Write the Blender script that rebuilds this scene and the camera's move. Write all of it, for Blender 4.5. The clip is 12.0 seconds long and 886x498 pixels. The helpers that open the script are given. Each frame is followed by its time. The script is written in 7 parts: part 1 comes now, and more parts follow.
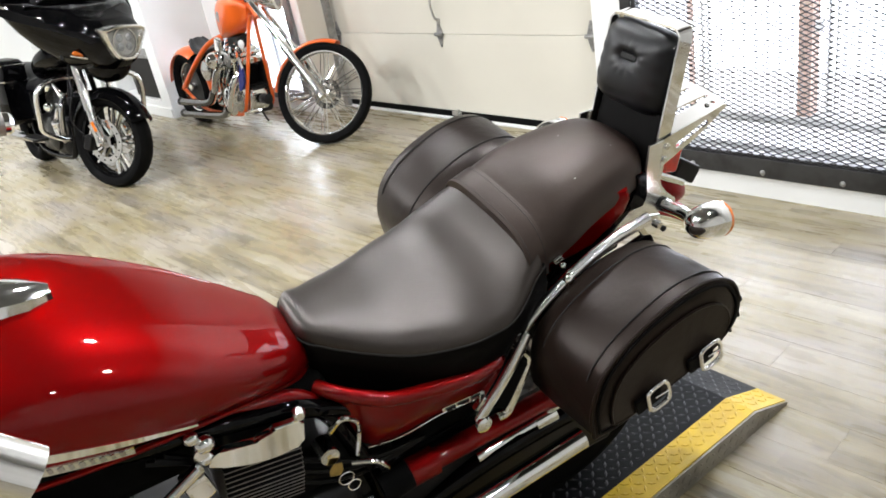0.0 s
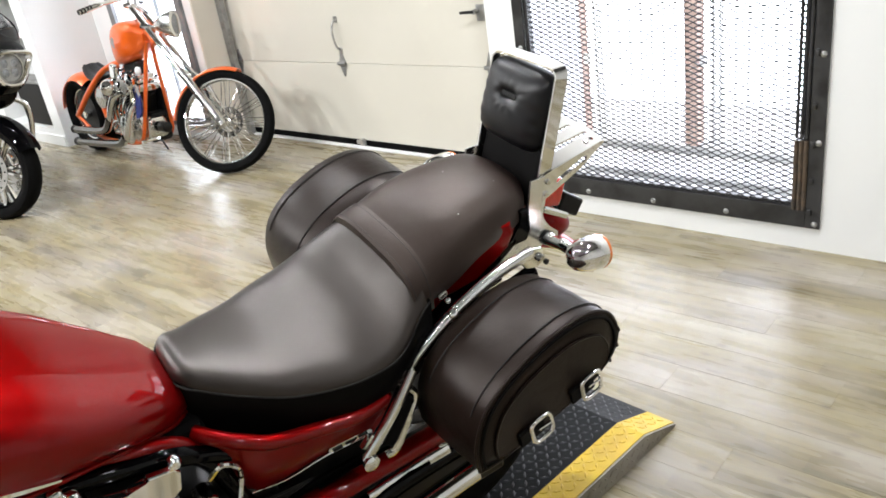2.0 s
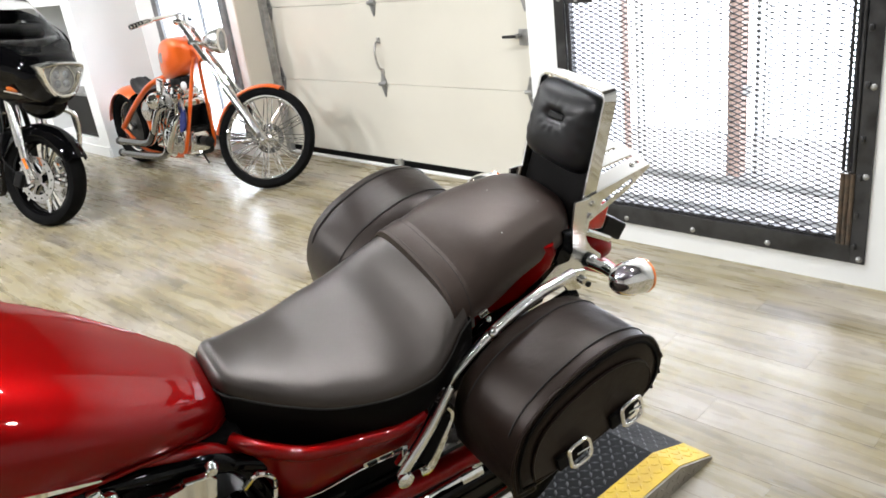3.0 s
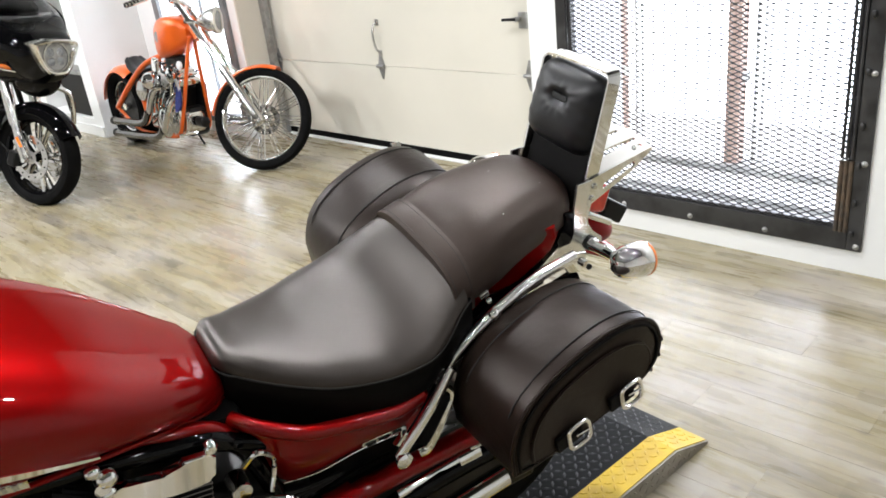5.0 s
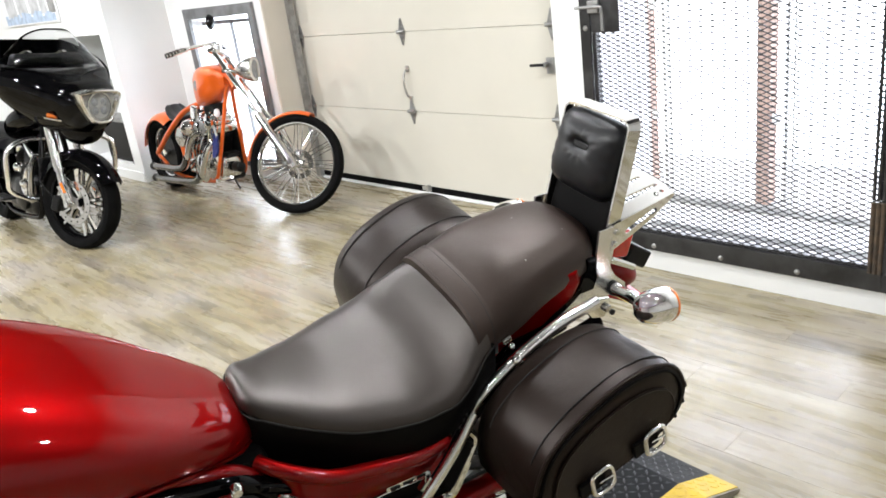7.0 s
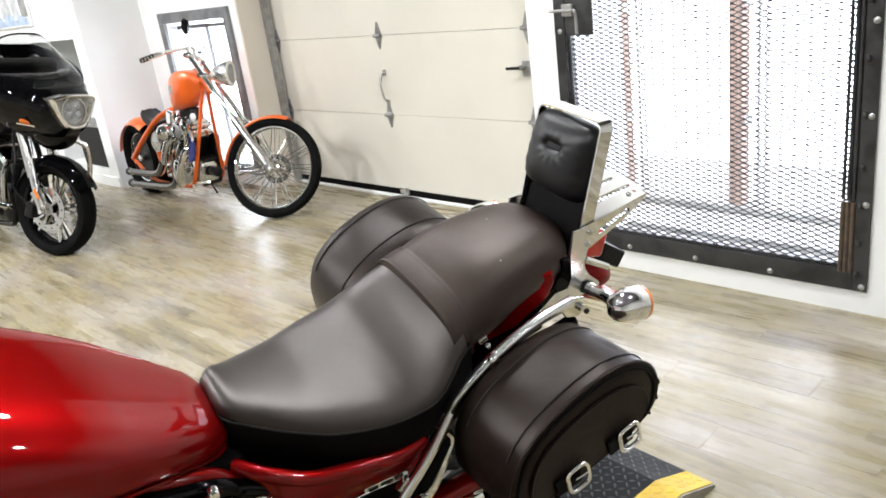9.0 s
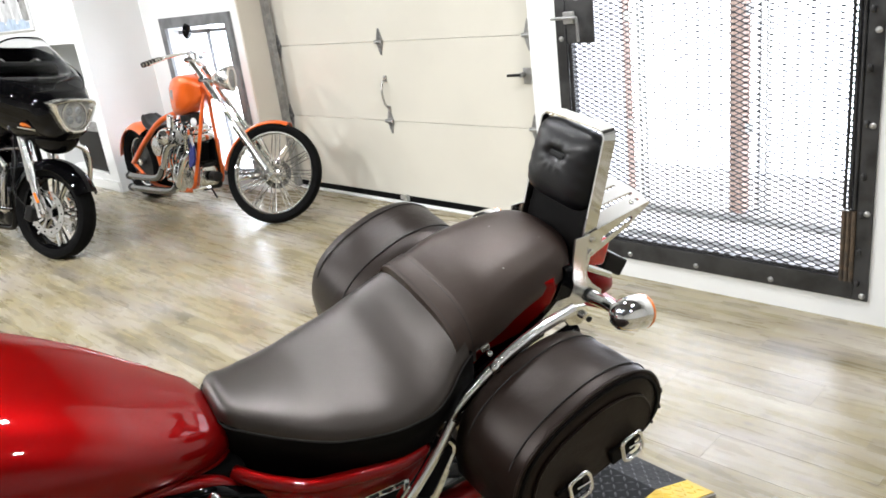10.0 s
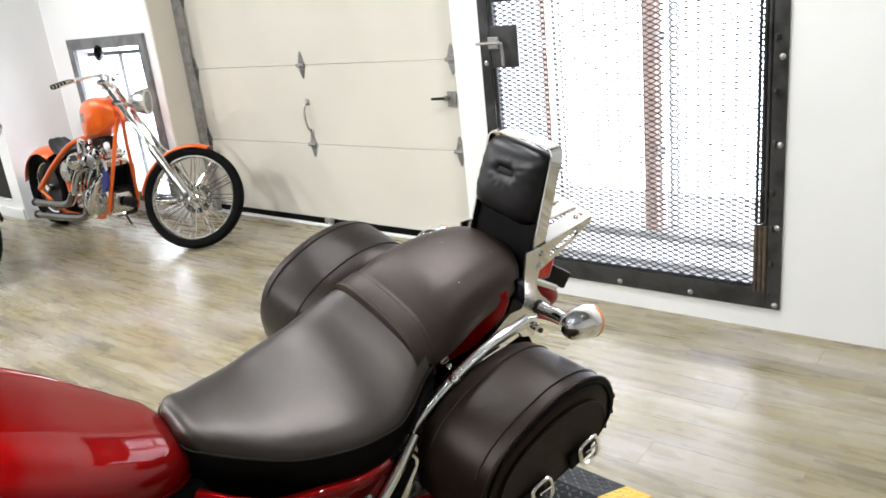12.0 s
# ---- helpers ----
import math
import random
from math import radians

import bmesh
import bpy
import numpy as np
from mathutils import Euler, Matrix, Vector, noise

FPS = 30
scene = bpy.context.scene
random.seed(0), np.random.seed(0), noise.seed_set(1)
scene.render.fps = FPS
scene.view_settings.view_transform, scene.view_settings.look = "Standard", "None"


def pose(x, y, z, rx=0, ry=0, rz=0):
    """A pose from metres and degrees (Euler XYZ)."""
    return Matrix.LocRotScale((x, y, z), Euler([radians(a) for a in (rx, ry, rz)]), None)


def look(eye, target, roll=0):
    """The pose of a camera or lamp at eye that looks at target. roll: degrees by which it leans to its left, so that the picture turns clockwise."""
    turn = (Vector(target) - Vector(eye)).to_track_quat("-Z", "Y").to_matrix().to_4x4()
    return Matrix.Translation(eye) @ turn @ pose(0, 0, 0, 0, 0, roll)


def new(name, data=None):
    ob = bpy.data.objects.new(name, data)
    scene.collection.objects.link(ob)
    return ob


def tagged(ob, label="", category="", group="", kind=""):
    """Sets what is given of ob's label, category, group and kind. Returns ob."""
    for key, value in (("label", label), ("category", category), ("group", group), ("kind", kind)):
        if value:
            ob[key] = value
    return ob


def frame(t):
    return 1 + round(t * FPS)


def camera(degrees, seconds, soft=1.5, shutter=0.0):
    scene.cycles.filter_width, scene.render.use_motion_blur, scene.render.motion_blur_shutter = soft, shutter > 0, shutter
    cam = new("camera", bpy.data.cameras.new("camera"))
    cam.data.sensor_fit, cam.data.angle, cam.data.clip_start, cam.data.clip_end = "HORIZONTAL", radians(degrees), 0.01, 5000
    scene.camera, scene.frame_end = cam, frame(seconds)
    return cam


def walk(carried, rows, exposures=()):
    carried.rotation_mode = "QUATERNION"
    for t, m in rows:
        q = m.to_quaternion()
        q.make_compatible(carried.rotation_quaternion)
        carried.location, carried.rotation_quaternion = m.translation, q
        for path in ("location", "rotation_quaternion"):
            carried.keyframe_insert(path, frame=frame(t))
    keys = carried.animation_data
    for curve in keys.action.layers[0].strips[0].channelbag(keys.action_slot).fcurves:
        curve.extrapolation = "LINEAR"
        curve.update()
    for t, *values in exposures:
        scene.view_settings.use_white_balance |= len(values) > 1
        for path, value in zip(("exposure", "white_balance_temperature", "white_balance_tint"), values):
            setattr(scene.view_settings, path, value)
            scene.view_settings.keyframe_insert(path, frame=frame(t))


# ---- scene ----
cam = camera(59.6, 12.0, soft=1.7)
PATH = [
    (0, (-0.099, 0.348, 1.488), (-1.518, 1.477, 0.644), -10.9),
    (0.5, (-0.055, 0.383, 1.524), (-1.404, 1.656, 0.777), -9.7),
    (1, (-0.059, 0.385, 1.507), (-1.393, 1.635, 0.695), -9.1),
    (1.5, (-0.055, 0.394, 1.505), (-1.364, 1.672, 0.697), -9.4),
    (2, (-0.062, 0.396, 1.499), (-1.337, 1.701, 0.678), -8.9),
    (2.5, (-0.06, 0.382, 1.501), (-1.395, 1.673, 0.758), -9.4),
    (3, (-0.079, 0.378, 1.49), (-1.422, 1.653, 0.735), -7.6),
    (3.5, (-0.082, 0.376, 1.482), (-1.402, 1.648, 0.68), -6.9),
    (5.3, (-0.094, 0.369, 1.48), (-1.423, 1.642, 0.695), -6.8),
    (5.5, (-0.089, 0.366, 1.485), (-1.435, 1.642, 0.736), -6.3),
    (6, (-0.088, 0.368, 1.484), (-1.437, 1.627, 0.711), -6.1),
    (6.5, (-0.074, 0.373, 1.495), (-1.483, 1.61, 0.8), -7.7),
    (8.3, (-0.049, 0.358, 1.501), (-1.446, 1.62, 0.825), -7.7),
    (8.5, (-0.046, 0.357, 1.502), (-1.438, 1.627, 0.83), -7.5),
    (9, (-0.048, 0.368, 1.497), (-1.417, 1.655, 0.814), -7.8),
    (9.5, (-0.054, 0.367, 1.499), (-1.428, 1.652, 0.821), -7.6),
    (10, (-0.056, 0.366, 1.499), (-1.425, 1.66, 0.83), -7.4),
    (10.5, (-0.054, 0.37, 1.502), (-1.42, 1.669, 0.833), -7.9),
    (11, (-0.064, 0.349, 1.508), (-1.371, 1.7, 0.825), -8.4),
    (11.5, (-0.094, 0.293, 1.5), (-1.389, 1.679, 0.864), -6.9),
    (12, (-0.099, 0.285, 1.502), (-1.309, 1.745, 0.866), -6.3),
]
walk(cam, [(t, look(eye, target, roll)) for t, eye, target, roll in PATH], [(0.0, -0.09), (1.0, -0.07), (11.0, -0.06), (12.0, -0.18)])

# ---- world and lights ----
world = bpy.data.worlds.new("sky")
scene.world = world
world.use_nodes = True
wn = world.node_tree.nodes
sky = wn.new("ShaderNodeTexSky")
sky.sky_type = "NISHITA"
sky.sun_disc = False
sky.sun_elevation, sky.sun_rotation = radians(85), radians(248)
wn["Background"].inputs["Strength"].default_value = 0.15
world.node_tree.links.new(sky.outputs[0], wn["Background"].inputs["Color"])

sun = new("sun", bpy.data.lights.new("sun", "SUN"))
sun.data.energy, sun.data.angle, sun.data.color = 3.5, radians(0.6), (1.0, 0.96, 0.9)
sun.matrix_world = look((-4, 5.2, 12), (-3, 5.6, 0))

CEIL = 3.3
# x, y and watts of the recessed lamps: a strong row across the showroom, weaker ones over the aisle
SPOTS = [(x, -1.2, w) for x, w in ((-8.4, 115.0), (-6.4, 115.0), (-4.4, 115.0), (-2.5, 100.0))] + [(-8.6, 1.2, 70.0), (-6.9, 1.4, 70.0), (-4.8, 1.2, 50.0)]
SPOTS += [(-1.5, 2.4, 62.0), (0.4, 2.4, 34.0), (1.9, 1.0, 10.0), (-2.9, 1.9, 46.0)] + [(x, y, 10.0) for x, y in ((-1.7, 0.1), (-0.3, 0.2), (-3.1, -2.6), (-1.2, -2.6), (-0.6, -1.1))]


def downlight(x, y, watts):
    lamp = new("ceiling_lamp", bpy.data.lights.new("ceiling_lamp", "AREA"))
    lamp.data.shape, lamp.data.size, lamp.data.energy = "DISK", 0.14, watts
    lamp.data.color = (0.965, 0.975, 1.0)
    lamp.matrix_world = pose(x, y, CEIL - 0.035)


for sx, sy, sw in SPOTS:
    downlight(sx, sy, sw)

# ---- materials ----
def shader(name, base, rough=0.5, metal=0.0, coat=0.0, var=0.0, scale=6.0, fine=0.0, fine_scale=250.0, bump=0.0, rough_var=0.0, spec=0.5, stretch=None, second=None, tint=None, crease=0.0):
    """A principled material: base colour varied at two scales, with relief and uneven gloss."""
    m = bpy.data.materials.new(name)
    m.use_nodes = True
    nt = m.node_tree
    p = nt.nodes["Principled BSDF"]
    p.inputs["Roughness"].default_value = rough
    p.inputs["Metallic"].default_value = metal
    p.inputs["Coat Weight"].default_value = coat
    p.inputs["Coat Roughness"].default_value = 0.025
    p.inputs["Specular IOR Level"].default_value = spec
    p.inputs["Base Color"].default_value = (*base, 1)
    if tint:
        p.inputs["Specular Tint"].default_value = (*tint, 1)
    if not (var or fine or bump or rough_var):
        return m
    tc = nt.nodes.new("ShaderNodeTexCoord")
    mp = nt.nodes.new("ShaderNodeMapping")
    mp.inputs["Scale"].default_value = stretch or (1, 1, 1)
    nt.links.new(tc.outputs["Object"], mp.inputs["Vector"])
    n1 = nt.nodes.new("ShaderNodeTexNoise")
    n1.inputs["Scale"].default_value, n1.inputs["Detail"].default_value = scale, 5
    n2 = nt.nodes.new("ShaderNodeTexNoise")
    n2.inputs["Scale"].default_value, n2.inputs["Detail"].default_value = fine_scale, 2
    for n in (n1, n2):
        nt.links.new(mp.outputs[0], n.inputs["Vector"])
    if var:
        mix = nt.nodes.new("ShaderNodeMix")
        mix.data_type = "RGBA"
        dark = second or tuple(c * (1 - var) for c in base)
        mix.inputs[6].default_value = (*dark, 1)
        mix.inputs[7].default_value = (*base, 1)
        ramp = nt.nodes.new("ShaderNodeMapRange")
        ramp.inputs["From Min"].default_value, ramp.inputs["From Max"].default_value = 0.38, 0.58
        nt.links.new(n1.outputs["Fac"], ramp.inputs["Value"])
        nt.links.new(ramp.outputs[0], mix.inputs[0])
        nt.links.new(mix.outputs[2], p.inputs["Base Color"])
    if rough_var:
        rr = nt.nodes.new("ShaderNodeMapRange")
        rr.inputs["To Min"].default_value, rr.inputs["To Max"].default_value = max(0.02, rough - rough_var), rough + rough_var
        rr.inputs["From Min"].default_value, rr.inputs["From Max"].default_value = 0.3, 0.7
        nt.links.new(n1.outputs["Fac"], rr.inputs["Value"])
        nt.links.new(rr.outputs[0], p.inputs["Roughness"])
    if bump or fine:
        b = nt.nodes.new("ShaderNodeBump")
        b.inputs["Strength"].default_value = max(bump, fine)
        b.inputs["Distance"].default_value = 0.002
        if crease:
            n3 = nt.nodes.new("ShaderNodeTexNoise")
            n3.inputs["Scale"].default_value, n3.inputs["Detail"].default_value = 16.0, 3
            n3.inputs["Distortion"].default_value = 0.6
            nt.links.new(mp.outputs[0], n3.inputs["Vector"])
            mad = nt.nodes.new("ShaderNodeMath")
            mad.operation = "MULTIPLY_ADD"
            mad.inputs[1].default_value = crease
            nt.links.new(n3.outputs["Fac"], mad.inputs[0])
            nt.links.new(n2.outputs["Fac"], mad.inputs[2])
            nt.links.new(mad.outputs[0], b.inputs["Height"])
        else:
            nt.links.new(n2.outputs["Fac"], b.inputs["Height"])
        nt.links.new(b.outputs[0], p.inputs["Normal"])
    return m


def glass(name, tint=(1, 1, 1), rough=0.02, ior=1.45):
    m = bpy.data.materials.new(name)
    m.use_nodes = True
    p = m.node_tree.nodes["Principled BSDF"]
    p.inputs["Base Color"].default_value = (*tint, 1)
    p.inputs["Transmission Weight"].default_value = 1
    p.inputs["Roughness"].default_value, p.inputs["IOR"].default_value = rough, ior
    return m


def glow(name, colour, strength):
    m = bpy.data.materials.new(name)
    m.use_nodes = True
    p = m.node_tree.nodes["Principled BSDF"]
    p.inputs["Emission Color"].default_value = (*colour, 1)
    p.inputs["Emission Strength"].default_value = strength
    p.inputs["Base Color"].default_value = (*colour, 1)
    return m


def plank_material():
    """Vinyl planks: grey and tan tones, grain drawn along x, a few knots."""
    m = bpy.data.materials.new("vinyl_plank")
    m.use_nodes = True
    nt = m.node_tree
    p = nt.nodes["Principled BSDF"]
    p.inputs["Specular IOR Level"].default_value = 0.65
    tc = nt.nodes.new("ShaderNodeNewGeometry")
    info = nt.nodes.new("ShaderNodeObjectInfo")
    add = nt.nodes.new("ShaderNodeVectorMath")
    add.operation = "MULTIPLY_ADD"
    shift = nt.nodes.new("ShaderNodeCombineXYZ")
    mul = nt.nodes.new("ShaderNodeMath")
    mul.operation = "MULTIPLY"
    mul.inputs[1].default_value = 37.0
    nt.links.new(info.outputs["Random"], mul.inputs[0])
    nt.links.new(mul.outputs[0], shift.inputs[2])
    nt.links.new(mul.outputs[0], shift.inputs[0])
    add.inputs[1].default_value = (1.3, 9.0, 1.0)
    nt.links.new(tc.outputs["Position"], add.inputs[0])
    nt.links.new(shift.outputs[0], add.inputs[2])

    def noise_at(scale, detail, rough=0.55):
        n = nt.nodes.new("ShaderNodeTexNoise")
        n.inputs["Scale"].default_value, n.inputs["Detail"].default_value, n.inputs["Roughness"].default_value = scale, detail, rough
        nt.links.new(add.outputs[0], n.inputs["Vector"])
        return n

    broad, grain, streak = noise_at(1.3, 4), noise_at(3.2, 3, 0.5), noise_at(18.0, 3)
    tone = nt.nodes.new("ShaderNodeValToRGB")
    cr = tone.color_ramp
    cr.elements[0].position, cr.elements[0].color = 0.27, (0.130, 0.110, 0.066, 1)
    cr.elements[1].position, cr.elements[1].color = 0.75, (0.380, 0.344, 0.258, 1)
    for pos, col in ((0.40, (0.204, 0.170, 0.101, 1)), (0.50, (0.266, 0.224, 0.127, 1)), (0.60, (0.288, 0.253, 0.170, 1))):
        e = cr.elements.new(pos)
        e.color = col
    mixf = nt.nodes.new("ShaderNodeMath")
    mixf.operation = "MULTIPLY_ADD"
    mixf.inputs[1].default_value = 0.28
    nt.links.new(grain.outputs["Fac"], mixf.inputs[0])
    half = nt.nodes.new("ShaderNodeMath")
    half.operation = "MULTIPLY_ADD"
    half.inputs[1].default_value = 0.72
    nt.links.new(broad.outputs["Fac"], half.inputs[0])
    per = nt.nodes.new("ShaderNodeMapRange")
    per.inputs["To Min"].default_value, per.inputs["To Max"].default_value = -0.06, 0.06
    nt.links.new(info.outputs["Random"], per.inputs["Value"])
    # short printed strips inside each plank, offset row by row
    def maths(op, a, b=None):
        n = nt.nodes.new("ShaderNodeMath")
        n.operation = op
        nt.links.new(a, n.inputs[0])
        if b is not None:
            n.inputs[1].default_value = b
        return n.outputs[0]

    sep = nt.nodes.new("ShaderNodeSeparateXYZ")
    nt.links.new(tc.outputs["Position"], sep.inputs[0])
    row = maths("FLOOR", maths("DIVIDE", maths("ADD", sep.outputs[1], 0.026), 0.076))
    jit = nt.nodes.new("ShaderNodeTexWhiteNoise")
    jit.noise_dimensions = "1D"
    nt.links.new(row, jit.inputs["W"])
    col = nt.nodes.new("ShaderNodeMath")
    col.operation = "ADD"
    nt.links.new(maths("DIVIDE", sep.outputs[0], 0.46), col.inputs[0])
    nt.links.new(jit.outputs["Value"], col.inputs[1])
    cell = nt.nodes.new("ShaderNodeCombineXYZ")
    nt.links.new(maths("FLOOR", col.outputs[0]), cell.inputs[0])
    nt.links.new(row, cell.inputs[1])
    strip = nt.nodes.new("ShaderNodeTexWhiteNoise")
    strip.noise_dimensions = "2D"
    nt.links.new(cell.outputs[0], strip.inputs["Vector"])
    stripn = nt.nodes.new("ShaderNodeMapRange")
    stripn.inputs["To Min"].default_value, stripn.inputs["To Max"].default_value = -0.09, 0.09
    nt.links.new(strip.outputs["Value"], stripn.inputs["Value"])
    both = nt.nodes.new("ShaderNodeMath")
    both.operation = "ADD"
    nt.links.new(per.outputs[0], both.inputs[0])
    nt.links.new(stripn.outputs[0], both.inputs[1])
    nt.links.new(both.outputs[0], half.inputs[2])
    nt.links.new(half.outputs[0], mixf.inputs[2])
    nt.links.new(mixf.outputs[0], tone.inputs["Fac"])
    fine = nt.nodes.new("ShaderNodeMix")
    fine.data_type, fine.blend_type = "RGBA", "MULTIPLY"
    sr = nt.nodes.new("ShaderNodeMapRange")
    sr.inputs["From Min"].default_value, sr.inputs["From Max"].default_value = 0.35, 0.65
    sr.inputs["To Min"].default_value, sr.inputs["To Max"].default_value = 0.88, 1.08
    nt.links.new(streak.outputs["Fac"], sr.inputs["Value"])
    comb = nt.nodes.new("ShaderNodeCombineColor")
    for i in range(3):
        nt.links.new(sr.outputs[0], comb.inputs[i])
    fine.inputs[0].default_value = 1.0
    nt.links.new(tone.outputs[0], fine.inputs[6])
    nt.links.new(comb.outputs[0], fine.inputs[7])
    # broad scuffed patches that run across the planks
    wear = nt.nodes.new("ShaderNodeTexNoise")
    wear.inputs["Scale"].default_value, wear.inputs["Detail"].default_value = 1.0, 5
    wmap = nt.nodes.new("ShaderNodeVectorMath")
    wmap.operation = "MULTIPLY"
    wmap.inputs[1].default_value = (1.6, 4.2, 1.0)
    nt.links.new(tc.outputs["Position"], wmap.inputs[0])
    nt.links.new(wmap.outputs[0], wear.inputs["Vector"])
    wr = nt.nodes.new("ShaderNodeMapRange")
    wr.inputs["From Min"].default_value, wr.inputs["From Max"].default_value = 0.46, 0.66
    wr.inputs["To Min"].default_value, wr.inputs["To Max"].default_value = 0.0, 0.48
    nt.links.new(wear.outputs["Fac"], wr.inputs["Value"])
    pale = nt.nodes.new("ShaderNodeMix")
    pale.data_type = "RGBA"
    pale.inputs[7].default_value = (0.400, 0.366, 0.345, 1)
    nt.links.new(wr.outputs[0], pale.inputs[0])
    nt.links.new(fine.outputs[2], pale.inputs[6])
    # small dark knots, a few to each plank
    kmap = nt.nodes.new("ShaderNodeVectorMath")
    kmap.operation = "MULTIPLY"
    kmap.inputs[1].default_value = (4.2, 7.5, 1.0)
    nt.links.new(tc.outputs["Position"], kmap.inputs[0])
    cells = nt.nodes.new("ShaderNodeTexVoronoi")
    cells.voronoi_dimensions = "2D"
    cells.inputs["Scale"].default_value = 1.0
    nt.links.new(kmap.outputs[0], cells.inputs["Vector"])
    spot = nt.nodes.new("ShaderNodeMapRange")
    spot.inputs["From Min"].default_value, spot.inputs["From Max"].default_value = 0.025, 0.11
    spot.inputs["To Min"].default_value, spot.inputs["To Max"].default_value = 0.62, 0.0
    nt.links.new(cells.outputs["Distance"], spot.inputs["Value"])
    pick = nt.nodes.new("ShaderNodeSeparateColor")
    nt.links.new(cells.outputs["Color"], pick.inputs[0])
    some = nt.nodes.new("ShaderNodeMath")
    some.operation = "MULTIPLY"
    nt.links.new(spot.outputs[0], some.inputs[0])
    nt.links.new(maths("GREATER_THAN", pick.outputs[0], 0.55), some.inputs[1])
    knot = nt.nodes.new("ShaderNodeMix")
    knot.data_type = "RGBA"
    knot.inputs[7].default_value = (0.115, 0.092, 0.068, 1)
    nt.links.new(some.outputs[0], knot.inputs[0])
    nt.links.new(pale.outputs[2], knot.inputs[6])
    nt.links.new(knot.outputs[2], p.inputs["Base Color"])
    rr = nt.nodes.new("ShaderNodeMapRange")
    rr.inputs["To Min"].default_value, rr.inputs["To Max"].default_value = 0.20, 0.36
    nt.links.new(grain.outputs["Fac"], rr.inputs["Value"])
    nt.links.new(rr.outputs[0], p.inputs["Roughness"])
    b = nt.nodes.new("ShaderNodeBump")
    b.inputs["Strength"].default_value, b.inputs["Distance"].default_value = 0.25, 0.001
    nt.links.new(streak.outputs["Fac"], b.inputs["Height"])
    nt.links.new(b.outputs[0], p.inputs["Normal"])
    return m


WHITE = shader("white_wall_paint", (0.785, 0.795, 0.785), 0.6, var=0.05, scale=1.2, bump=0.12, fine_scale=90)
CEILING = shader("dark_ceiling_paint", (0.11, 0.11, 0.108), 0.8, var=0.04, scale=2)
DOORP = shader("cream_door_paint", (0.635, 0.612, 0.535), 0.38, var=0.05, scale=1.5, bump=0.06, fine_scale=140, rough_var=0.06)
REVEAL = shader("beige_reveal_paint", (0.60, 0.55, 0.47), 0.6, var=0.05, scale=2, bump=0.1)
SLAB = shader("concrete", (0.40, 0.39, 0.37), 0.85, var=0.25, scale=4, bump=0.3, fine_scale=60)
PALEPAVE = shader("pale_paving", (0.50, 0.50, 0.49), 0.85, var=0.2, scale=3, bump=0.3, fine_scale=60)
PAVING = shader("worn_paving", (0.38, 0.38, 0.37), 0.85, var=0.3, scale=3, bump=0.3, fine_scale=60)
PLANK = plank_material()
STEEL = shader("dark_mill_steel", (0.065, 0.065, 0.066), 0.45, 0.7, var=0.45, scale=9, bump=0.15, fine_scale=120, rough_var=0.12)
MESH = shader("mesh_steel", (0.035, 0.035, 0.037), 0.5, 0.2, var=0.3, scale=20, spec=0.3)
RUST = shader("rusty_hinge_steel", (0.11, 0.078, 0.052), 0.7, 0.3, var=0.5, scale=25, bump=0.3, second=(0.06, 0.048, 0.038))
ZINC = shader("zinc_plate", (0.62, 0.62, 0.60), 0.35, 0.9, var=0.2, scale=40)
CHROME = shader("chrome", (0.86, 0.86, 0.85), 0.06, 1.0, rough_var=0.03, scale=12)
SATINCHROME = shader("worn_chrome", (0.88, 0.88, 0.87), 0.22, 1.0, rough_var=0.05, scale=14)
POLISH = shader("polished_aluminium", (0.72, 0.71, 0.68), 0.2, 1.0, var=0.12, scale=30, rough_var=0.08)
CASTALU = shader("cast_aluminium", (0.48, 0.47, 0.45), 0.42, 0.9, var=0.25, scale=40, bump=0.2)
LEATHER = shader("black_seat_leather", (0.010, 0.0068, 0.0052), 0.34, var=0.12, scale=5, bump=0.22, fine_scale=620, rough_var=0.03, spec=0.72, tint=(1.0, 0.92, 0.86), crease=2.2)
PILLIONHIDE = shader("brown_black_pillion_leather", (0.016, 0.0082, 0.0058), 0.42, var=0.15, scale=5, bump=0.22, fine_scale=620, rough_var=0.03, spec=0.50, tint=(1.0, 0.87, 0.78), crease=2.5)
BORDER = shader("seat_border_vinyl", (0.0035, 0.003, 0.0028), 0.5, var=0.2, scale=8, bump=0.2, fine_scale=480, spec=0.06)
VINYL = shader("black_backrest_vinyl", (0.006, 0.006, 0.007), 0.36, var=0.15, scale=8, bump=0.12, fine_scale=480, rough_var=0.04, spec=0.36)
BAGHIDE = shader("black_saddlebag_leather", (0.0095, 0.0055, 0.0040), 0.36, var=0.15, scale=9, bump=0.2, fine_scale=520, rough_var=0.04, spec=0.21, tint=(1.0, 0.88, 0.80), crease=5.0)
STITCH = shader("stitch_thread", (0.012, 0.011, 0.010), 0.8)
RED = shader("candy_red_paint", (0.200, 0.0022, 0.0026), 0.40, 0.62, coat=0.62, var=0.08, scale=2.5, spec=0.0, tint=(1.0, 0.10, 0.08))
ORANGE = shader("orange_paint", (0.76, 0.118, 0.008), 0.3, 0.1, coat=0.7, var=0.08, scale=5)
BLACKGLOSS = shader("black_gloss_paint", (0.0015, 0.0015, 0.0018), 0.3, coat=0.36, var=0.2, scale=4, spec=0.0)
BLACKSATIN = shader("black_satin_metal", (0.006, 0.006, 0.006), 0.4, 0.0, var=0.3, scale=18, rough_var=0.12, spec=0.25)
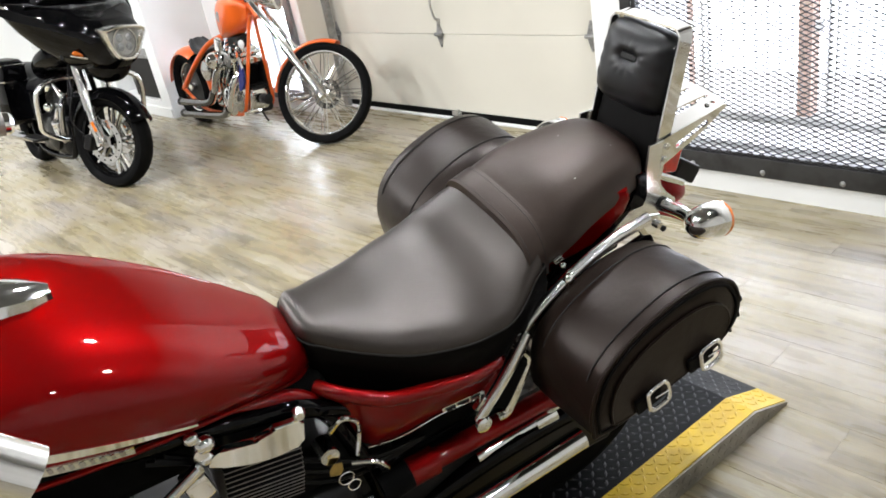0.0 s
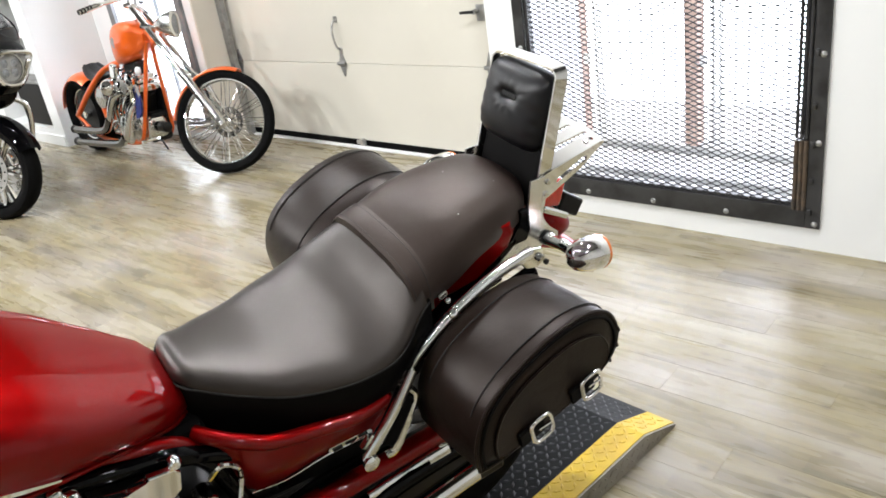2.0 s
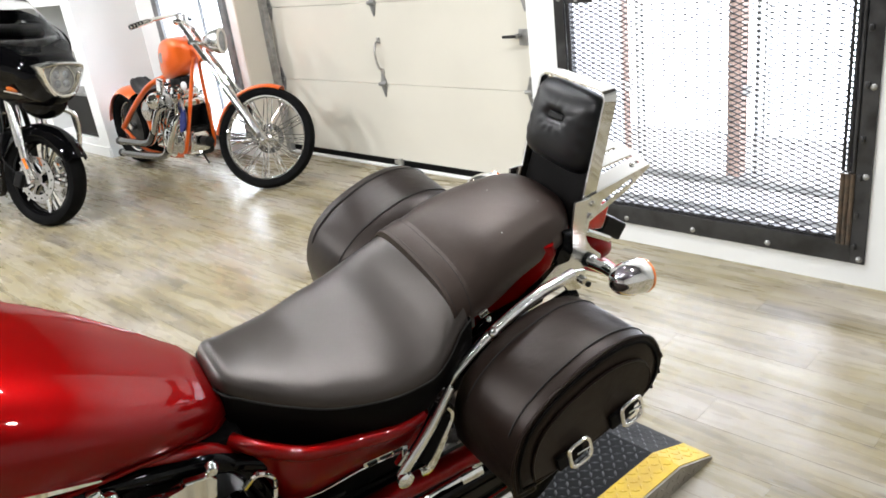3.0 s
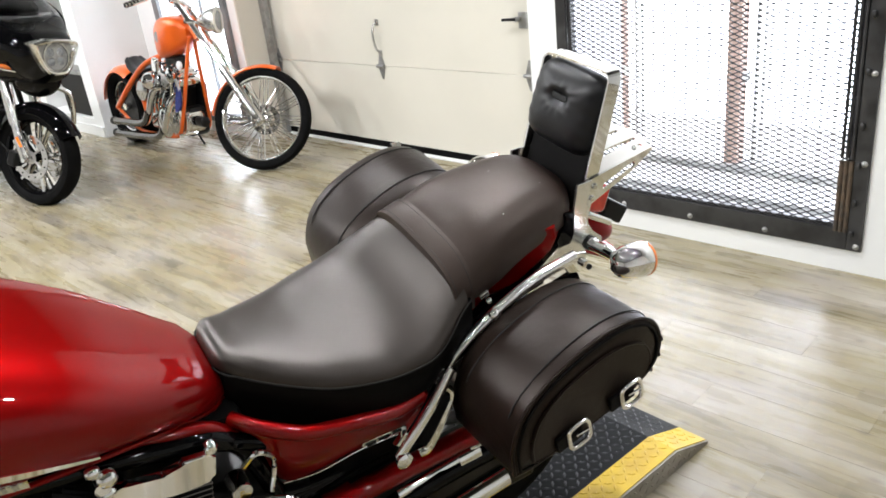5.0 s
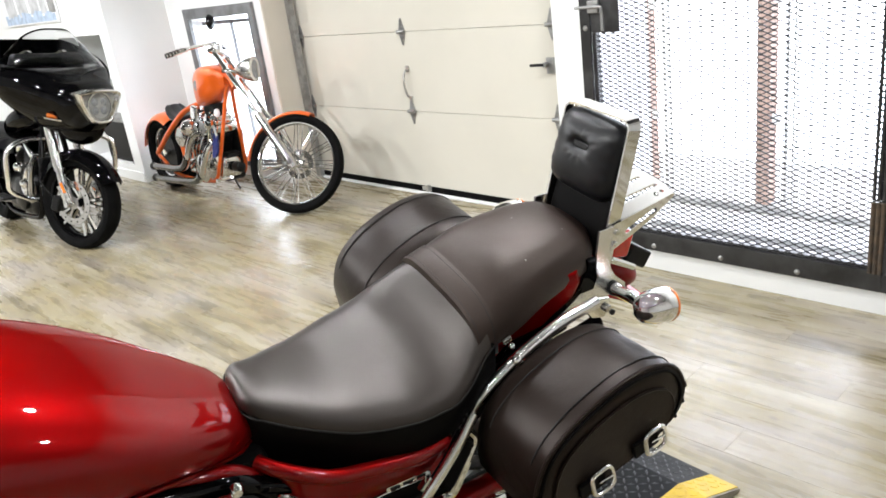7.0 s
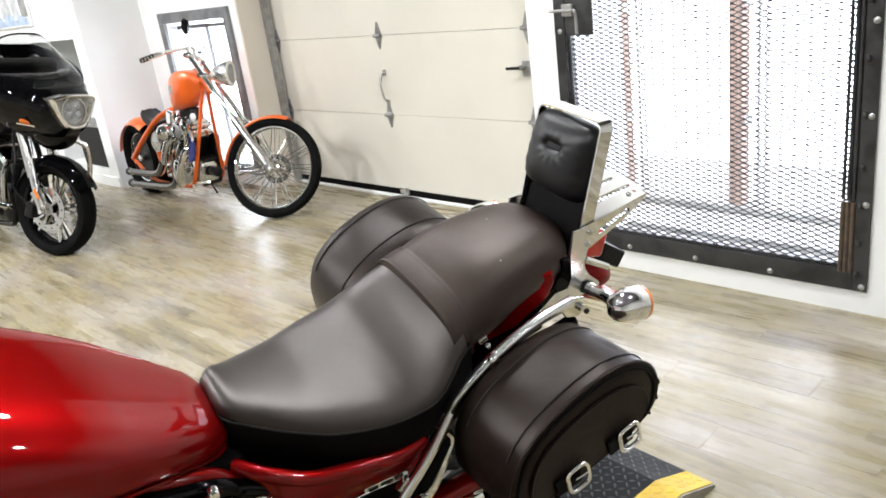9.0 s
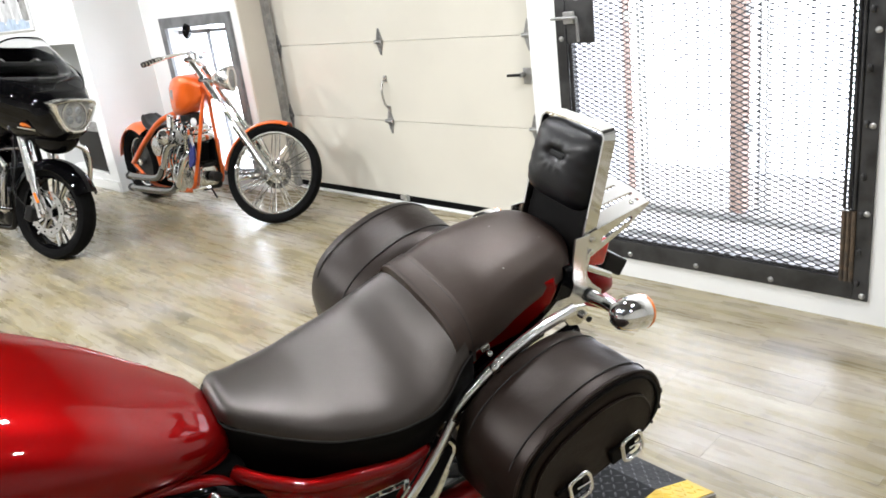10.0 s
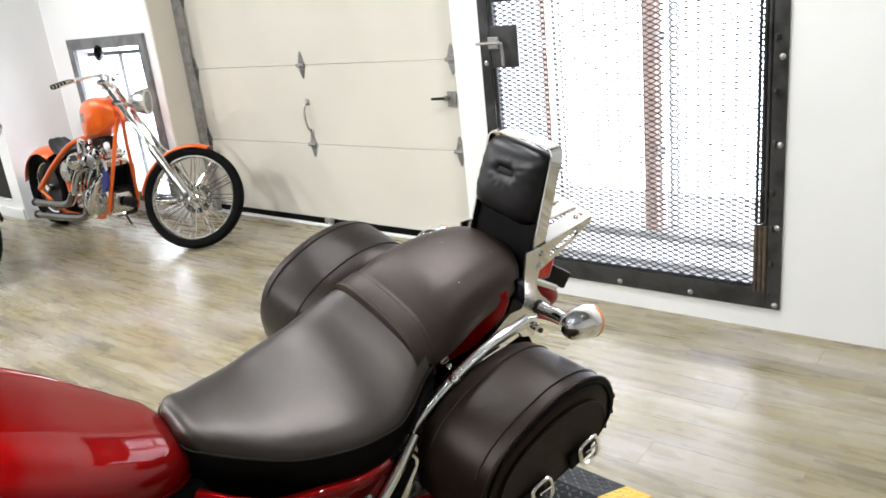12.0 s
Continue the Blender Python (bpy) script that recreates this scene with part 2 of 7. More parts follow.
BLACKPLAST = shader("black_plastic", (0.005, 0.005, 0.0055), 0.5, var=0.2, scale=14, spec=0.2)
RUBBER = shader("tyre_rubber", (0.0045, 0.0045, 0.0045), 0.7, var=0.3, scale=16, bump=0.3, fine_scale=180, spec=0.05)
AMBER = shader("amber_lens", (0.85, 0.20, 0.015), 0.15, coat=1.0, var=0.15, scale=60)
REDLENS = shader("red_lens", (0.62, 0.012, 0.008), 0.12, coat=1.0, var=0.2, scale=60)
SMOKE = glass("smoked_screen", (0.74, 0.75, 0.76), 0.02, 1.2)
PLATEBLK = shader("black_tread_plate", (0.0065, 0.007, 0.008), 0.45, 0.0, var=0.35, scale=10, rough_var=0.08, bump=0.12, fine_scale=150, spec=0.12)
LUGS = shader("worn_lug_steel", (0.060, 0.063, 0.068), 0.36, 0.5, var=0.4, scale=30)
YELLOW = shader("yellow_safety_paint", (0.66, 0.45, 0.022), 0.42, var=0.22, scale=9, bump=0.15, fine_scale=120, rough_var=0.08, second=(0.50, 0.33, 0.03))
PLATERAW = shader("bare_tread_plate", (0.34, 0.32, 0.28), 0.4, 0.75, var=0.35, scale=14, rough_var=0.12)
POSTWOOD = shader("weathered_post", (0.36, 0.25, 0.20), 0.8, var=0.3, scale=7, bump=0.2, stretch=(6, 6, 1))
NAVY = shader("navy_cloth", (0.02, 0.03, 0.16), 0.85, var=0.3, scale=30)
PAPER = shader("white_card", (0.78, 0.79, 0.80), 0.7, var=0.05, scale=12)
PALEBLUE = shader("pale_blue_print", (0.42, 0.52, 0.66), 0.7, var=0.25, scale=18)
MIDWALL = shader("pale_grey_wall_paint", (0.62, 0.62, 0.61), 0.7, var=0.08, scale=1.5, bump=0.1)
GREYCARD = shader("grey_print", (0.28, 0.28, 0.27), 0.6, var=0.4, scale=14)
PALEGREY = shader("pale_grey_print", (0.52, 0.53, 0.54), 0.6, var=0.25, scale=9)
TANBOX = shader("brown_card_box", (0.34, 0.22, 0.13), 0.8, var=0.2, scale=8)
DARKCHROME = shader("smoked_chrome", (0.42, 0.415, 0.41), 0.10, 1.0, rough_var=0.03, scale=12)
LENSG = shader("fluted_lens", (0.24, 0.25, 0.26), 0.12, coat=1.0, var=0.3, scale=60)
FRAMEGREY = shader("grey_window_steel", (0.20, 0.205, 0.21), 0.45, 0.4, var=0.3, scale=9, bump=0.1)
# chrome with the dark surroundings it mirrors put into its colour
DIMCHROME = shader("chrome_dark_reflection", (0.17, 0.168, 0.165), 0.10, 1.0, rough_var=0.04, scale=12)
GALV = shader("galvanised_steel", (0.36, 0.36, 0.35), 0.45, 0.7, var=0.3, scale=20, rough_var=0.1)
LAMPGLOW = glow("lamp_face", (1.0, 0.95, 0.86), 14.0)
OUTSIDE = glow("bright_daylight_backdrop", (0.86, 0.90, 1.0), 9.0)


# ---- mesh helpers ----
def part(name, bm, material, parent=None, label="", angle=38, smooth=True):
    """Links a bmesh as one mesh object under a thing or a part."""
    bmesh.ops.recalc_face_normals(bm, faces=bm.faces)
    if smooth:
        area = {f: f.calc_area() for f in bm.faces}
        round_ = [max([area[g] for e in f.edges for g in e.link_faces if g is not f], default=9.0) >= 0.45 * area[f] for f in bm.faces]
    me = bpy.data.meshes.new(name)
    bm.to_mesh(me)
    bm.free()
    me.materials.append(material)
    if smooth:
        me.set_sharp_from_angle(angle=radians(angle))
        me.polygons.foreach_set("use_smooth", round_)
    ob = new(name, me)
    if parent:
        ob.parent = parent
    if label:
        tagged(ob, label)
    return ob


def thing(name, m, label, category, group="", kind=""):
    ob = new(name)
    ob.empty_display_size = 0.1
    ob.matrix_world = m
    return tagged(ob, label, category, group, kind)


def spline(pts, n=6):
    """Catmull-Rom through pts, n steps a span."""
    p = [Vector(q) for q in pts]
    if len(p) < 3 or n < 2:
        return p
    p = [p[0] * 2 - p[1]] + p + [p[-1] * 2 - p[-2]]
    out = []
    for i in range(1, len(p) - 2):
        for k in range(n):
            t = k / n
            a, b, c, d = p[i - 1], p[i], p[i + 1], p[i + 2]
            out.append(0.5 * (2 * b + (c - a) * t + (2 * a - 5 * b + 4 * c - d) * t * t + (3 * b - a - 3 * c + d) * t ** 3))
    return out + [p[-2]]


def loft(bm, rings, caps=True, closed=True):
    vs = [[bm.verts.new(v) for v in r] for r in rings]
    for a, b in zip(vs, vs[1:]):
        n = len(a)
        for i in range(n if closed else n - 1):
            j = (i + 1) % n
            bm.faces.new((a[i], a[j], b[j], b[i]))
    if caps and closed:
        bm.faces.new(vs[0])
        bm.faces.new(vs[-1])
    return vs


def tube(bm, pts, r=0.01, seg=10, n=6, ry=None, closed=False):
    """A round (or, with ry, flattened) tube along a curve; r may be a list along it."""
    p = spline(pts, n)
    rings, up = [], None
    for i, c in enumerate(p):
        t = (p[min(i + 1, len(p) - 1)] - p[max(i - 1, 0)]).normalized()
        if up is None:
            up = Vector((0, 0, 1)) if abs(t.z) < 0.95 else Vector((0, 1, 0))
        up = (up - t * up.dot(t)).normalized()
        side = t.cross(up)
        f = i / max(1, len(p) - 1)
        rr = np.interp(f, np.linspace(0, 1, len(r)), r) if isinstance(r, (list, tuple)) else r
        k = (ry / r) if ry and not isinstance(r, (list, tuple)) else 1.0
        rings.append([c + side * (math.cos(a) * rr) + up * (math.sin(a) * rr * k) for a in [2 * math.pi * j / seg for j in range(seg)]])
    if closed:
        rings.append(rings[0])
        loft(bm, rings, caps=False)
        bmesh.ops.remove_doubles(bm, verts=bm.verts, dist=1e-6)
    else:
        loft(bm, rings)


def box(bm, size, m=Matrix(), bevel=0.0, seg=2):
    sx, sy, sz = (s / 2 for s in size)
    tmp = bmesh.new()
    bmesh.ops.create_cube(tmp, size=1)
    for v in tmp.verts:
        v.co = Vector((v.co.x * size[0], v.co.y * size[1], v.co.z * size[2]))
    if bevel:
        bmesh.ops.bevel(tmp, geom=tmp.edges, offset=min(bevel, sx * 0.95, sy * 0.95, sz * 0.95), segments=seg, profile=0.5, affect="EDGES")
    merge(bm, tmp, m)


def merge(bm, tmp, m=Matrix()):
    idx = {v: bm.verts.new(m @ v.co) for v in tmp.verts}
    for f in tmp.faces:
        bm.faces.new([idx[v] for v in f.verts])
    tmp.free()


def lathe(bm, prof, seg=32, m=Matrix(), closed_prof=False):
    """Turns a profile of (radius, height) about local z."""
    prof = list(prof) + ([prof[0]] if closed_prof else [])
    rings = [[m @ Vector((r * math.cos(a), r * math.sin(a), h)) for a in [2 * math.pi * j / seg for j in range(seg)]] for r, h in prof]
    if closed_prof:
        tmp = bmesh.new()
        loft(tmp, rings, caps=False)
        bmesh.ops.remove_doubles(tmp, verts=tmp.verts, dist=1e-6)
        merge(bm, tmp)
    else:
        loft(bm, rings, caps=True)


def prism(bm, outline, t, m=Matrix(), bevel=0.0):
    """A flat outline (u, v) given the thickness t along local z, centred."""
    tmp = bmesh.new()
    a = [tmp.verts.new((u, v, -t / 2)) for u, v in outline]
    b = [tmp.verts.new((u, v, t / 2)) for u, v in outline]
    tmp.faces.new(a[::-1])
    tmp.faces.new(b)
    for i in range(len(a)):
        j = (i + 1) % len(a)
        tmp.faces.new((a[i], a[j], b[j], b[i]))
    if bevel:
        rim = [e for e in tmp.edges if abs(e.verts[0].co.z - e.verts[1].co.z) < 1e-7]
        bmesh.ops.bevel(tmp, geom=rim, offset=bevel, segments=2, profile=0.5, affect="EDGES")
    merge(bm, tmp, m)


def ball(bm, r, m=Matrix(), seg=16, rings=10):
    tmp = bmesh.new()
    bmesh.ops.create_uvsphere(tmp, u_segments=seg, v_segments=rings, radius=1)
    r = r if isinstance(r, (tuple, list)) else (r, r, r)
    for v in tmp.verts:
        v.co = Vector((v.co.x * r[0], v.co.y * r[1], v.co.z * r[2]))
    merge(bm, tmp, m)


def aim(a, b):
    """The pose at a whose local z points to b."""
    a, b = Vector(a), Vector(b)
    return Matrix.Translation(a) @ (b - a).to_track_quat("Z", "Y").to_matrix().to_4x4()


def rod(bm, a, b, r, seg=12, r2=None):
    L = (Vector(b) - Vector(a)).length
    lathe(bm, [(r, 0), (r if r2 is None else r2, L)], seg, aim(a, b))


def one(fn, *args, **kw):
    """A fresh bmesh holding one primitive."""
    bm = bmesh.new()
    fn(bm, *args, **kw)
    return bm

# ---- the room ----
WALL_Y, DOOR_Y, WIN_Y, ALC_Y = 3.40, 3.87, 3.60, 3.04
X0, X1, Y0 = -10.6, 3.0, -5.0


def slab_box(name, x0, x1, y0, y1, z0, z1, material, label, category, bevel=0.0):
    bm = one(box, (x1 - x0, y1 - y0, z1 - z0), pose((x0 + x1) / 2, (y0 + y1) / 2, (z0 + z1) / 2), bevel)
    ob = part(name, bm, material, smooth=False)
    return tagged(ob, label, category, kind="structure")


floor = slab_box("floor", X0 - 0.3, X1 + 0.3, Y0 - 0.3, DOOR_Y + 0.06, -0.12, -0.006, SLAB, "indoor floor laid with grey and tan wood-look vinyl planks", "floor")
slab_box("ceiling", X0 - 0.3, X1 + 0.3, Y0 - 0.3, DOOR_Y + 0.5, CEIL, CEIL + 0.15, CEILING, "plain dark painted ceiling with recessed lamps", "ceiling")
slab_box("wall_south", X0 - 0.2, X1 + 0.2, Y0 - 0.2, Y0, 0, CEIL, MIDWALL, "plain grey painted wall closing the showroom", "wall")
slab_box("wall_east", X1, X1 + 0.2, Y0, WALL_Y + 0.2, 0, CEIL, MIDWALL, "plain grey painted wall closing the showroom", "wall")
slab_box("wall_west", X0 - 0.2, X0, Y0, ALC_Y + 1.2, 0, CEIL, WHITE, "plain white painted wall closing the showroom", "wall")

# wall with the caged doorway
GX0, GX1, GZ0, GZ1 = -2.305, -0.911, 0.098, 2.15


def wall_with_opening(name, x0, x1, y0, y1, ox0, ox1, oz0, oz1, label, top=CEIL):
    bm = bmesh.new()
    for a, b, c, d in ((x0, ox0, 0, top), (ox1, x1, 0, top), (ox0, ox1, 0, oz0), (ox0, ox1, oz1, top)):
        if b - a > 1e-4 and d - c > 1e-4:
            box(bm, (b - a, y1 - y0, d - c), pose((a + b) / 2, (y0 + y1) / 2, (c + d) / 2))
    return tagged(part(name, bm, WHITE, smooth=False), label, "wall", kind="structure")


wall_with_opening("wall_north", -2.34, X1, WALL_Y, WALL_Y + 0.15, GX0 + 0.04, GX1 - 0.05, GZ0 + 0.05, GZ1 - 0.05, "white painted wall with a wide caged doorway opening", 2.5)
# unseen wall part, kept greyer so the red tank mirrors less white
slab_box("wall_upper", -2.34, X1, WALL_Y, WALL_Y + 0.15, 2.5, CEIL, MIDWALL, "unseen upper wall over the caged doorway, greyed to dim reflections", "wall")
slab_box("wall_pier", -2.475, -2.34, WALL_Y, DOOR_Y + 0.14, 0, CEIL, WHITE, "white painted pier between garage door and gate", "wall")
wall_with_opening("wall_window", -6.93, -5.365, WIN_Y, DOOR_Y + 0.14, -6.535, -5.51, 0.15, 1.36, "white painted wall with a low steel-framed window")
slab_box("door_reveal", -5.365, -5.35, WIN_Y + 0.004, DOOR_Y + 0.1, 0, CEIL, REVEAL, "beige painted return beside the garage door", "wall reveal")
slab_box("wall_corner", -7.10, -6.93, ALC_Y + 0.2, DOOR_Y + 0.14, 0, CEIL, WHITE, "white painted side wall beside the far window", "wall")
wall_with_opening("wall_alcove", X0, -6.93, ALC_Y, ALC_Y + 0.2, -8.15, -7.12, 0.15, 1.31, "white painted wall with a recessed shelf alcove")
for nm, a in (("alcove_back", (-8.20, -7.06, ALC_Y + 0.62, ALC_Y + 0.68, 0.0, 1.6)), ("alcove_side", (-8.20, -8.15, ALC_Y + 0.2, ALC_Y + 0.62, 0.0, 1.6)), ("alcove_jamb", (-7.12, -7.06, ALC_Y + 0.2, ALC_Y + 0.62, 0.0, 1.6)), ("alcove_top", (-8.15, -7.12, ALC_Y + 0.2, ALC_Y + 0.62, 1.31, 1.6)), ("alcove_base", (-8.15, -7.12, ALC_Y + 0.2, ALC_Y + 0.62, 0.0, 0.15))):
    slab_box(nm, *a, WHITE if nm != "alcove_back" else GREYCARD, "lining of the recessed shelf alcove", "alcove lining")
slab_box("baseboard", -8.70, -6.95, ALC_Y - 0.012, ALC_Y, 0, 0.09, WHITE, "low white painted baseboard", "baseboard", 0.003)
slab_box("wall_above_door", -5.35, -2.475, DOOR_Y + 0.06, DOOR_Y + 0.2, 2.20, CEIL, WHITE, "white painted wall above the garage door", "wall")

# shelves and odds and ends in the alcove
for z in (0.56, 0.90):
    sh = thing("alcove_shelf", pose(-7.635, ALC_Y + 0.40, z), "white painted board shelf in the alcove", "shelf", "shelves in the alcove")
    part("board", one(box, (1.02, 0.40, 0.025), pose(0, 0, 0), 0.003), WHITE, sh)
hm = thing("helmet", pose(-7.30, ALC_Y + 0.32, 0.913), "black open-face helmet resting on the alcove shelf", "helmet")
bm = bmesh.new()
lathe(bm, [(0.105, 0.0), (0.125, 0.05), (0.128, 0.11), (0.112, 0.17), (0.075, 0.21), (0.02, 0.228)], 24)
part("shell", bm, BLACKGLOSS, hm)
part("rim", one(tube, [(0.107 * math.cos(a), 0.107 * math.sin(a), 0.004) for a in [i * math.pi / 6 for i in range(12)]] + [(0.107, 0, 0.004)], 0.007, 6, 2), BLACKPLAST, hm)
bx = thing("cardboard_box", pose(-7.33, ALC_Y + 0.30, 0.573), "small brown cardboard box on the alcove shelf", "box")
part("carton", one(box, (0.22, 0.2, 0.16), pose(0, 0, 0.081), 0.004), TANBOX, bx)
part("tape", one(box, (0.224, 0.05, 0.004), pose(0, 0, 0.1645)), PAPER, bx)
cr = thing("storage_crate", pose(-7.45, ALC_Y + 0.205, 0.152), "black plastic storage crate on the alcove floor", "crate")
bm = bmesh.new()
box(bm, (0.6, 0.34, 0.375), pose(0, 0, 0.1885), 0.012)
part("body", bm, BLACKPLAST, cr)
part("lid", one(box, (0.63, 0.37, 0.035), pose(0, 0, 0.393), 0.008), GREYCARD, cr, "grey lid")
pp = thing("paper_notice", pose(-7.20, ALC_Y + 0.22, 0.66, 80, 0, 20), "small white printed card leaning on the shelf", "card")
part("card", one(box, (0.14, 0.19, 0.003)), PAPER, pp)
part("printed_band", one(box, (0.05, 0.09, 0.002), pose(0.02, -0.02, 0.003)), PALEBLUE, pp)

# wall picture
pc = thing("wall_picture", pose(-8.71, ALC_Y - 0.014, 1.71), "wide unframed picture print with a pale blue strip", "picture")
part("sheet", one(box, (1.56, 0.02, 0.50), pose(0, 0, 0), 0.004), PAPER, pc)
bm = bmesh.new()
for i in range(22):
    w = 0.05 + 0.03 * random.random()
    h = 0.05 + 0.06 * random.random()
    box(bm, (w, 0.004, h), pose(-0.73 + i * 0.068, -0.0125, -0.235 + h / 2))
part("blue_strip", bm, PALEBLUE, pc, "uneven pale blue strip")
for px, pw, mat in ((-0.52, 0.30, PALEGREY), (-0.16, 0.30, PALEGREY), (0.20, 0.26, PALEGREY), (0.46, 0.18, PALEGREY), (0.685, 0.17, GREYCARD)):
    part("print_panel", one(box, (pw, 0.003, 0.40), pose(px, -0.0108, 0.035)), mat, pc, "grey panel of the print")
for i, (px, pz) in enumerate(((-0.45, 0.05), (-0.1, 0.1), (0.22, 0.03), (0.45, 0.12), (0.62, 0.02))):
    part("print_mark", one(box, (0.045, 0.004, 0.03), pose(px, -0.0125, pz)), BLACKPLAST, pc)


# ---- garage door ----
DX0, DX1 = -5.33, -2.60
SECT = 0.535
gd = thing("garage_door", pose(0, 0, 0), "closed cream sectional garage door with steel hinges", "garage door", kind="structure")
for i in range(4):
    bm = one(box, (DX1 - DX0, 0.045, SECT - 0.002), pose((DX0 + DX1) / 2, DOOR_Y + 0.0225, 0.045 + SECT * (i + 0.5)), 0.0025)
    part("section", bm, DOORP, gd)
part("backing_skin", one(box, (DX1 - DX0, 0.012, 4 * SECT), pose((DX0 + DX1) / 2, DOOR_Y + 0.054, 0.045 + 2 * SECT)), DOORP, gd)
part("bottom_seal", one(box, (DX1 - DX0, 0.05, 0.05), pose((DX0 + DX1) / 2, DOOR_Y + 0.018, 0.024), 0.012), RUBBER, gd, "black rubber bottom seal")
# white strip: daylight leaking under the door, put in as colour
part("underdoor_light", one(box, (DX1 - DX0, 0.040, 0.012), pose((DX0 + DX1) / 2, DOOR_Y - 0.035, 0.004), 0.003), PAPER, gd, "white strip standing in for daylight under the door")


def hinge_mesh(name, parent, x, z, flip=1):
    bm = bmesh.new()
    y = DOOR_Y - 0.003
    face = pose(x, y, z, 90, 0, 0)
    prism(bm, [(-0.034, 0.0), (0.034, 0.0), (0.006, 0.088), (-0.006, 0.088)], 0.005, face, 0.001)
    prism(bm, [(-0.034, -0.001), (-0.006, -0.088), (0.006, -0.088), (0.034, -0.001)], 0.005, face, 0.001)
    rod(bm, (x - 0.036, y - 0.010, z), (x + 0.036, y - 0.010, z), 0.012, 10)
    for dz in (0.035, 0.07, -0.035, -0.07):
        lathe(bm, [(0.007, 0), (0.006, 0.004), (0.001, 0.006)], 8, pose(x, y - 0.002, z + dz, 90, 0, 0))
    return part(name, bm, GALV, parent)


for zz in (0.045 + SECT, 0.045 + 2 * SECT, 0.045 + 3 * SECT):
    for xx in (-4.115, -2.85, -5.30):
        hinge_mesh("hinge", gd, xx, zz)
part("pull_handle", one(tube, [(-4.110, DOOR_Y - 0.002, 0.86), (-4.110, DOOR_Y - 0.03, 0.855), (-4.110, DOOR_Y - 0.05, 0.79), (-4.110, DOOR_Y - 0.035, 0.70), (-4.110, DOOR_Y - 0.002, 0.675)], 0.008, 10), CASTALU, gd, "grey metal pull handle")
part("handle_foot", one(box, (0.03, 0.01, 0.04), pose(-4.110, DOOR_Y - 0.004, 0.87), 0.003), CASTALU, gd)
part("handle_foot", one(box, (0.03, 0.01, 0.04), pose(-4.110, DOOR_Y - 0.004, 0.665), 0.003), CASTALU, gd)
bm = bmesh.new()
box(bm, (0.06, 0.012, 0.09), pose(-2.87, DOOR_Y - 0.012, 0.89), 0.004)
rod(bm, (-2.89, DOOR_Y - 0.02, 0.90), (-2.89, DOOR_Y - 0.055, 0.90), 0.014)
lk = part("slide_latch", bm, GALV, gd, "grey steel slide latch")
part("latch_grip", one(rod, (-2.89, DOOR_Y - 0.05, 0.90), (-2.985, DOOR_Y - 0.055, 0.897), 0.009, 12, 0.008), BLACKPLAST, lk, "black latch grip")
bm = bmesh.new()
box(bm, (0.09, 0.012, 0.03), pose(-4.07, DOOR_Y - 0.010, 0.030), 0.003)
box(bm, (0.03, 0.03, 0.05), pose(-4.05, DOOR_Y - 0.018, 0.036), 0.004)
part("bottom_bracket", bm, ZINC, gd)
tr = thing("door_track", pose(-5.315, DOOR_Y - 0.05, 0), "galvanised vertical garage door track", "door track")
bm = bmesh.new()
prism(bm, [(-0.028, -0.02), (0.028, -0.02), (0.028, 0.02), (0.022, 0.02), (0.022, -0.014), (-0.022, -0.014), (-0.022, 0.02), (-0.028, 0.02)], 2.3, pose(0, 0, 1.16))
part("rail", bm, GALV, tr)
for zz in (0.35, 1.2, 1.95):
    part("bracket", one(box, (0.012, 0.12, 0.05), pose(-0.036, 0.045, zz), 0.002), ZINC, tr)

# ---- caged doorway ----
gt = thing("security_gate", pose(0, 0, 0), "dark steel doorway frame with an expanded metal mesh gate", "security gate")
FW = 0.085
yf = WALL_Y - 0.006
for nm, a in (("frame_stile", (GX0, GX0 + 0.055, GZ0, GZ1)), ("frame_stile", (GX1 - 0.055, GX1, GZ0, GZ1)), ("frame_rail", (GX0 + 0.055, GX1 - 0.055, GZ0, GZ0 + FW)), ("frame_rail", (GX0 + 0.055, GX1 - 0.055, GZ1 - FW, GZ1))):
    part(nm, one(box, (a[1] - a[0], 0.012, a[3] - a[2]), pose((a[0] + a[1]) / 2, yf, (a[2] + a[3]) / 2), 0.002), STEEL, gt)
# the leaf inside the frame: tubes, hinge tubes and mesh
LX0, LX1, LZ0, LZ1 = GX0 + 0.053, GX1 - 0.055 + 0.01, GZ0 + FW - 0.02, GZ1 - FW
yl = WALL_Y + 0.018
for nm, a in (("leaf_stile", (LX0, LX0 + 0.022, LZ0, LZ1)), ("leaf_stile", (LX1 - 0.035, LX1, LZ0, LZ1)), ("leaf_rail", (LX0 + 0.022, LX1 - 0.035, LZ0, LZ0 + 0.035)), ("leaf_rail", (LX0 + 0.022, LX1 - 0.035, LZ1 - 0.035, LZ1)), ("leaf_rail", (LX0 + 0.022, LX1 - 0.035, 1.415, 1.45))):
    part(nm, one(box, (a[1] - a[0], 0.035, a[3] - a[2]), pose((a[0] + a[1]) / 2, yl, (a[2] + a[3]) / 2), 0.003), STEEL, gt)
for xx in (LX1 - 0.055, LX1 - 0.037, LX1 - 0.019):
    part("hinge_tube", one(rod, (xx, yl - 0.030, LZ0 + 0.01), (xx, yl - 0.030, 0.46), 0.009, 10), RUST, gt, "rusty hinge tube")
    part("hinge_tube", one(rod, (xx, yl - 0.030, 0.47), (xx, yl - 0.030, LZ1), 0.007, 10), STEEL, gt)
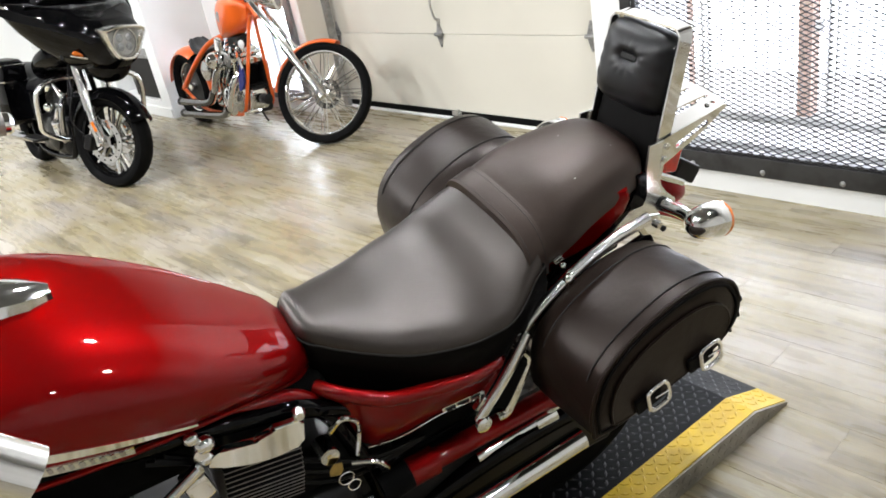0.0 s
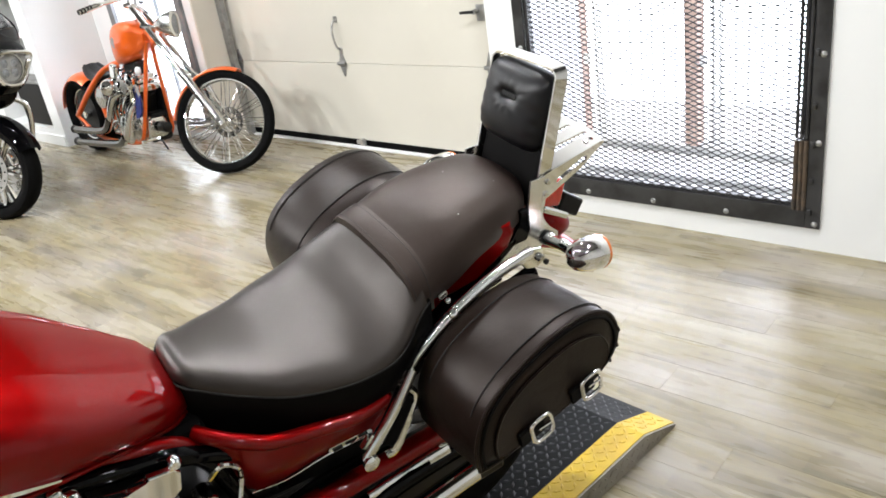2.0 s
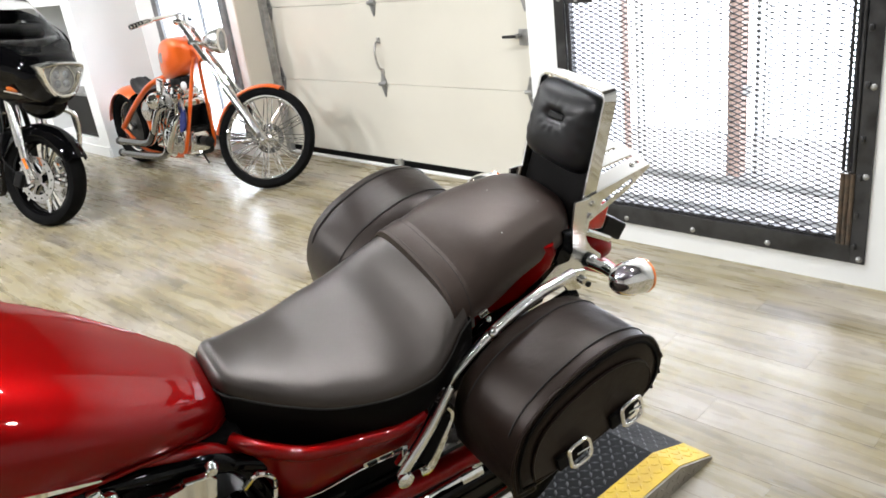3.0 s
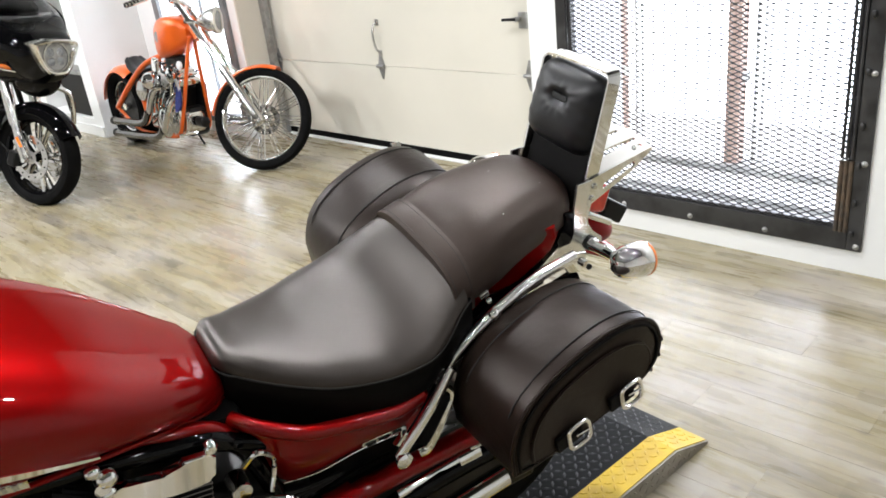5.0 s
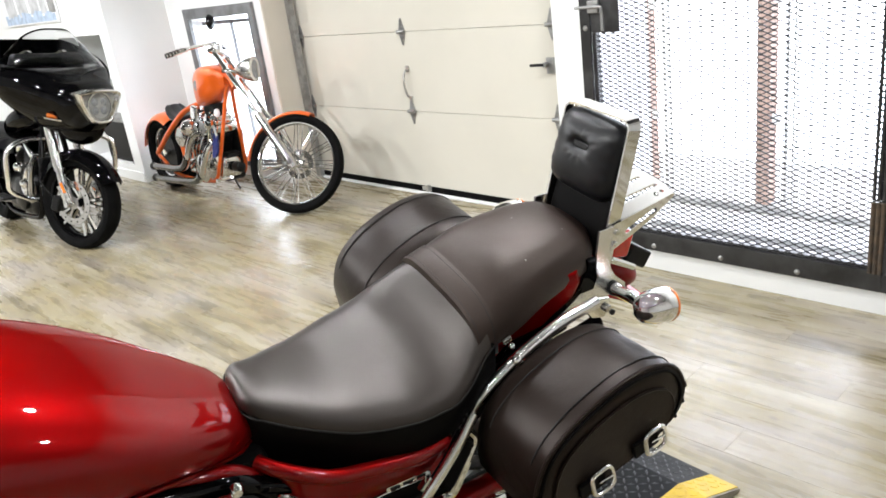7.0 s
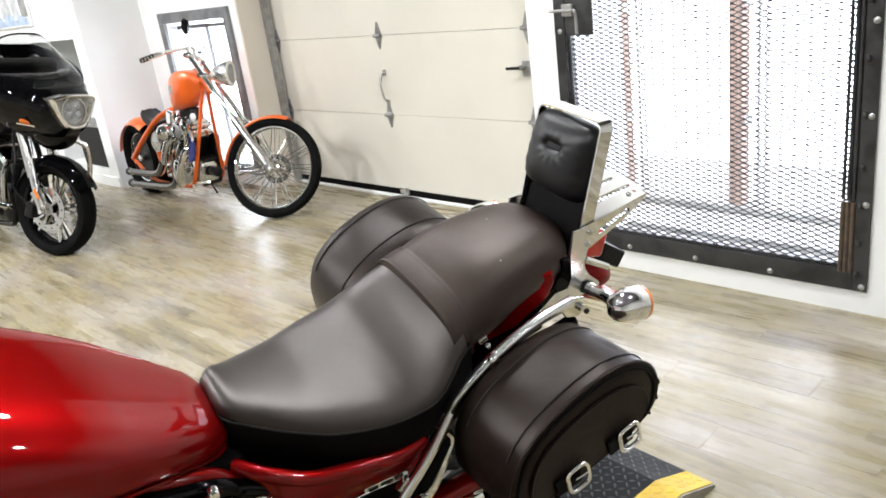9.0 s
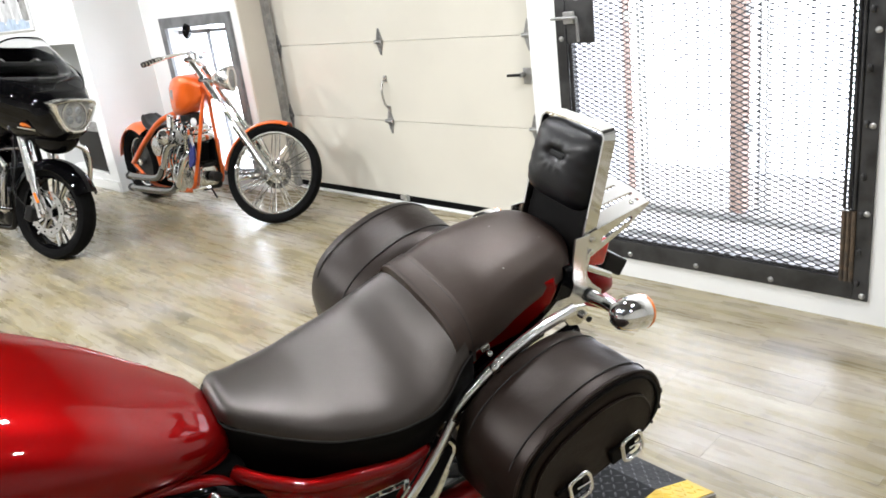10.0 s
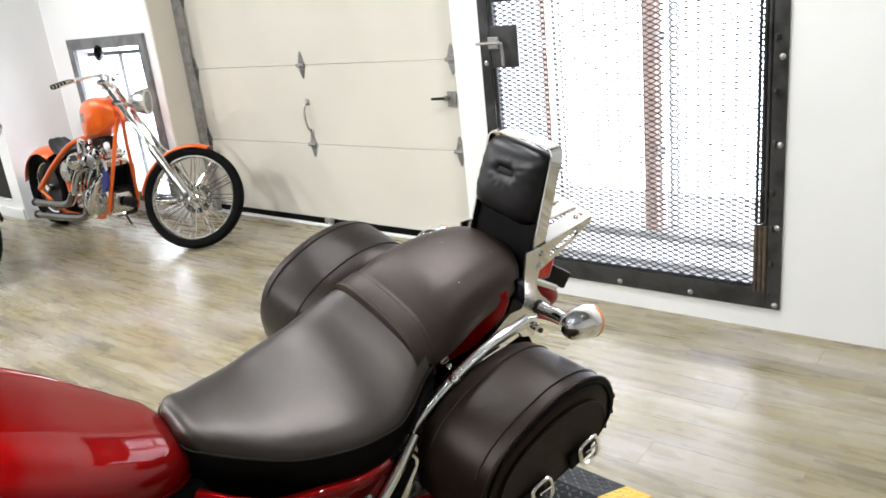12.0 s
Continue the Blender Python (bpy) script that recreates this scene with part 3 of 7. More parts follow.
for zz in (0.17, 0.30, 0.45, 0.60, 0.80, 1.0, 1.2, 1.4, 1.7):
    part("weld_lug", one(box, (0.016, 0.016, 0.026), pose(GX1 - 0.055 + 0.016, yf - 0.012, zz), 0.006), STEEL, gt)


def expanded_mesh(x0, x1, z0, z1, y, w=0.050, h=0.0225, s=0.0041):
    """Diamond strands with thick knots where they meet."""
    bm = bmesh.new()
    nx, nz = int((x1 - x0) / w), int((z1 - z0) / h)
    w, h = (x1 - x0) / nx, (z1 - z0) / nz
    for i in range(nx):
        for j in range(nz):
            xa, za = x0 + i * w, z0 + j * h
            for dx, p, q in ((0, 0, 0.5), (0.5, 0.5, 0), (0, 1.0, 0.5), (0.5, 0.5, 1.0)):
                a, b = Vector((xa + dx * w, y + (0.002 if p in (0, 1.0) else -0.002), za + p * h)), Vector((xa + (dx + 0.5) * w, y + (0.002 if q in (0, 1.0) else -0.002), za + q * h))
                t = (b - a).normalized()
                nrm = Vector((0, 1, 0))
                sd = t.cross(nrm).normalized() * s * 0.5
                nv = nrm * s * 0.7
                ra = [bm.verts.new(a + o) for o in (sd + nv, sd - nv, -sd - nv, -sd + nv)]
                rb = [bm.verts.new(b + o) for o in (sd + nv, sd - nv, -sd - nv, -sd + nv)]
                for k in range(4):
                    bm.faces.new((ra[k], ra[(k + 1) % 4], rb[(k + 1) % 4], rb[k]))
            kn = Vector((xa + 0.5 * w, y - 0.003, za + 0.5 * h))
            kv = [bm.verts.new(kn + Vector(o)) for o in ((-0.0095, 0, 0), (0, 0, 0.0058), (0.0095, 0, 0), (0, 0, -0.0058), (0, -0.003, 0))]
            for k in range(4):
                bm.faces.new((kv[k], kv[(k + 1) % 4], kv[4]))
    return bm


part("expanded_mesh", expanded_mesh(LX0 + 0.02, LX1 - 0.02, LZ0 + 0.02, LZ1 - 0.02, yl - 0.022), MESH, gt, "dark expanded metal mesh", smooth=False)
part("lock_plate", one(box, (0.15, 0.006, 0.19), pose(-2.164, yl - 0.034, 1.215), 0.002), STEEL, gt, "flat steel lock plate")
lb = part("slide_bolt", one(box, (0.06, 0.016, 0.055), pose(-2.215, yl - 0.046, 1.235), 0.005), GALV, gt, "zinc slide bolt")
part("bolt_bar", one(tube, [(-2.305, yl - 0.062, 1.235), (-2.185, yl - 0.062, 1.235), (-2.163, yl - 0.062, 1.225), (-2.160, yl - 0.062, 1.13)], 0.007, 8, 3), GALV, lb)


def bolt_mesh():
    bm = bmesh.new()
    lathe(bm, [(0.0125, 0), (0.0125, 0.002), (0.009, 0.006), (0.004, 0.008), (0.0005, 0.0085)], 12, pose(0, 0, 0, 90, 0, 0))
    return bm


first = part("carriage_bolt", bolt_mesh(), GALV, gt)
spots = [(-0.930, 0.118 + 0.337 * k) for k in range(6)] + [(-0.949 - 0.336 * k, 0.122) for k in range(1, 4)] + [(-2.275, 0.13 + 0.337 * k) for k in range(6)]
for i, (bx0, bz0) in enumerate(spots):
    o = first if i == 0 else new("carriage_bolt", first.data)
    o.parent = gt
    o.matrix_local = pose(bx0, yf - 0.006, bz0)

# ---- far window frame ----
wf = thing("window_1", pose(0, 0, 0), "grey steel window frame with bright daylight behind", "window", kind="structure")
for nm, a in (("window_frame", (-6.585, -5.46, 1.335, 1.42)), ("window_frame", (-6.585, -6.505, 0.10, 1.335)), ("window_frame", (-5.54, -5.46, 0.10, 1.335)), ("window_frame", (-6.505, -5.54, 0.10, 0.18))):
    part(nm, one(box, (a[1] - a[0], 0.03, a[3] - a[2]), pose((a[0] + a[1]) / 2, WIN_Y - 0.012, (a[2] + a[3]) / 2), 0.003), FRAMEGREY, wf)
for nm, a in (("sash", (-6.53, -5.52, 1.27, 1.30)), ("sash", (-5.56, -5.53, 0.20, 1.27)), ("mullion", (-6.06, -6.045, 0.20, 1.27))):
    part(nm, one(box, (a[1] - a[0], 0.03, a[3] - a[2]), pose((a[0] + a[1]) / 2, WIN_Y + 0.12, (a[2] + a[3]) / 2), 0.003), FRAMEGREY, wf)
pn = part("pane", one(box, (1.02, 0.006, 1.12), pose(-6.035, WIN_Y + 0.12, 0.74)), glass("window_pane", (0.96, 0.98, 0.98), 0.0, 1.1), wf)
pn.visible_shadow = False

# ---- outside ----
gr = part("ground", one(box, (60, 40, 0.1), pose(-4, 24.2, -0.13)), PALEPAVE, smooth=False)
tagged(gr, "pale concrete ground outside the doorway", "ground", kind="structure")
kb = part("kerb", one(box, (7.0, 0.16, 0.05), pose(-1.6, 4.62, -0.055), 0.012), PAVING)
tagged(kb, "low grey concrete kerb outside the doorway", "kerb", kind="structure")


def post(x, w, label):
    p = thing("porch_post", pose(x, 4.60, -0.03), label, "post", "posts outside the doorway")
    part("timber", one(box, (w, 0.10, 3.0), pose(0, 0, 1.5), 0.006), POSTWOOD, p)
    part("side_rail", one(box, (0.018, 0.03, 3.0), pose(w / 2 + 0.055, 0.05, 1.5), 0.004), ZINC, p, "grey steel side rail")
    part("side_rail", one(box, (0.012, 0.03, 3.0), pose(w / 2 + 0.095, 0.05, 1.5), 0.004), ZINC, p, "grey steel side rail")
    for zz in (0.5, 1.15):
        part("clip", one(box, (0.045, 0.012, 0.06), pose(w / 2 + 0.03, -0.03, zz), 0.003), ZINC, p)
    return p


post(-1.971, 0.078, "weathered brown timber post standing on the kerb")
post(-2.690, 0.014, "slim weathered timber post standing on the kerb")
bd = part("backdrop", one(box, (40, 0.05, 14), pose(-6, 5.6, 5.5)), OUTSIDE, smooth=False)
tagged(bd, "plain overexposed daylight beyond the doorway", "backdrop", kind="structure")

# ---- ceiling lamps ----
for sx, sy, sw in SPOTS:
    dl = thing("recessed_lamp", pose(sx, sy, CEIL), "round white recessed ceiling lamp, lit", "ceiling lamp", "recessed ceiling lamps")
    bm = bmesh.new()
    lathe(bm, [(0.085, -0.001), (0.11, -0.001), (0.11, -0.012), (0.085, -0.016)], 28, closed_prof=True)
    part("trim_ring", bm, WHITE, dl)
    part("lamp_face", one(lathe, [(0.084, -0.002), (0.084, -0.006)], 28), LAMPGLOW, dl)

# ---- lift platform under the red motorcycle ----
TX1, TX0, TY0, TY1, TIP, TZ = -0.545, -1.29, -1.2, 2.05, 2.195, 0.062
lf = thing("lift_platform", pose(-0.5612, -0.2368, 0, 0, 0, -5.44) @ Matrix.Scale(1.051, 4), "low black tread-plate motorcycle lift with yellow painted edges", "motorcycle lift")
YB = 0.085


def table_profile(x0, x1, top=0.0):
    bm = bmesh.new()
    prof = [(TY0, 0.0), (TY0, TZ + top), (TY1, TZ + top), (TIP, 0.010 + top), (TIP, 0.0)]
    a = [bm.verts.new((x0, y, z)) for y, z in prof]
    b = [bm.verts.new((x1, y, z)) for y, z in prof]
    bm.faces.new(a)
    bm.faces.new(b[::-1])
    for i in range(len(a)):
        j = (i + 1) % len(a)
        bm.faces.new((a[i], b[i], b[j], a[j]))
    return bm


part("deck", table_profile(TX0 + YB, TX1 - YB), PLATEBLK, lf, "black tread-plate deck", smooth=False)
for x0, x1 in ((TX1 - YB, TX1 - 0.002), (TX0 + 0.002, TX0 + YB)):
    part("edge_strip", table_profile(x0, x1, 0.001), YELLOW, lf, "yellow painted edge strip", smooth=False)
for x0, x1 in ((TX1 - 0.002, TX1 + 0.004), (TX0 - 0.004, TX0 + 0.002)):
    part("side_skirt", table_profile(x0, x1, -0.002), PLATERAW, lf, "bare tread-plate side skirt", smooth=False)


def lugs(x0, x1, y0, y1, zf, step=0.0225):
    """Raised lozenges of tread plate, turned alternately, on the surface z = zf(y)."""
    bm = bmesh.new()
    nx, ny = int((x1 - x0) / step), int((y1 - y0) / step)
    for i in range(nx):
        for j in range(ny):
            x, y = x0 + (i + 0.5) * step, y0 + (j + 0.5) * step
            z = zf(y)
            sl = (zf(y + 0.005) - zf(y - 0.005)) / 0.01
            a = radians(45 if (i + j) % 2 else -45)
            u, v = Vector((math.cos(a), math.sin(a), math.sin(a) * sl)), Vector((-math.sin(a), math.cos(a), math.cos(a) * sl))
            c = Vector((x, y, z))
            L, W, H = 0.0120, 0.0040, 0.0018
            base = [bm.verts.new(c + o) for o in (u * L, v * W, -u * L, -v * W)]
            top = [bm.verts.new(c + o + Vector((0, 0, H))) for o in (u * L * 0.55, v * W * 0.35, -u * L * 0.55, -v * W * 0.35)]
            bm.faces.new(top)
            for k in range(4):
                bm.faces.new((base[k], base[(k + 1) % 4], top[(k + 1) % 4], top[k]))
    return bm


def deck_z(y):
    return TZ if y < TY1 else TZ + (0.010 - TZ) * (y - TY1) / (TIP - TY1)


def with_stuff(ob, label):
    return tagged(ob, label, kind="stuff")


with_stuff(part("tread_relief", lugs(TX0 + YB, TX1 - YB, 0.2, TIP - 0.004, deck_z), LUGS, lf, smooth=False), "raised lozenges of the black deck")
with_stuff(part("tread_relief", lugs(TX1 - YB, TX1 - 0.004, 0.2, TIP - 0.004, lambda y: deck_z(y) + 0.001), YELLOW, lf, smooth=False), "raised lozenges painted yellow")
bm = bmesh.new()
for j in range(70):
    y = 0.5 + j * 0.024
    for r in range(2):
        z = 0.018 + r * 0.024
        if z + 0.008 < deck_z(y):
            a = radians(45 if (j + r) % 2 else -45)
            u, v, c = Vector((0, math.cos(a), math.sin(a))), Vector((0, -math.sin(a), math.cos(a))), Vector((TX1 + 0.004, y, z))
            base = [bm.verts.new(c + o) for o in (u * 0.010, v * 0.0034, -u * 0.010, -v * 0.0034)]
            top = [bm.verts.new(c + o + Vector((0.0016, 0, 0))) for o in (u * 0.006, v * 0.0013, -u * 0.006, -v * 0.0013)]
            bm.faces.new(top)
            for k in range(4):
                bm.faces.new((base[k], base[(k + 1) % 4], top[(k + 1) % 4], top[k]))
with_stuff(part("tread_relief", bm, PLATERAW, lf, smooth=False), "raised lozenges of the bare skirt")

# ---- red motorcycle: local x to its left side, y to its tail, z up ----
BIKE = pose(-1.2584, 1.3315, 0.0936, 0.5, 8.69, -14.04) @ Matrix.Scale(1.0436, 4)
mc = thing("red_motorcycle", BIKE, "candy red cruiser motorcycle with black leather seat, leaning on the lift", "motorcycle")


def stations(table, y):
    """Interpolates the columns of a table whose first column is y, smoothly."""
    ys = [r[0] for r in table]
    i = max(0, min(len(ys) - 2, next((k for k in range(len(ys) - 1) if y <= ys[k + 1]), len(ys) - 2)))
    f = (y - ys[i]) / (ys[i + 1] - ys[i])
    out = []
    for c in range(1, len(table[0])):
        a = table[max(i - 1, 0)][c]
        b, d = table[i][c], table[i + 1][c]
        e = table[min(i + 2, len(ys) - 1)][c]
        out.append(0.5 * (2 * b + (d - a) * f + (2 * a - 5 * b + 4 * d - e) * f * f + (3 * b - a - 3 * d + e) * f ** 3))
    return out


def cushion(bm, table, y0, y1, n=30, m=26, power=2.6, end0=0.02, end1=0.02, roll=0.72, fall=0.034):
    """A padded seat: at each y half width, edge height, crown height, side depth. Rounded shoulders, rounded ends."""
    rings = []
    for i in range(n + 1):
        y = y0 + (y1 - y0) * i / n
        w, ze, zc, dp = stations(table, y)
        k = 1.0
        for d, e in ((y - y0, end0), (y1 - y, end1)):
            if e and d < e:
                k = min(k, math.sqrt(max(0.0, 1 - (1 - d / e) ** 2)))
        ring = []
        for j in range(m + 1):
            u = -1 + 2 * j / m
            a = abs(u)
            x = math.copysign(w * (1 - (1 - a) ** 1.5) if a < 1 else w, u)
            top = ze + (zc - ze) * (1 - a ** 2)
            rnd = max(0.0, (abs(x) / w - roll) / (1 - roll))
            top -= fall * rnd ** power
            ring.append(Vector((x * (0.55 + 0.45 * k), y, top - dp * 0.9 * (1 - k))))
        ring.append(Vector((w * (0.55 + 0.45 * k) * 0.985, y, ze - dp)))
        ring.append(Vector((0, y, ze - dp - 0.002)))
        ring.append(Vector((-w * (0.55 + 0.45 * k) * 0.985, y, ze - dp)))
        rings.append(ring)
    loft(bm, rings)


# the saddle sits square to the machine, which leans a little more than its frame of reference
TILT = 0.13


def padded(bm, table, y0, y1, n=40, m=36, power=6.0, root=2.2, end0=0.0, end1=0.0, low=0.02):
    """A stuffed seat: at each y half width, welt height, shoulder height and crown; flat or domed by the power, with rounded ends."""
    rings = []
    for i in range(n + 1):
        f = i / n
        f = 1 - (1 - f) ** 1.5 if end1 else f
        y = y0 + (y1 - y0) * f
        w, zb, zs, cr = stations(table, y)
        k0 = math.sqrt(max(0.0, 1 - (1 - min(1, (y - y0) / end0)) ** 2)) if end0 else 1.0
        k1 = math.sqrt(max(0.0, 1 - (1 - min(1, (y1 - y) / end1)) ** 2)) if end1 else 1.0
        w *= (0.62 + 0.38 * k0) * (0.12 + 0.88 * k1)
        h = (zs - zb) * (0.25 + 0.75 * k0) * (0.30 + 0.70 * k1)
        cr *= k0 * k1
        ring = []
        for j in range(m + 1):
            u = -1 + 2 * j / m
            u = math.copysign(1 - (1 - abs(u)) ** 1.9, u)
            ring.append(Vector((w * u, y, zb + h * max(0.0, 1 - abs(u) ** power) ** (1 / root) + cr * (1 - u * u) - TILT * w * u)))
        ring += [Vector((w * k, y, zb - low - TILT * w * k)) for k in (0.985, 0.0, -0.985)]
        rings.append(ring)
    loft(bm, rings)


# rider seat: y, half width, welt, shoulder, crown
RIDER = [(-0.44, 0.045, 0.718, 0.748, 0.004), (-0.40, 0.064, 0.711, 0.741, 0.006), (-0.36, 0.084, 0.695, 0.725, 0.007), (-0.33, 0.102, 0.686, 0.716, 0.007), (-0.28, 0.126, 0.674, 0.704, 0.006), (-0.24, 0.144, 0.668, 0.698, 0.004), (-0.19, 0.162, 0.668, 0.698, 0.002), (-0.14, 0.174, 0.669, 0.700, 0.001), (-0.10, 0.180, 0.675, 0.707, 0.002),
         (-0.07, 0.183, 0.683, 0.717, 0.004), (-0.04, 0.177, 0.697, 0.733, 0.007), (-0.02, 0.169, 0.711, 0.747, 0.010), (0.0, 0.160, 0.726, 0.761, 0.012), (0.015, 0.156, 0.737, 0.772, 0.013), (0.04, 0.150, 0.748, 0.788, 0.015)]
seat = part("rider_seat", one(padded, RIDER, -0.412, 0.022, 54, 44, 5.0, 2.0, 0.030, 0.0), LEATHER, mc, "broad black leather rider seat", 60)


def skirt(bm, table, y0, y1, n=34):
    """The upright border under the cushion, on both sides and round the nose."""
    side = []
    for i in range(n + 1):
        y = y1 + (y0 - y1) * i / n
        w, zb, zs, cr = stations(table, y)
        zlow = float(np.interp(y, (-0.41, -0.36, -0.24, -0.14, -0.07, 0.03), (0.634, 0.602, 0.585, 0.600, 0.620, 0.644)))
        side.append((w, y, zb, zlow))
    nose = [(x, y0 - 0.014 * (1 - (x / 0.06) ** 2), side[-1][2] + 0.002, side[-1][3]) for x in (0.045, 0.015, -0.015, -0.045)]
    rings = []
    for x, y, zb, zl in side + nose + [(-a, b, c, d) for a, b, c, d in side[::-1]]:
        s = max(-1.0, min(1.0, x / 0.06))
        zb, zl = zb - TILT * x, zl - TILT * x
        rings.append([Vector((x - s * 0.0015, y, zb + 0.003)), Vector((x + s * 0.002, y, zb - 0.004)), Vector((x + s * 0.003, y, zb * 0.6 + zl * 0.4)), Vector((x - s * 0.006, y, zl)), Vector((x - s * 0.04, y, zl)), Vector((x - s * 0.04, y, zb))])
    loft(bm, rings)


part("seat_skirt", one(skirt, RIDER, -0.402, 0.03), BORDER, seat, "black vinyl seat border", 60)
wl = []
for i in range(29):
    y = 0.03 - 0.430 * i / 28
    w, zb, zs, cr = stations(RIDER, y)
    wl.append((w + 0.0006, y, zb + 0.0005))
wl = wl + [(0.035, -0.414, wl[-1][2] + 0.003), (-0.035, -0.414, wl[-1][2] + 0.003)] + [(-p[0], p[1], p[2]) for p in wl[::-1]]
wl = [(x, y, z - TILT * x) for x, y, z in wl]
part("welt", one(tube, wl, 0.0018, 6, 2), STITCH, seat)

PILLION = [(-0.02, 0.142, 0.739, 0.783, 0.004), (0.03, 0.142, 0.744, 0.799, 0.005), (0.06, 0.141, 0.746, 0.816, 0.006), (0.1, 0.139, 0.758, 0.833, 0.007), (0.15, 0.132, 0.776, 0.844, 0.007), (0.2, 0.124, 0.787, 0.85, 0.007), (0.24, 0.117, 0.793, 0.852, 0.007), (0.27, 0.111, 0.797, 0.852, 0.006), (0.31, 0.1, 0.803, 0.848, 0.005), (0.36, 0.084, 0.801, 0.838, 0.004)]
PP, PR = 4.0, 2.2
pill = part("pillion_seat", one(padded, PILLION, 0.004, 0.346, 44, 40, PP, PR, 0.0, 0.075, 0.012), PILLIONHIDE, mc, "narrower brown-black leather pillion seat with a few pale specks", 60)
part("pillion_base", one(padded, [(y, w * 0.62, zb - 0.038, zb - 0.004, 0.0) for y, w, zb, zs, cr in PILLION], 0.02, 0.332, 30, 20, 6.0, 2.0, 0.0, 0.085, 0.004), BLACKPLAST, pill, "black plastic seat base", 60)
for sx, sy in ((0.052, 0.262), (-0.03, 0.20), (0.085, 0.15)):
    w, zb, zs, cr = stations(PILLION, sy)
    u = abs(sx) / w
    part("pale_speck", one(lathe, [(0.0016, -0.002), (0.0014, 0.0004), (0.0003, 0.0007)], 8, pose(sx, sy, zb + (zs - zb) * (1 - u ** PP) ** (1 / PR) + cr * (1 - u * u) - TILT * sx)), GREYCARD, pill)


def over_seat(table, y, lift, n=34, hang=0.03):
    """A line across the seat top from side to side, raised by lift."""
    w, zb, zs, cr = stations(table, y)
    row = []
    for j in range(n + 1):
        u = -1 + 2 * j / n
        u = math.copysign(1 - (1 - abs(u)) ** 1.9, u)
        side = abs(u) ** 6
        row.append(Vector((w * u * (1 + 0.02 * side), y, zb + (zs - zb) * max(0.0, 1 - abs(u) ** PP) ** (1 / PR) + cr * (1 - u * u) + lift * (1 - 0.6 * side) - TILT * w * u)))
    return [Vector((row[0].x, y, row[0].z - hang))] + row + [Vector((row[-1].x, y, row[-1].z - hang))]


bm = bmesh.new()
loft(bm, [over_seat(PILLION, y, h) for y, h in ((0.000, -0.004), (0.000, 0.0045), (0.003, 0.0056), (0.040, 0.0056), (0.043, 0.0045), (0.043, -0.002))], closed=False)
st = part("cross_strap", bm, PILLIONHIDE, pill, "stitched leather strap across the seat", 50)
for ys in (0.0065, 0.0365):
    part("stitch_line", one(tube, over_seat(PILLION, ys, 0.0058)[1:-1], 0.0008, 5, 1), STITCH, st)

cp = part("strap_clip", one(box, (0.010, 0.020, 0.012), pose(0.147, 0.060, 0.722, 20, 0, 0), 0.003), CHROME, st, "small chrome strap clip")
part("clip_screw", one(ball, 0.0065, pose(0.152, 0.068, 0.708), 10, 8), CHROME, cp)

# fuel tank: y, half width, low edge, crown, height of the widest line
TANK = [(-1.20, 0.06, 0.86, 0.935, 0.90), (-1.10, 0.140, 0.806, 0.955, 0.885), (-0.98, 0.176, 0.774, 0.966, 0.875), (-0.85, 0.188, 0.748, 0.957, 0.858), (-0.75, 0.187, 0.734, 0.934, 0.835), (-0.66, 0.176, 0.721, 0.890, 0.805), (-0.57, 0.155, 0.703, 0.835, 0.768), (-0.49, 0.124, 0.680, 0.778, 0.728), (-0.43, 0.090, 0.660, 0.738, 0.698), (-0.395, 0.048, 0.650, 0.706, 0.678)]


def tank_mesh(bm, n=44, m=36):
    rings = []
    for i in range(n + 1):
        y = -1.20 + 0.805 * i / n
        w, zl, zc, zw = stations(TANK, y)
        ring = []
        for j in range(m):
            a = 2 * math.pi * j / m
            c, s = math.cos(a), math.sin(a)
            x = w * math.copysign(abs(c) ** 0.70, c)
            z = zw + (zc - zw) * abs(s) ** 0.86 if s >= 0 else zw - (zw - zl) * abs(s) ** 0.62
            ring.append(Vector((x, y, z - TILT * x)))
        rings.append(ring)
    loft(bm, rings)


tank = part("fuel_tank", one(tank_mesh), RED, mc, "glossy candy red teardrop fuel tank", 60)
sm = []
for i in range(24):
    y = -1.1 + 0.70 * i / 23
    w, zl, zc, zw = stations(TANK, y)
    sm.append((w * 0.80, y, zl + 0.002 - TILT * w * 0.80))
part("tank_seam", one(tube, sm, 0.005, 8, 2), RED, tank)
# tank badge: a pointed chrome bar over a paler plate with plain marks, no lettering


def badge_strip(bm, y0, y1, z0, z1, h0, h1, out):
    rows = []
    for i in range(13):
        f = i / 12
        y = y0 + (y1 - y0) * f
        w, zl, zc, zw = stations(TANK, y)
        x = w * 0.965
        z = zl - TILT * x + z0 + (z1 - z0) * f
        h = h0 + (h1 - h0) * f ** 1.5
        rows.append([Vector((x, y, z + h)), Vector((x + out, y, z + h * 0.7)), Vector((x + out, y, z - h * 0.7)), Vector((x - 0.003, y, z - h))])
    loft(bm, rows)


bdg = part("tank_badge", one(badge_strip, -0.830, -0.610, 0.088, 0.036, 0.0105, 0.0025, 0.007), CHROME, tank, "pointed chrome tank badge")
plate = part("badge_plate", one(badge_strip, -0.835, -0.700, 0.064, 0.038, 0.0095, 0.006, 0.005), POLISH, bdg, "pale metal plate with raised dark marks")
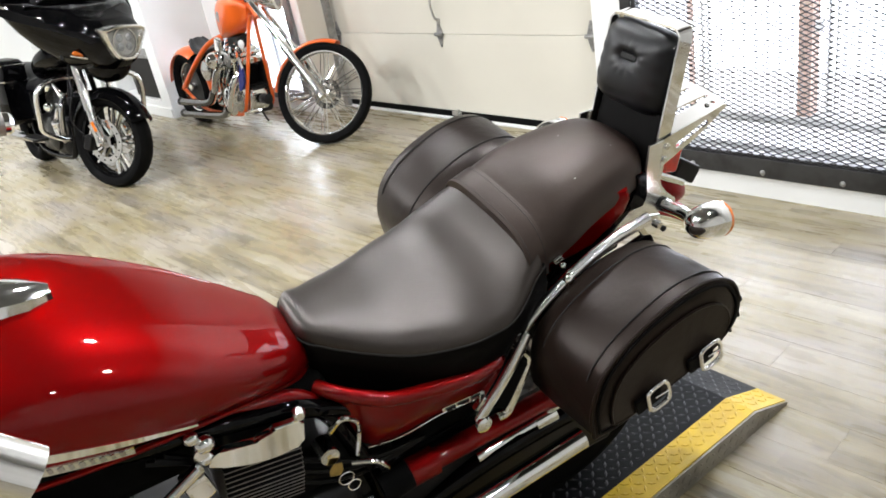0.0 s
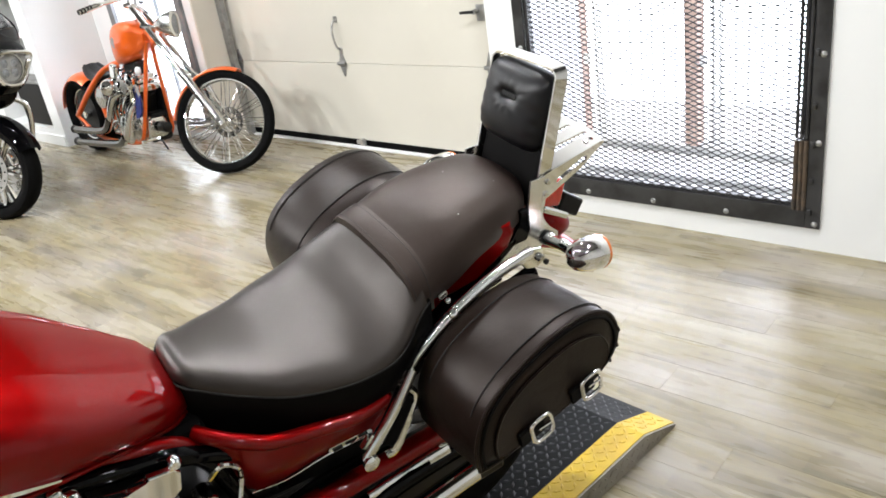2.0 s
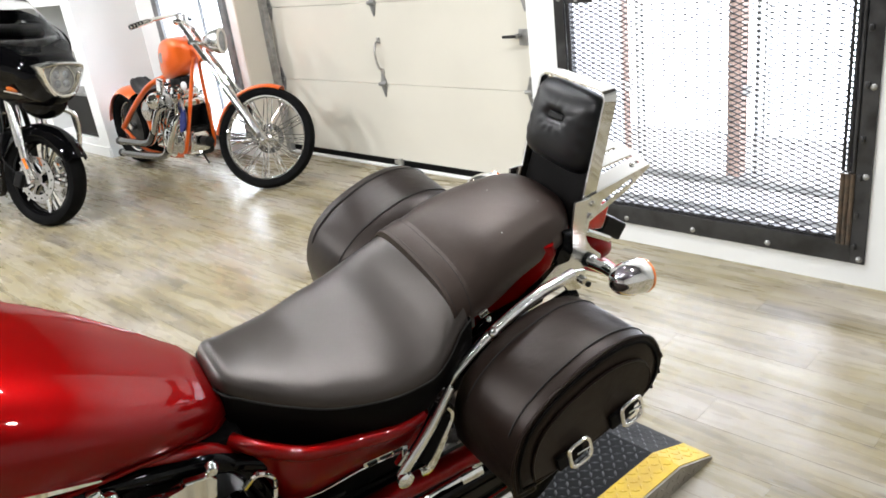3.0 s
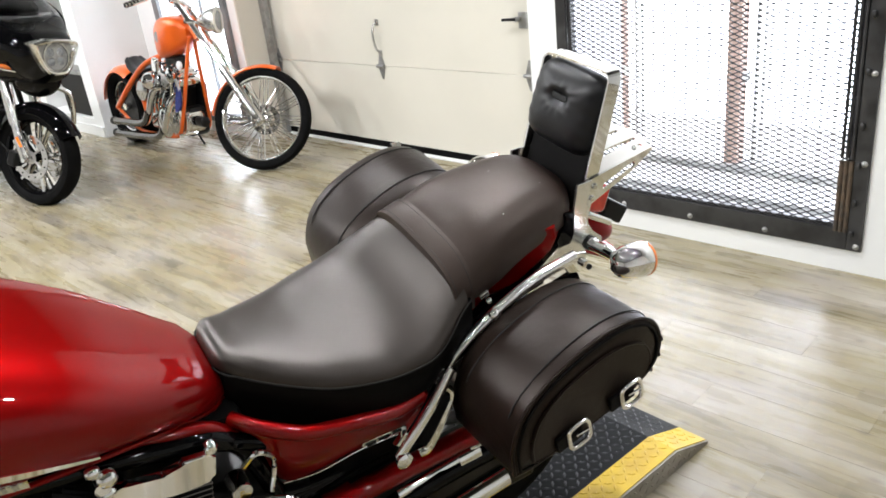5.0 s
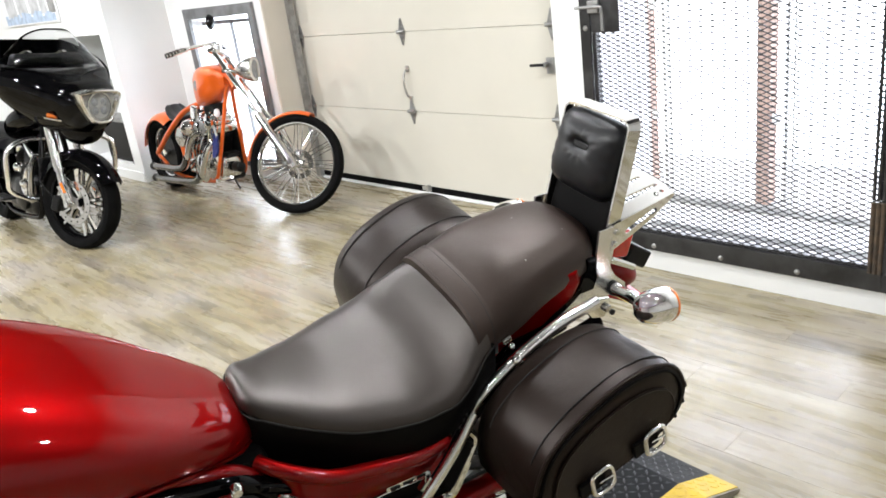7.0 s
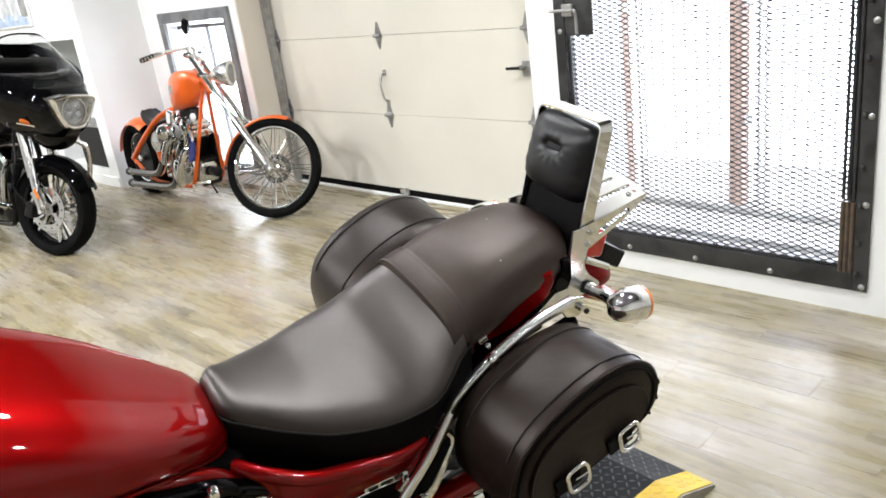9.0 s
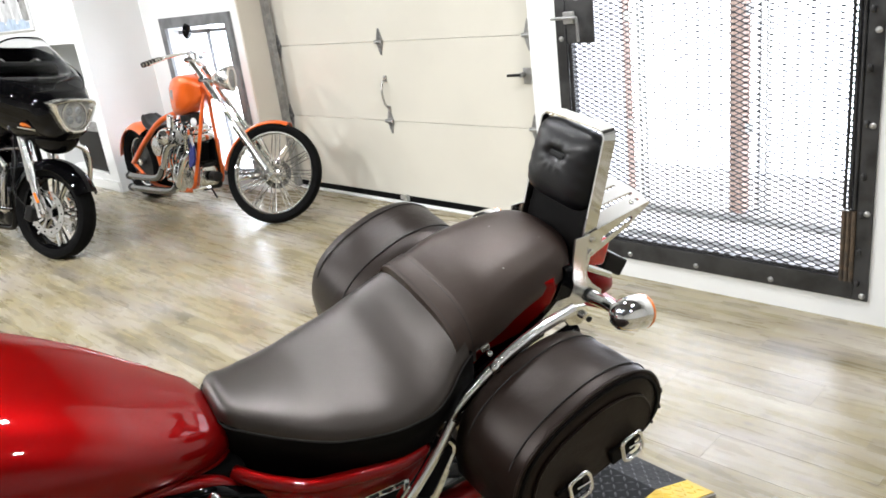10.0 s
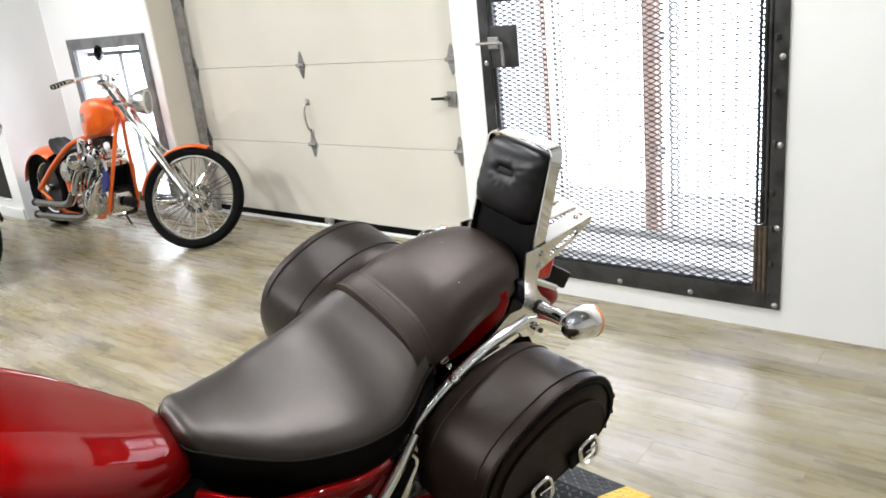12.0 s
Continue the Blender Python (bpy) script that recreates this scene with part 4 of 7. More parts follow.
for i in range(9):
    f = i / 8
    y = -0.815 + 0.100 * f
    w, zl, zc, zw = stations(TANK, y)
    part("badge_bar", one(box, (0.003, 0.0075 - 0.002 * (i % 2), 0.0085), pose(w * 0.965 + 0.005, y, zl - TILT * w * 0.965 + 0.0610 - 0.0190 * f, 8, 0, 0)), DARKCHROME, plate)
cs = bmesh.new()
cons = []
for i in range(13):
    f = i / 12
    y = -1.12 + 0.395 * f
    w, zl, zc, zw = stations(TANK, y)
    hw = 0.052 * math.sqrt(max(0.06, 1 - max(0, (f - 0.55) / 0.45) ** 4))
    cons.append([Vector((hw * c, y, zc + h)) for c, h in ((-1, -0.008), (-0.92, 0.008), (-0.5, 0.014), (0, 0.016), (0.5, 0.014), (0.92, 0.008), (1, -0.008))])
loft(cs, cons)
dash = part("tank_console", cs, CHROME, tank, "chrome console on the tank")
part("filler_cap", one(lathe, [(0.038, 0), (0.038, 0.012), (0.030, 0.018), (0.001, 0.019)], 24, pose(0, -0.86, 1.014)), CHROME, dash)

# side cover under the seat
def panel(bm, top, low, bulge, thick=0.012, n=16, m=8):
    """A curved cover between two edge curves, bulging outwards (to +x or -x)."""
    a, b = spline(top, 5), spline(low, 5)

    def at(c, f):
        k = f * (len(c) - 1)
        i = min(int(k), len(c) - 2)
        return c[i].lerp(c[i + 1], k - i)

    rings = []
    for i in range(n + 1):
        f = i / n
        p, q = at(a, f), at(b, f)
        outer = [p.lerp(q, j / m) + Vector((bulge * math.sin(math.pi * j / m) * math.sin(math.pi * min(1, f * 1.15 + 0.1)) if 1 else 0, 0, 0)) for j in range(m + 1)]
        s = 1 if bulge > 0 else -1
        rings.append(outer + [v - Vector((s * thick, 0, 0)) for v in outer[::-1]])
    loft(bm, rings)


for s in (1, -1):
    top = [(s * 0.100, -0.413, 0.645), (s * 0.130, -0.387, 0.638), (s * 0.150, -0.348, 0.621), (s * 0.163, -0.305, 0.604), (s * 0.172, -0.231, 0.591), (s * 0.175, -0.150, 0.577), (s * 0.174, -0.089, 0.586)]
    low = [(s * 0.098, -0.398, 0.603), (s * 0.104, -0.382, 0.552), (s * 0.126, -0.356, 0.485), (s * 0.144, -0.297, 0.492), (s * 0.153, -0.219, 0.508), (s * 0.158, -0.121, 0.510), (s * 0.166, -0.087, 0.545)]
    pnl = part("side_cover", one(panel, top, low, s * 0.012), RED, mc, "candy red side cover")
    part("cover_trim", one(tube, [(p[0] + s * 0.004, p[1], p[2] - 0.002) for p in low[2:]], 0.0020, 8, 4), CHROME, pnl, "thin chrome lower trim")
    part("cover_lip", one(tube, [(p[0] - s * 0.0075, p[1], p[2] - 0.010) for p in top], 0.0135, 16, 5), RED, pnl)
    if s > 0:
        em = part("cover_badge", one(box, (0.004, 0.085, 0.011), pose(0.1680, -0.1759, 0.5228, 1, 0, -3), 0.002), CHROME, pnl, "small chrome badge bar")
        for k in range(3):
            part("badge_bar", one(box, (0.003, 0.018, 0.006), pose(0.1705, -0.2019 + 0.026 * k, 0.5223 + 0.00042 * k, 1, 0, -3)), BLACKPLAST, em)

for s in (1, -1):
    part("frame_spar", one(tube, [(s * 0.100, -0.56, 0.672), (s * 0.105, -0.506, 0.661), (s * 0.105, -0.474, 0.655), (s * 0.105, -0.442, 0.637), (s * 0.105, -0.418, 0.608), (s * 0.105, -0.397, 0.565), (s * 0.105, -0.370, 0.503)], 0.013, 12), RED, mc, "candy red frame spar over the engine")

# frame, engine and running gear
fr = bmesh.new()
for s in (1, -1):
    tube(fr, [(s * 0.05, -0.98, 0.80), (s * 0.10, -0.78, 0.70), (s * 0.115, -0.55, 0.655), (s * 0.115, -0.43, 0.615), (s * 0.112, -0.38, 0.50), (s * 0.11, -0.34, 0.30), (s * 0.10, -0.36, 0.18)], 0.017, 10)
    tube(fr, [(s * 0.115, -0.45, 0.62), (s * 0.13, -0.25, 0.55), (s * 0.13, 0.0, 0.60), (s * 0.125, 0.30, 0.66)], 0.015, 10)
    tube(fr, [(s * 0.05, -1.02, 0.74), (s * 0.09, -0.98, 0.40), (s * 0.10, -0.90, 0.16), (s * 0.10, -0.36, 0.16)], 0.018, 10)
    tube(fr, [(s * 0.10, -0.36, 0.20), (s * 0.13, -0.1, 0.30), (s * 0.13, 0.25, 0.31)], 0.024, 10)
part("frame", fr, BLACKGLOSS, mc, "gloss black tubular frame")
en = bmesh.new()
box(en, (0.30, 0.48, 0.26), pose(0, -0.62, 0.30), 0.05, 3)
box(en, (0.22, 0.26, 0.18), pose(0, -0.42, 0.40), 0.04, 3)
lathe(en, [(0.105, 0), (0.105, 0.03), (0.085, 0.05), (0.02, 0.058)], 28, pose(0.15, -0.66, 0.30, 0, 90, 0))
lathe(en, [(0.075, 0), (0.075, 0.035), (0.06, 0.05), (0.01, 0.055)], 28, pose(0.15, -0.45, 0.33, 0, 90, 0))
eng = part("engine", en, BLACKSATIN, mc, "black air-cooled engine block")


STEPPED = [(-0.074, 0.105), (-0.055, 0.090), (-0.019, 0.076), (0.022, 0.065), (0.068, 0.060), (0.080, 0.072), (0.086, 0.105), (0.078, 0.116), (0.038, 0.122), (0.035, 0.112), (0.010, 0.116), (0.008, 0.106), (-0.042, 0.125), (-0.052, 0.122), (-0.068, 0.122)]


def cylinder_fins(tilt, y, z):
    m = pose(0.0, y, z, tilt, 0, 0)
    lay = pose(0.0, y, z, tilt + 9, 0, 0)
    cy = part("cylinder", one(box, (0.23, 0.105, 0.16), m, 0.02), BLACKSATIN, eng, "black finned cylinder")
    for i in range(12):
        w = 0.30 - 0.003 * abs(i - 6)
        part("fin", one(box, (w, 0.130, 0.0035), m @ pose(0, 0, -0.047 + 0.0092 * i), 0.0012, 1), BLACKSATIN, cy)
        part("fin_edge", one(box, (w + 0.002, 0.131, 0.0014), m @ pose(0, 0, -0.047 + 0.0092 * i)), CASTALU, cy, "bare machined fin edge")
    part("cylinder_head", one(box, (0.25, 0.125, 0.07), m @ pose(0, 0, 0.110), 0.02, 3), BLACKSATIN, eng, "black cylinder head")
    for s in (1, -1):
        part("cylinder_cover", one(prism, STEPPED, 0.016, lay @ pose(s * 0.150, 0, 0, 90, 0, 90), 0.003), CHROME, eng, "stepped chrome cylinder cover")
        part("cover_bolt", one(lathe, [(0.011, 0), (0.011, 0.010), (0.007, 0.015), (0.001, 0.016)], 14, lay @ pose(s * 0.152, 0.081, 0.130, 0, s * 90, 0)), CHROME, eng)
        for ky, kz, kr in ((-0.067, 0.146, 0.015), (-0.082, 0.166, 0.011), (-0.072, 0.118, 0.012)):
            part("head_knuckle", one(ball, (kr, kr * 1.15, kr), lay @ pose(s * 0.148, ky, kz), 14, 10), CHROME, eng)
        part("head_stub", one(rod, lay @ Vector((s * 0.125, -0.078, 0.138)), lay @ Vector((s * 0.158, -0.076, 0.136)), 0.012, 14), CHROME, eng)


cylinder_fins(-9, -0.545, 0.525)
cylinder_fins(38, -0.83, 0.50)
part("cable_loop", one(tube, [(0.15, -0.42, 0.58), (0.165, -0.40, 0.61), (0.16, -0.375, 0.585), (0.14, -0.37, 0.54), (0.15, -0.385, 0.50)], 0.005, 8), CHROME, eng)
part("cable_loop", one(tube, [(0.16, -0.40, 0.50), (0.175, -0.36, 0.49), (0.17, -0.34, 0.455), (0.15, -0.345, 0.43)], 0.0045, 8), CHROME, eng)
part("choke_housing", one(box, (0.04, 0.040, 0.050), pose(0.148, -0.643, 0.600, 10, 0, 8), 0.007), CHROME, eng)
part("throttle_link", one(box, (0.04, 0.035, 0.05), pose(0.17, -0.685, 0.56, 14, 0, 0), 0.006), CHROME, eng)
part("link_rod", one(rod, (0.16, -0.70, 0.60), (0.165, -0.63, 0.645), 0.009), CHROME, eng)
lock = part("ignition_lock", one(lathe, [(0.019, -0.03), (0.019, 0.004), (0.017, 0.010), (0.012, 0.010), (0.001, 0.008)], 20, pose(0.140, -0.431, 0.524, 0, 90, 0)), CHROME, eng, "chrome ignition lock with a brass key")
BRASS = shader("brass", (0.50, 0.36, 0.12), 0.3, 0.9, var=0.2, scale=60)
part("key", one(prism, [(-0.010, -0.016), (0.010, -0.016), (0.013, -0.004), (0.008, 0.010), (-0.008, 0.010), (-0.013, -0.004)], 0.003, pose(0.158, -0.427, 0.502, 90, 0, 90) @ pose(0, 0, 0, 0, 0, -20), 0.0008), BRASS, lock, "brass key")
for ky, kz, kr in ((-0.415, 0.468, 0.014), (-0.404, 0.444, 0.012)):
    part("key_ring", one(tube, [(0.158, ky + kr * math.cos(2 * math.pi * k / 12), kz + kr * math.sin(2 * math.pi * k / 12)) for k in range(13)], 0.0018, 6, 2), CHROME, lock)
for i in range(3):
    o = 0.014 * i
    part("hose", one(tube, [(0.10, -0.70 + o, 0.64), (0.120 + 0.008 * (i % 2), -0.60 + o, 0.60 - o), (0.125, -0.47, 0.52 - 2 * o), (0.122, -0.36, 0.45 - o), (0.11, -0.24, 0.42)], 0.0055, 6), BLACKPLAST, eng, "black rubber hose")
part("battery_box", one(box, (0.19, 0.36, 0.20), pose(0, -0.17, 0.47), 0.03), BLACKSATIN, mc, "black battery box between the side covers")
part("gearbox", one(box, (0.20, 0.24, 0.10), pose(0, -0.16, 0.34), 0.03), BLACKSATIN, mc)
part("belt_guard", one(box, (0.03, 0.58, 0.24), pose(0.105, -0.07, 0.26), 0.01), BLACKSATIN, mc, "black belt guard")
part("air_box", one(box, (0.15, 0.46, 0.16), pose(0, -0.80, 0.63), 0.03), RUBBER, mc, "black air box under the tank")
# added dark block: stops lit floor showing between tank and seat
part("gap_plug", one(box, (0.20, 0.11, 0.075), pose(0, -0.445, 0.612), 0.02), RUBBER, mc)
part("intake_cover", one(box, (0.13, 0.16, 0.10), pose(0, -0.52, 0.60), 0.03), RUBBER, mc)

sw = bmesh.new()
tube(sw, [(0.135, -0.30, 0.374), (0.137, -0.2, 0.381), (0.138, -0.05, 0.384), (0.14, 0.06, 0.380), (0.14, 0.28, 0.31)], 0.022, 14)
tube(sw, [(-0.135, -0.30, 0.352), (-0.138, -0.05, 0.382), (-0.14, 0.12, 0.392), (-0.14, 0.28, 0.31)], 0.017, 12)
swing = part("swingarm", sw, RED, mc, "red painted swingarm tube")
cl = bmesh.new()
rod(cl, (0.135, -0.290, 0.375), (0.137, -0.235, 0.379), 0.029, 18)
part("pivot_collar", cl, RED, swing)
part("pivot_boot", one(rod, (0.133, -0.350, 0.368), (0.135, -0.290, 0.375), 0.033, 18, 0.028), RUBBER, swing)
sh = bmesh.new()
rod(sh, (0.125, -0.14, 0.31), (0.128, 0.0, 0.325), 0.016, 14)
rod(sh, (0.128, 0.0, 0.325), (0.13, 0.05, 0.33), 0.022, 14)
ball(sh, 0.016, pose(0.14, 0.045, 0.365))
part("shock_absorber", sh, CHROME, mc)
ex = bmesh.new()
tube(ex, [(0.165, -0.60, 0.195), (0.168, -0.35, 0.215), (0.168, -0.12, 0.237), (0.168, 0.095, 0.258)], 0.024, 18)
part("chrome_pipe", ex, CHROME, mc, "straight chrome pipe")
ex = bmesh.new()
for dz in (0.0, 0.09):
    tube(ex, [(-0.16, -0.70, 0.28 + dz), (-0.20, -0.4, 0.24 + dz), (-0.21, 0.0, 0.22 + dz), (-0.215, 0.42, 0.23 + dz)], [0.028, 0.030, 0.040, 0.045], 16)
part("exhaust", ex, CHROME, mc, "two stacked chrome silencers")

# rear passenger peg, folded up
pg = part("peg_bracket", one(prism, [(-0.012, -0.03), (0.02, -0.036), (0.036, -0.012), (0.030, 0.10), (0.018, 0.135), (0.004, 0.13), (0.008, 0.04)], 0.012, pose(0.176, -0.135, 0.520, 90, 0, 90) @ pose(0, 0, 0, 0, 0, -32), 0.003), CHROME, mc, "chrome footpeg bracket")
tk = bmesh.new()
tube(tk, [(0.200, -0.165, 0.492), (0.203, -0.13, 0.535), (0.200, -0.085, 0.585), (0.195, -0.045, 0.635)], 0.0098, 10, 6)
tube(tk, [(0.205, -0.125, 0.482), (0.208, -0.105, 0.490), (0.205, -0.07, 0.545), (0.200, -0.05, 0.580), (0.197, -0.058, 0.60)], 0.0075, 8, 6)
part("peg_rail", tk, CHROME, pg)
part("peg_rubber", one(box, (0.022, 0.034, 0.105), pose(0.196, -0.088, 0.540, -38, 0, 0), 0.006), RUBBER, pg, "black rubber peg pad")
lathe_b = one(lathe, [(0.016, 0), (0.016, 0.008), (0.009, 0.013), (0.001, 0.014)], 16, pose(0.205, -0.160, 0.488, 0, 90, 0))
part("peg_bolt", lathe_b, CHROME, pg)
part("strut_bolt", one(ball, 0.011, pose(0.172, 0.065, 0.690)), CHROME, mc)
part("strut_clamp", one(box, (0.02, 0.03, 0.018), pose(0.172, 0.075, 0.668, 20, 0, 0), 0.004), CHROME, mc)
part("shock_bolt", one(ball, 0.012, pose(0.168, 0.005, 0.50)), CHROME, mc)

# fender, struts, rear wheel
def mudguard(bm, c, r, half, a0, a1, edge=0.03, n=22, m=12, thick=0.004):
    """A curved mudguard about the axle c=(y, z), between angles (degrees from +y, counter-clockwise seen from +x)."""
    rings = []
    for i in range(n + 1):
        a = radians(a0 + (a1 - a0) * i / n)
        ring = []
        for j in range(m + 1):
            u = -1 + 2 * j / m
            rr = r - edge * abs(u) ** 3.5
            ring.append(Vector((half * (u if abs(u) < 1 else u), c[0] + rr * math.cos(a), c[1] + rr * math.sin(a))))
        inner = [Vector((v.x * 0.97, c[0] + (v.y - c[0]) * (1 - thick / r), c[1] + (v.z - c[1]) * (1 - thick / r))) for v in ring[::-1]]
        rings.append(ring + inner)
    loft(bm, rings)


RW = (0.105, 0.287)
GUARD = (0.215, 0.295)
part("rear_fender", one(mudguard, GUARD, 0.435, 0.090, 76, 150, 0.060), RED, mc, "candy red rear fender")
part("fender_tail", one(mudguard, GUARD, 0.428, 0.066, 38, 78, 0.03), RED, mc, "narrow red fender tail")


def road_wheel(parent, m, r, width, rim_r, spokes="cast", rim_mat=None, tyre_mat=None):
    """Tyre, rim, hub and spokes about local z."""
    rim_mat = rim_mat or CHROME
    w = width / 2
    ty = bmesh.new()
    prof = [(rim_r - 0.004, -w * 0.62), (rim_r + 0.006, -w * 0.80), (rim_r + (r - rim_r) * 0.5, -w), (r - (r - rim_r) * 0.24, -w * 0.92), (r - 0.006, -w * 0.6), (r, -w * 0.2), (r, w * 0.2), (r - 0.006, w * 0.6), (r - (r - rim_r) * 0.24, w * 0.92), (rim_r + (r - rim_r) * 0.5, w), (rim_r + 0.006, w * 0.80), (rim_r - 0.004, w * 0.62)]
    lathe(ty, prof, 56, m, closed_prof=True)
    wh = part("wheel", one(lathe, [(rim_r, -w * 0.66), (rim_r + 0.004, -w * 0.60), (rim_r - 0.012, -w * 0.52), (rim_r - 0.022, -w * 0.2), (rim_r - 0.022, w * 0.2), (rim_r - 0.012, w * 0.52), (rim_r + 0.004, w * 0.60), (rim_r, w * 0.66), (rim_r - 0.010, w * 0.3), (rim_r - 0.010, -w * 0.3)], 56, m, closed_prof=True), rim_mat, parent)
    part("tyre", ty, tyre_mat or RUBBER, wh, "black rubber tyre")
    hb = bmesh.new()
    lathe(hb, [(0.004, -w * 0.85), (0.030, -w * 0.85), (0.036, -w * 0.5), (0.026, -w * 0.3), (0.026, w * 0.3), (0.036, w * 0.5), (0.030, w * 0.85), (0.004, w * 0.85)], 24, m)
    part("hub", hb, rim_mat, wh)
    return wh


rwheel = road_wheel(mc, pose(0, RW[0], RW[1], 0, 90, 0), 0.316, 0.15, 0.20)
bm = bmesh.new()
for k in range(7):
    a = 2 * math.pi * k / 7
    rod(bm, (0, RW[0] + 0.03 * math.cos(a), RW[1] + 0.03 * math.sin(a)), (0, RW[0] + 0.19 * math.cos(a), RW[1] + 0.19 * math.sin(a)), 0.016, 8)
part("spokes_casting", bm, CASTALU, rwheel)

for s in (1, -1):
    sb = bmesh.new()
    arc = spline([(s * 0.150, -0.075, 0.530), (s * 0.160, -0.03, 0.614), (s * 0.165, 0.03, 0.666), (s * 0.166, 0.10, 0.703), (s * 0.165, 0.18, 0.728), (s * 0.160, 0.262, 0.735)], 6)
    rings = []
    for i, c in enumerate(arc):
        t = (arc[min(i + 1, len(arc) - 1)] - arc[max(i - 1, 0)]).normalized()
        nrm = Vector((1, 0, 0)).cross(t).normalized()
        h = 0.0075 + 0.006 * (i / (len(arc) - 1)) ** 2
        rings.append([c + Vector((s * 0.011 * math.cos(q), 0, 0)) + nrm * (h * math.sin(q)) for q in [2 * math.pi * k / 16 for k in range(16)]])
    loft(sb, rings)
    part("fender_strut", sb, SATINCHROME, mc, "rounded chrome fender strut", 60)
    cl = part("strut_bracket", one(prism, [(0.235, 0.722), (0.262, 0.742), (0.292, 0.735), (0.298, 0.705), (0.280, 0.694), (0.250, 0.702)], 0.007, pose(s * 0.158, 0, 0, 90, 0, 90), 0.002), CHROME, mc, "chrome strut end bracket")
    part("bracket_bolt", one(lathe, [(0.0085, 0), (0.0085, 0.006), (0.006, 0.009), (0.001, 0.010)], 12, pose(s * 0.161, 0.284, 0.716, 0, s * 90, 0)), POLISH, cl)
    part("bracket_bolt", one(lathe, [(0.006, 0), (0.006, 0.005), (0.001, 0.007)], 12, pose(s * 0.161, 0.300, 0.700, 0, s * 90, 0)), BLACKSATIN, cl)
    part("fender_rail", one(prism, [(-0.02, 0.58), (0.03, 0.64), (0.114, 0.690), (0.162, 0.702), (0.219, 0.722), (0.262, 0.742), (0.280, 0.775), (0.276, 0.80), (0.302, 0.80), (0.305, 0.75), (0.285, 0.70), (0.15, 0.64), (0.02, 0.56)], 0.010, pose(s * 0.108, 0, 0, 90, 0, 90), 0.003), BLACKGLOSS, mc, "black fender rail beside the seat")
    part("tail_cover", one(prism, [(0.05, 0.69), (0.114, 0.686), (0.162, 0.698), (0.212, 0.716), (0.242, 0.734), (0.258, 0.762), (0.250, 0.792), (0.21, 0.79), (0.16, 0.78), (0.10, 0.77), (0.05, 0.755)], 0.026, pose(s * 0.106, 0, 0, 90, 0, 90), 0.008), RED, mc, "candy red tail cover below the pillion seat")
    in_ = bmesh.new()
    tube(in_, [(s * 0.135, -0.02, 0.62), (s * 0.14, 0.09, 0.675), (s * 0.138, 0.20, 0.695)], 0.010, 8)
    part("strut_backing", in_, BLACKGLOSS, mc)

# sissy bar: a flat band over two side plates
bb = bmesh.new()
path = []
for i in range(8):
    f = i / 7
    path.append((0.099 - 0.006 * f, 0.318 + 0.080 * f, 0.70 + 0.330 * f))
for i in range(1, 6):
    a = math.pi / 2 * i / 6
    path.append((0.093 - 0.016 * (1 - math.cos(a)), 0.398 + 0.005 * i / 6, 1.030 + 0.018 * math.sin(a)))
path.append((0.066, 0.404, 1.049))
full = path + [(-p[0], p[1], p[2]) for p in path[::-1]]
rings = []
for i, p in enumerate(full):
    p = Vector(p)
    t = (Vector(full[min(i + 1, len(full) - 1)]) - Vector(full[max(i - 1, 0)])).normalized()
    lev = max(0.0, min(1.0, (p.z - 1.02) / 0.025))
    dirb = Vector((0, 0.948, -0.317)).lerp(Vector((0, 0.998, 0.04)), lev).normalized()
    nrm = t.cross(dirb).normalized()
    wdt = 0.0155
    rings.append([p + dirb * a + nrm * b for a, b in ((-wdt, -0.002), (wdt, -0.002), (wdt, 0.002), (-wdt, 0.002))])
loft(bb, rings)
sis = part("sissy_bar", bb, CHROME, mc, "chrome passenger sissy bar", 25)
for s in (1, -1):
    foot = [(0.205, 0.697), (0.252, 0.724), (0.292, 0.752), (0.304, 0.790), (0.312, 0.850), (0.348, 0.850), (0.340, 0.806), (0.337, 0.775), (0.341, 0.757), (0.352, 0.739), (0.378, 0.717), (0.377, 0.706), (0.320, 0.702), (0.25, 0.694)]
    ft = one(prism, foot, 0.005, pose(s * 0.1035, 0, 0, 90, 0, 90), 0.0012)
    for v in ft.verts:
        v.co.x += s * max(0.0, 0.80 - v.co.z) * 0.10
    part("foot_plate", ft, SATINCHROME, sis, "chrome mounting plate flared at the foot")
pad = bmesh.new()
PH, PWD, PD = 0.082, 0.096, 0.046
gn = 56
front, back = [], []
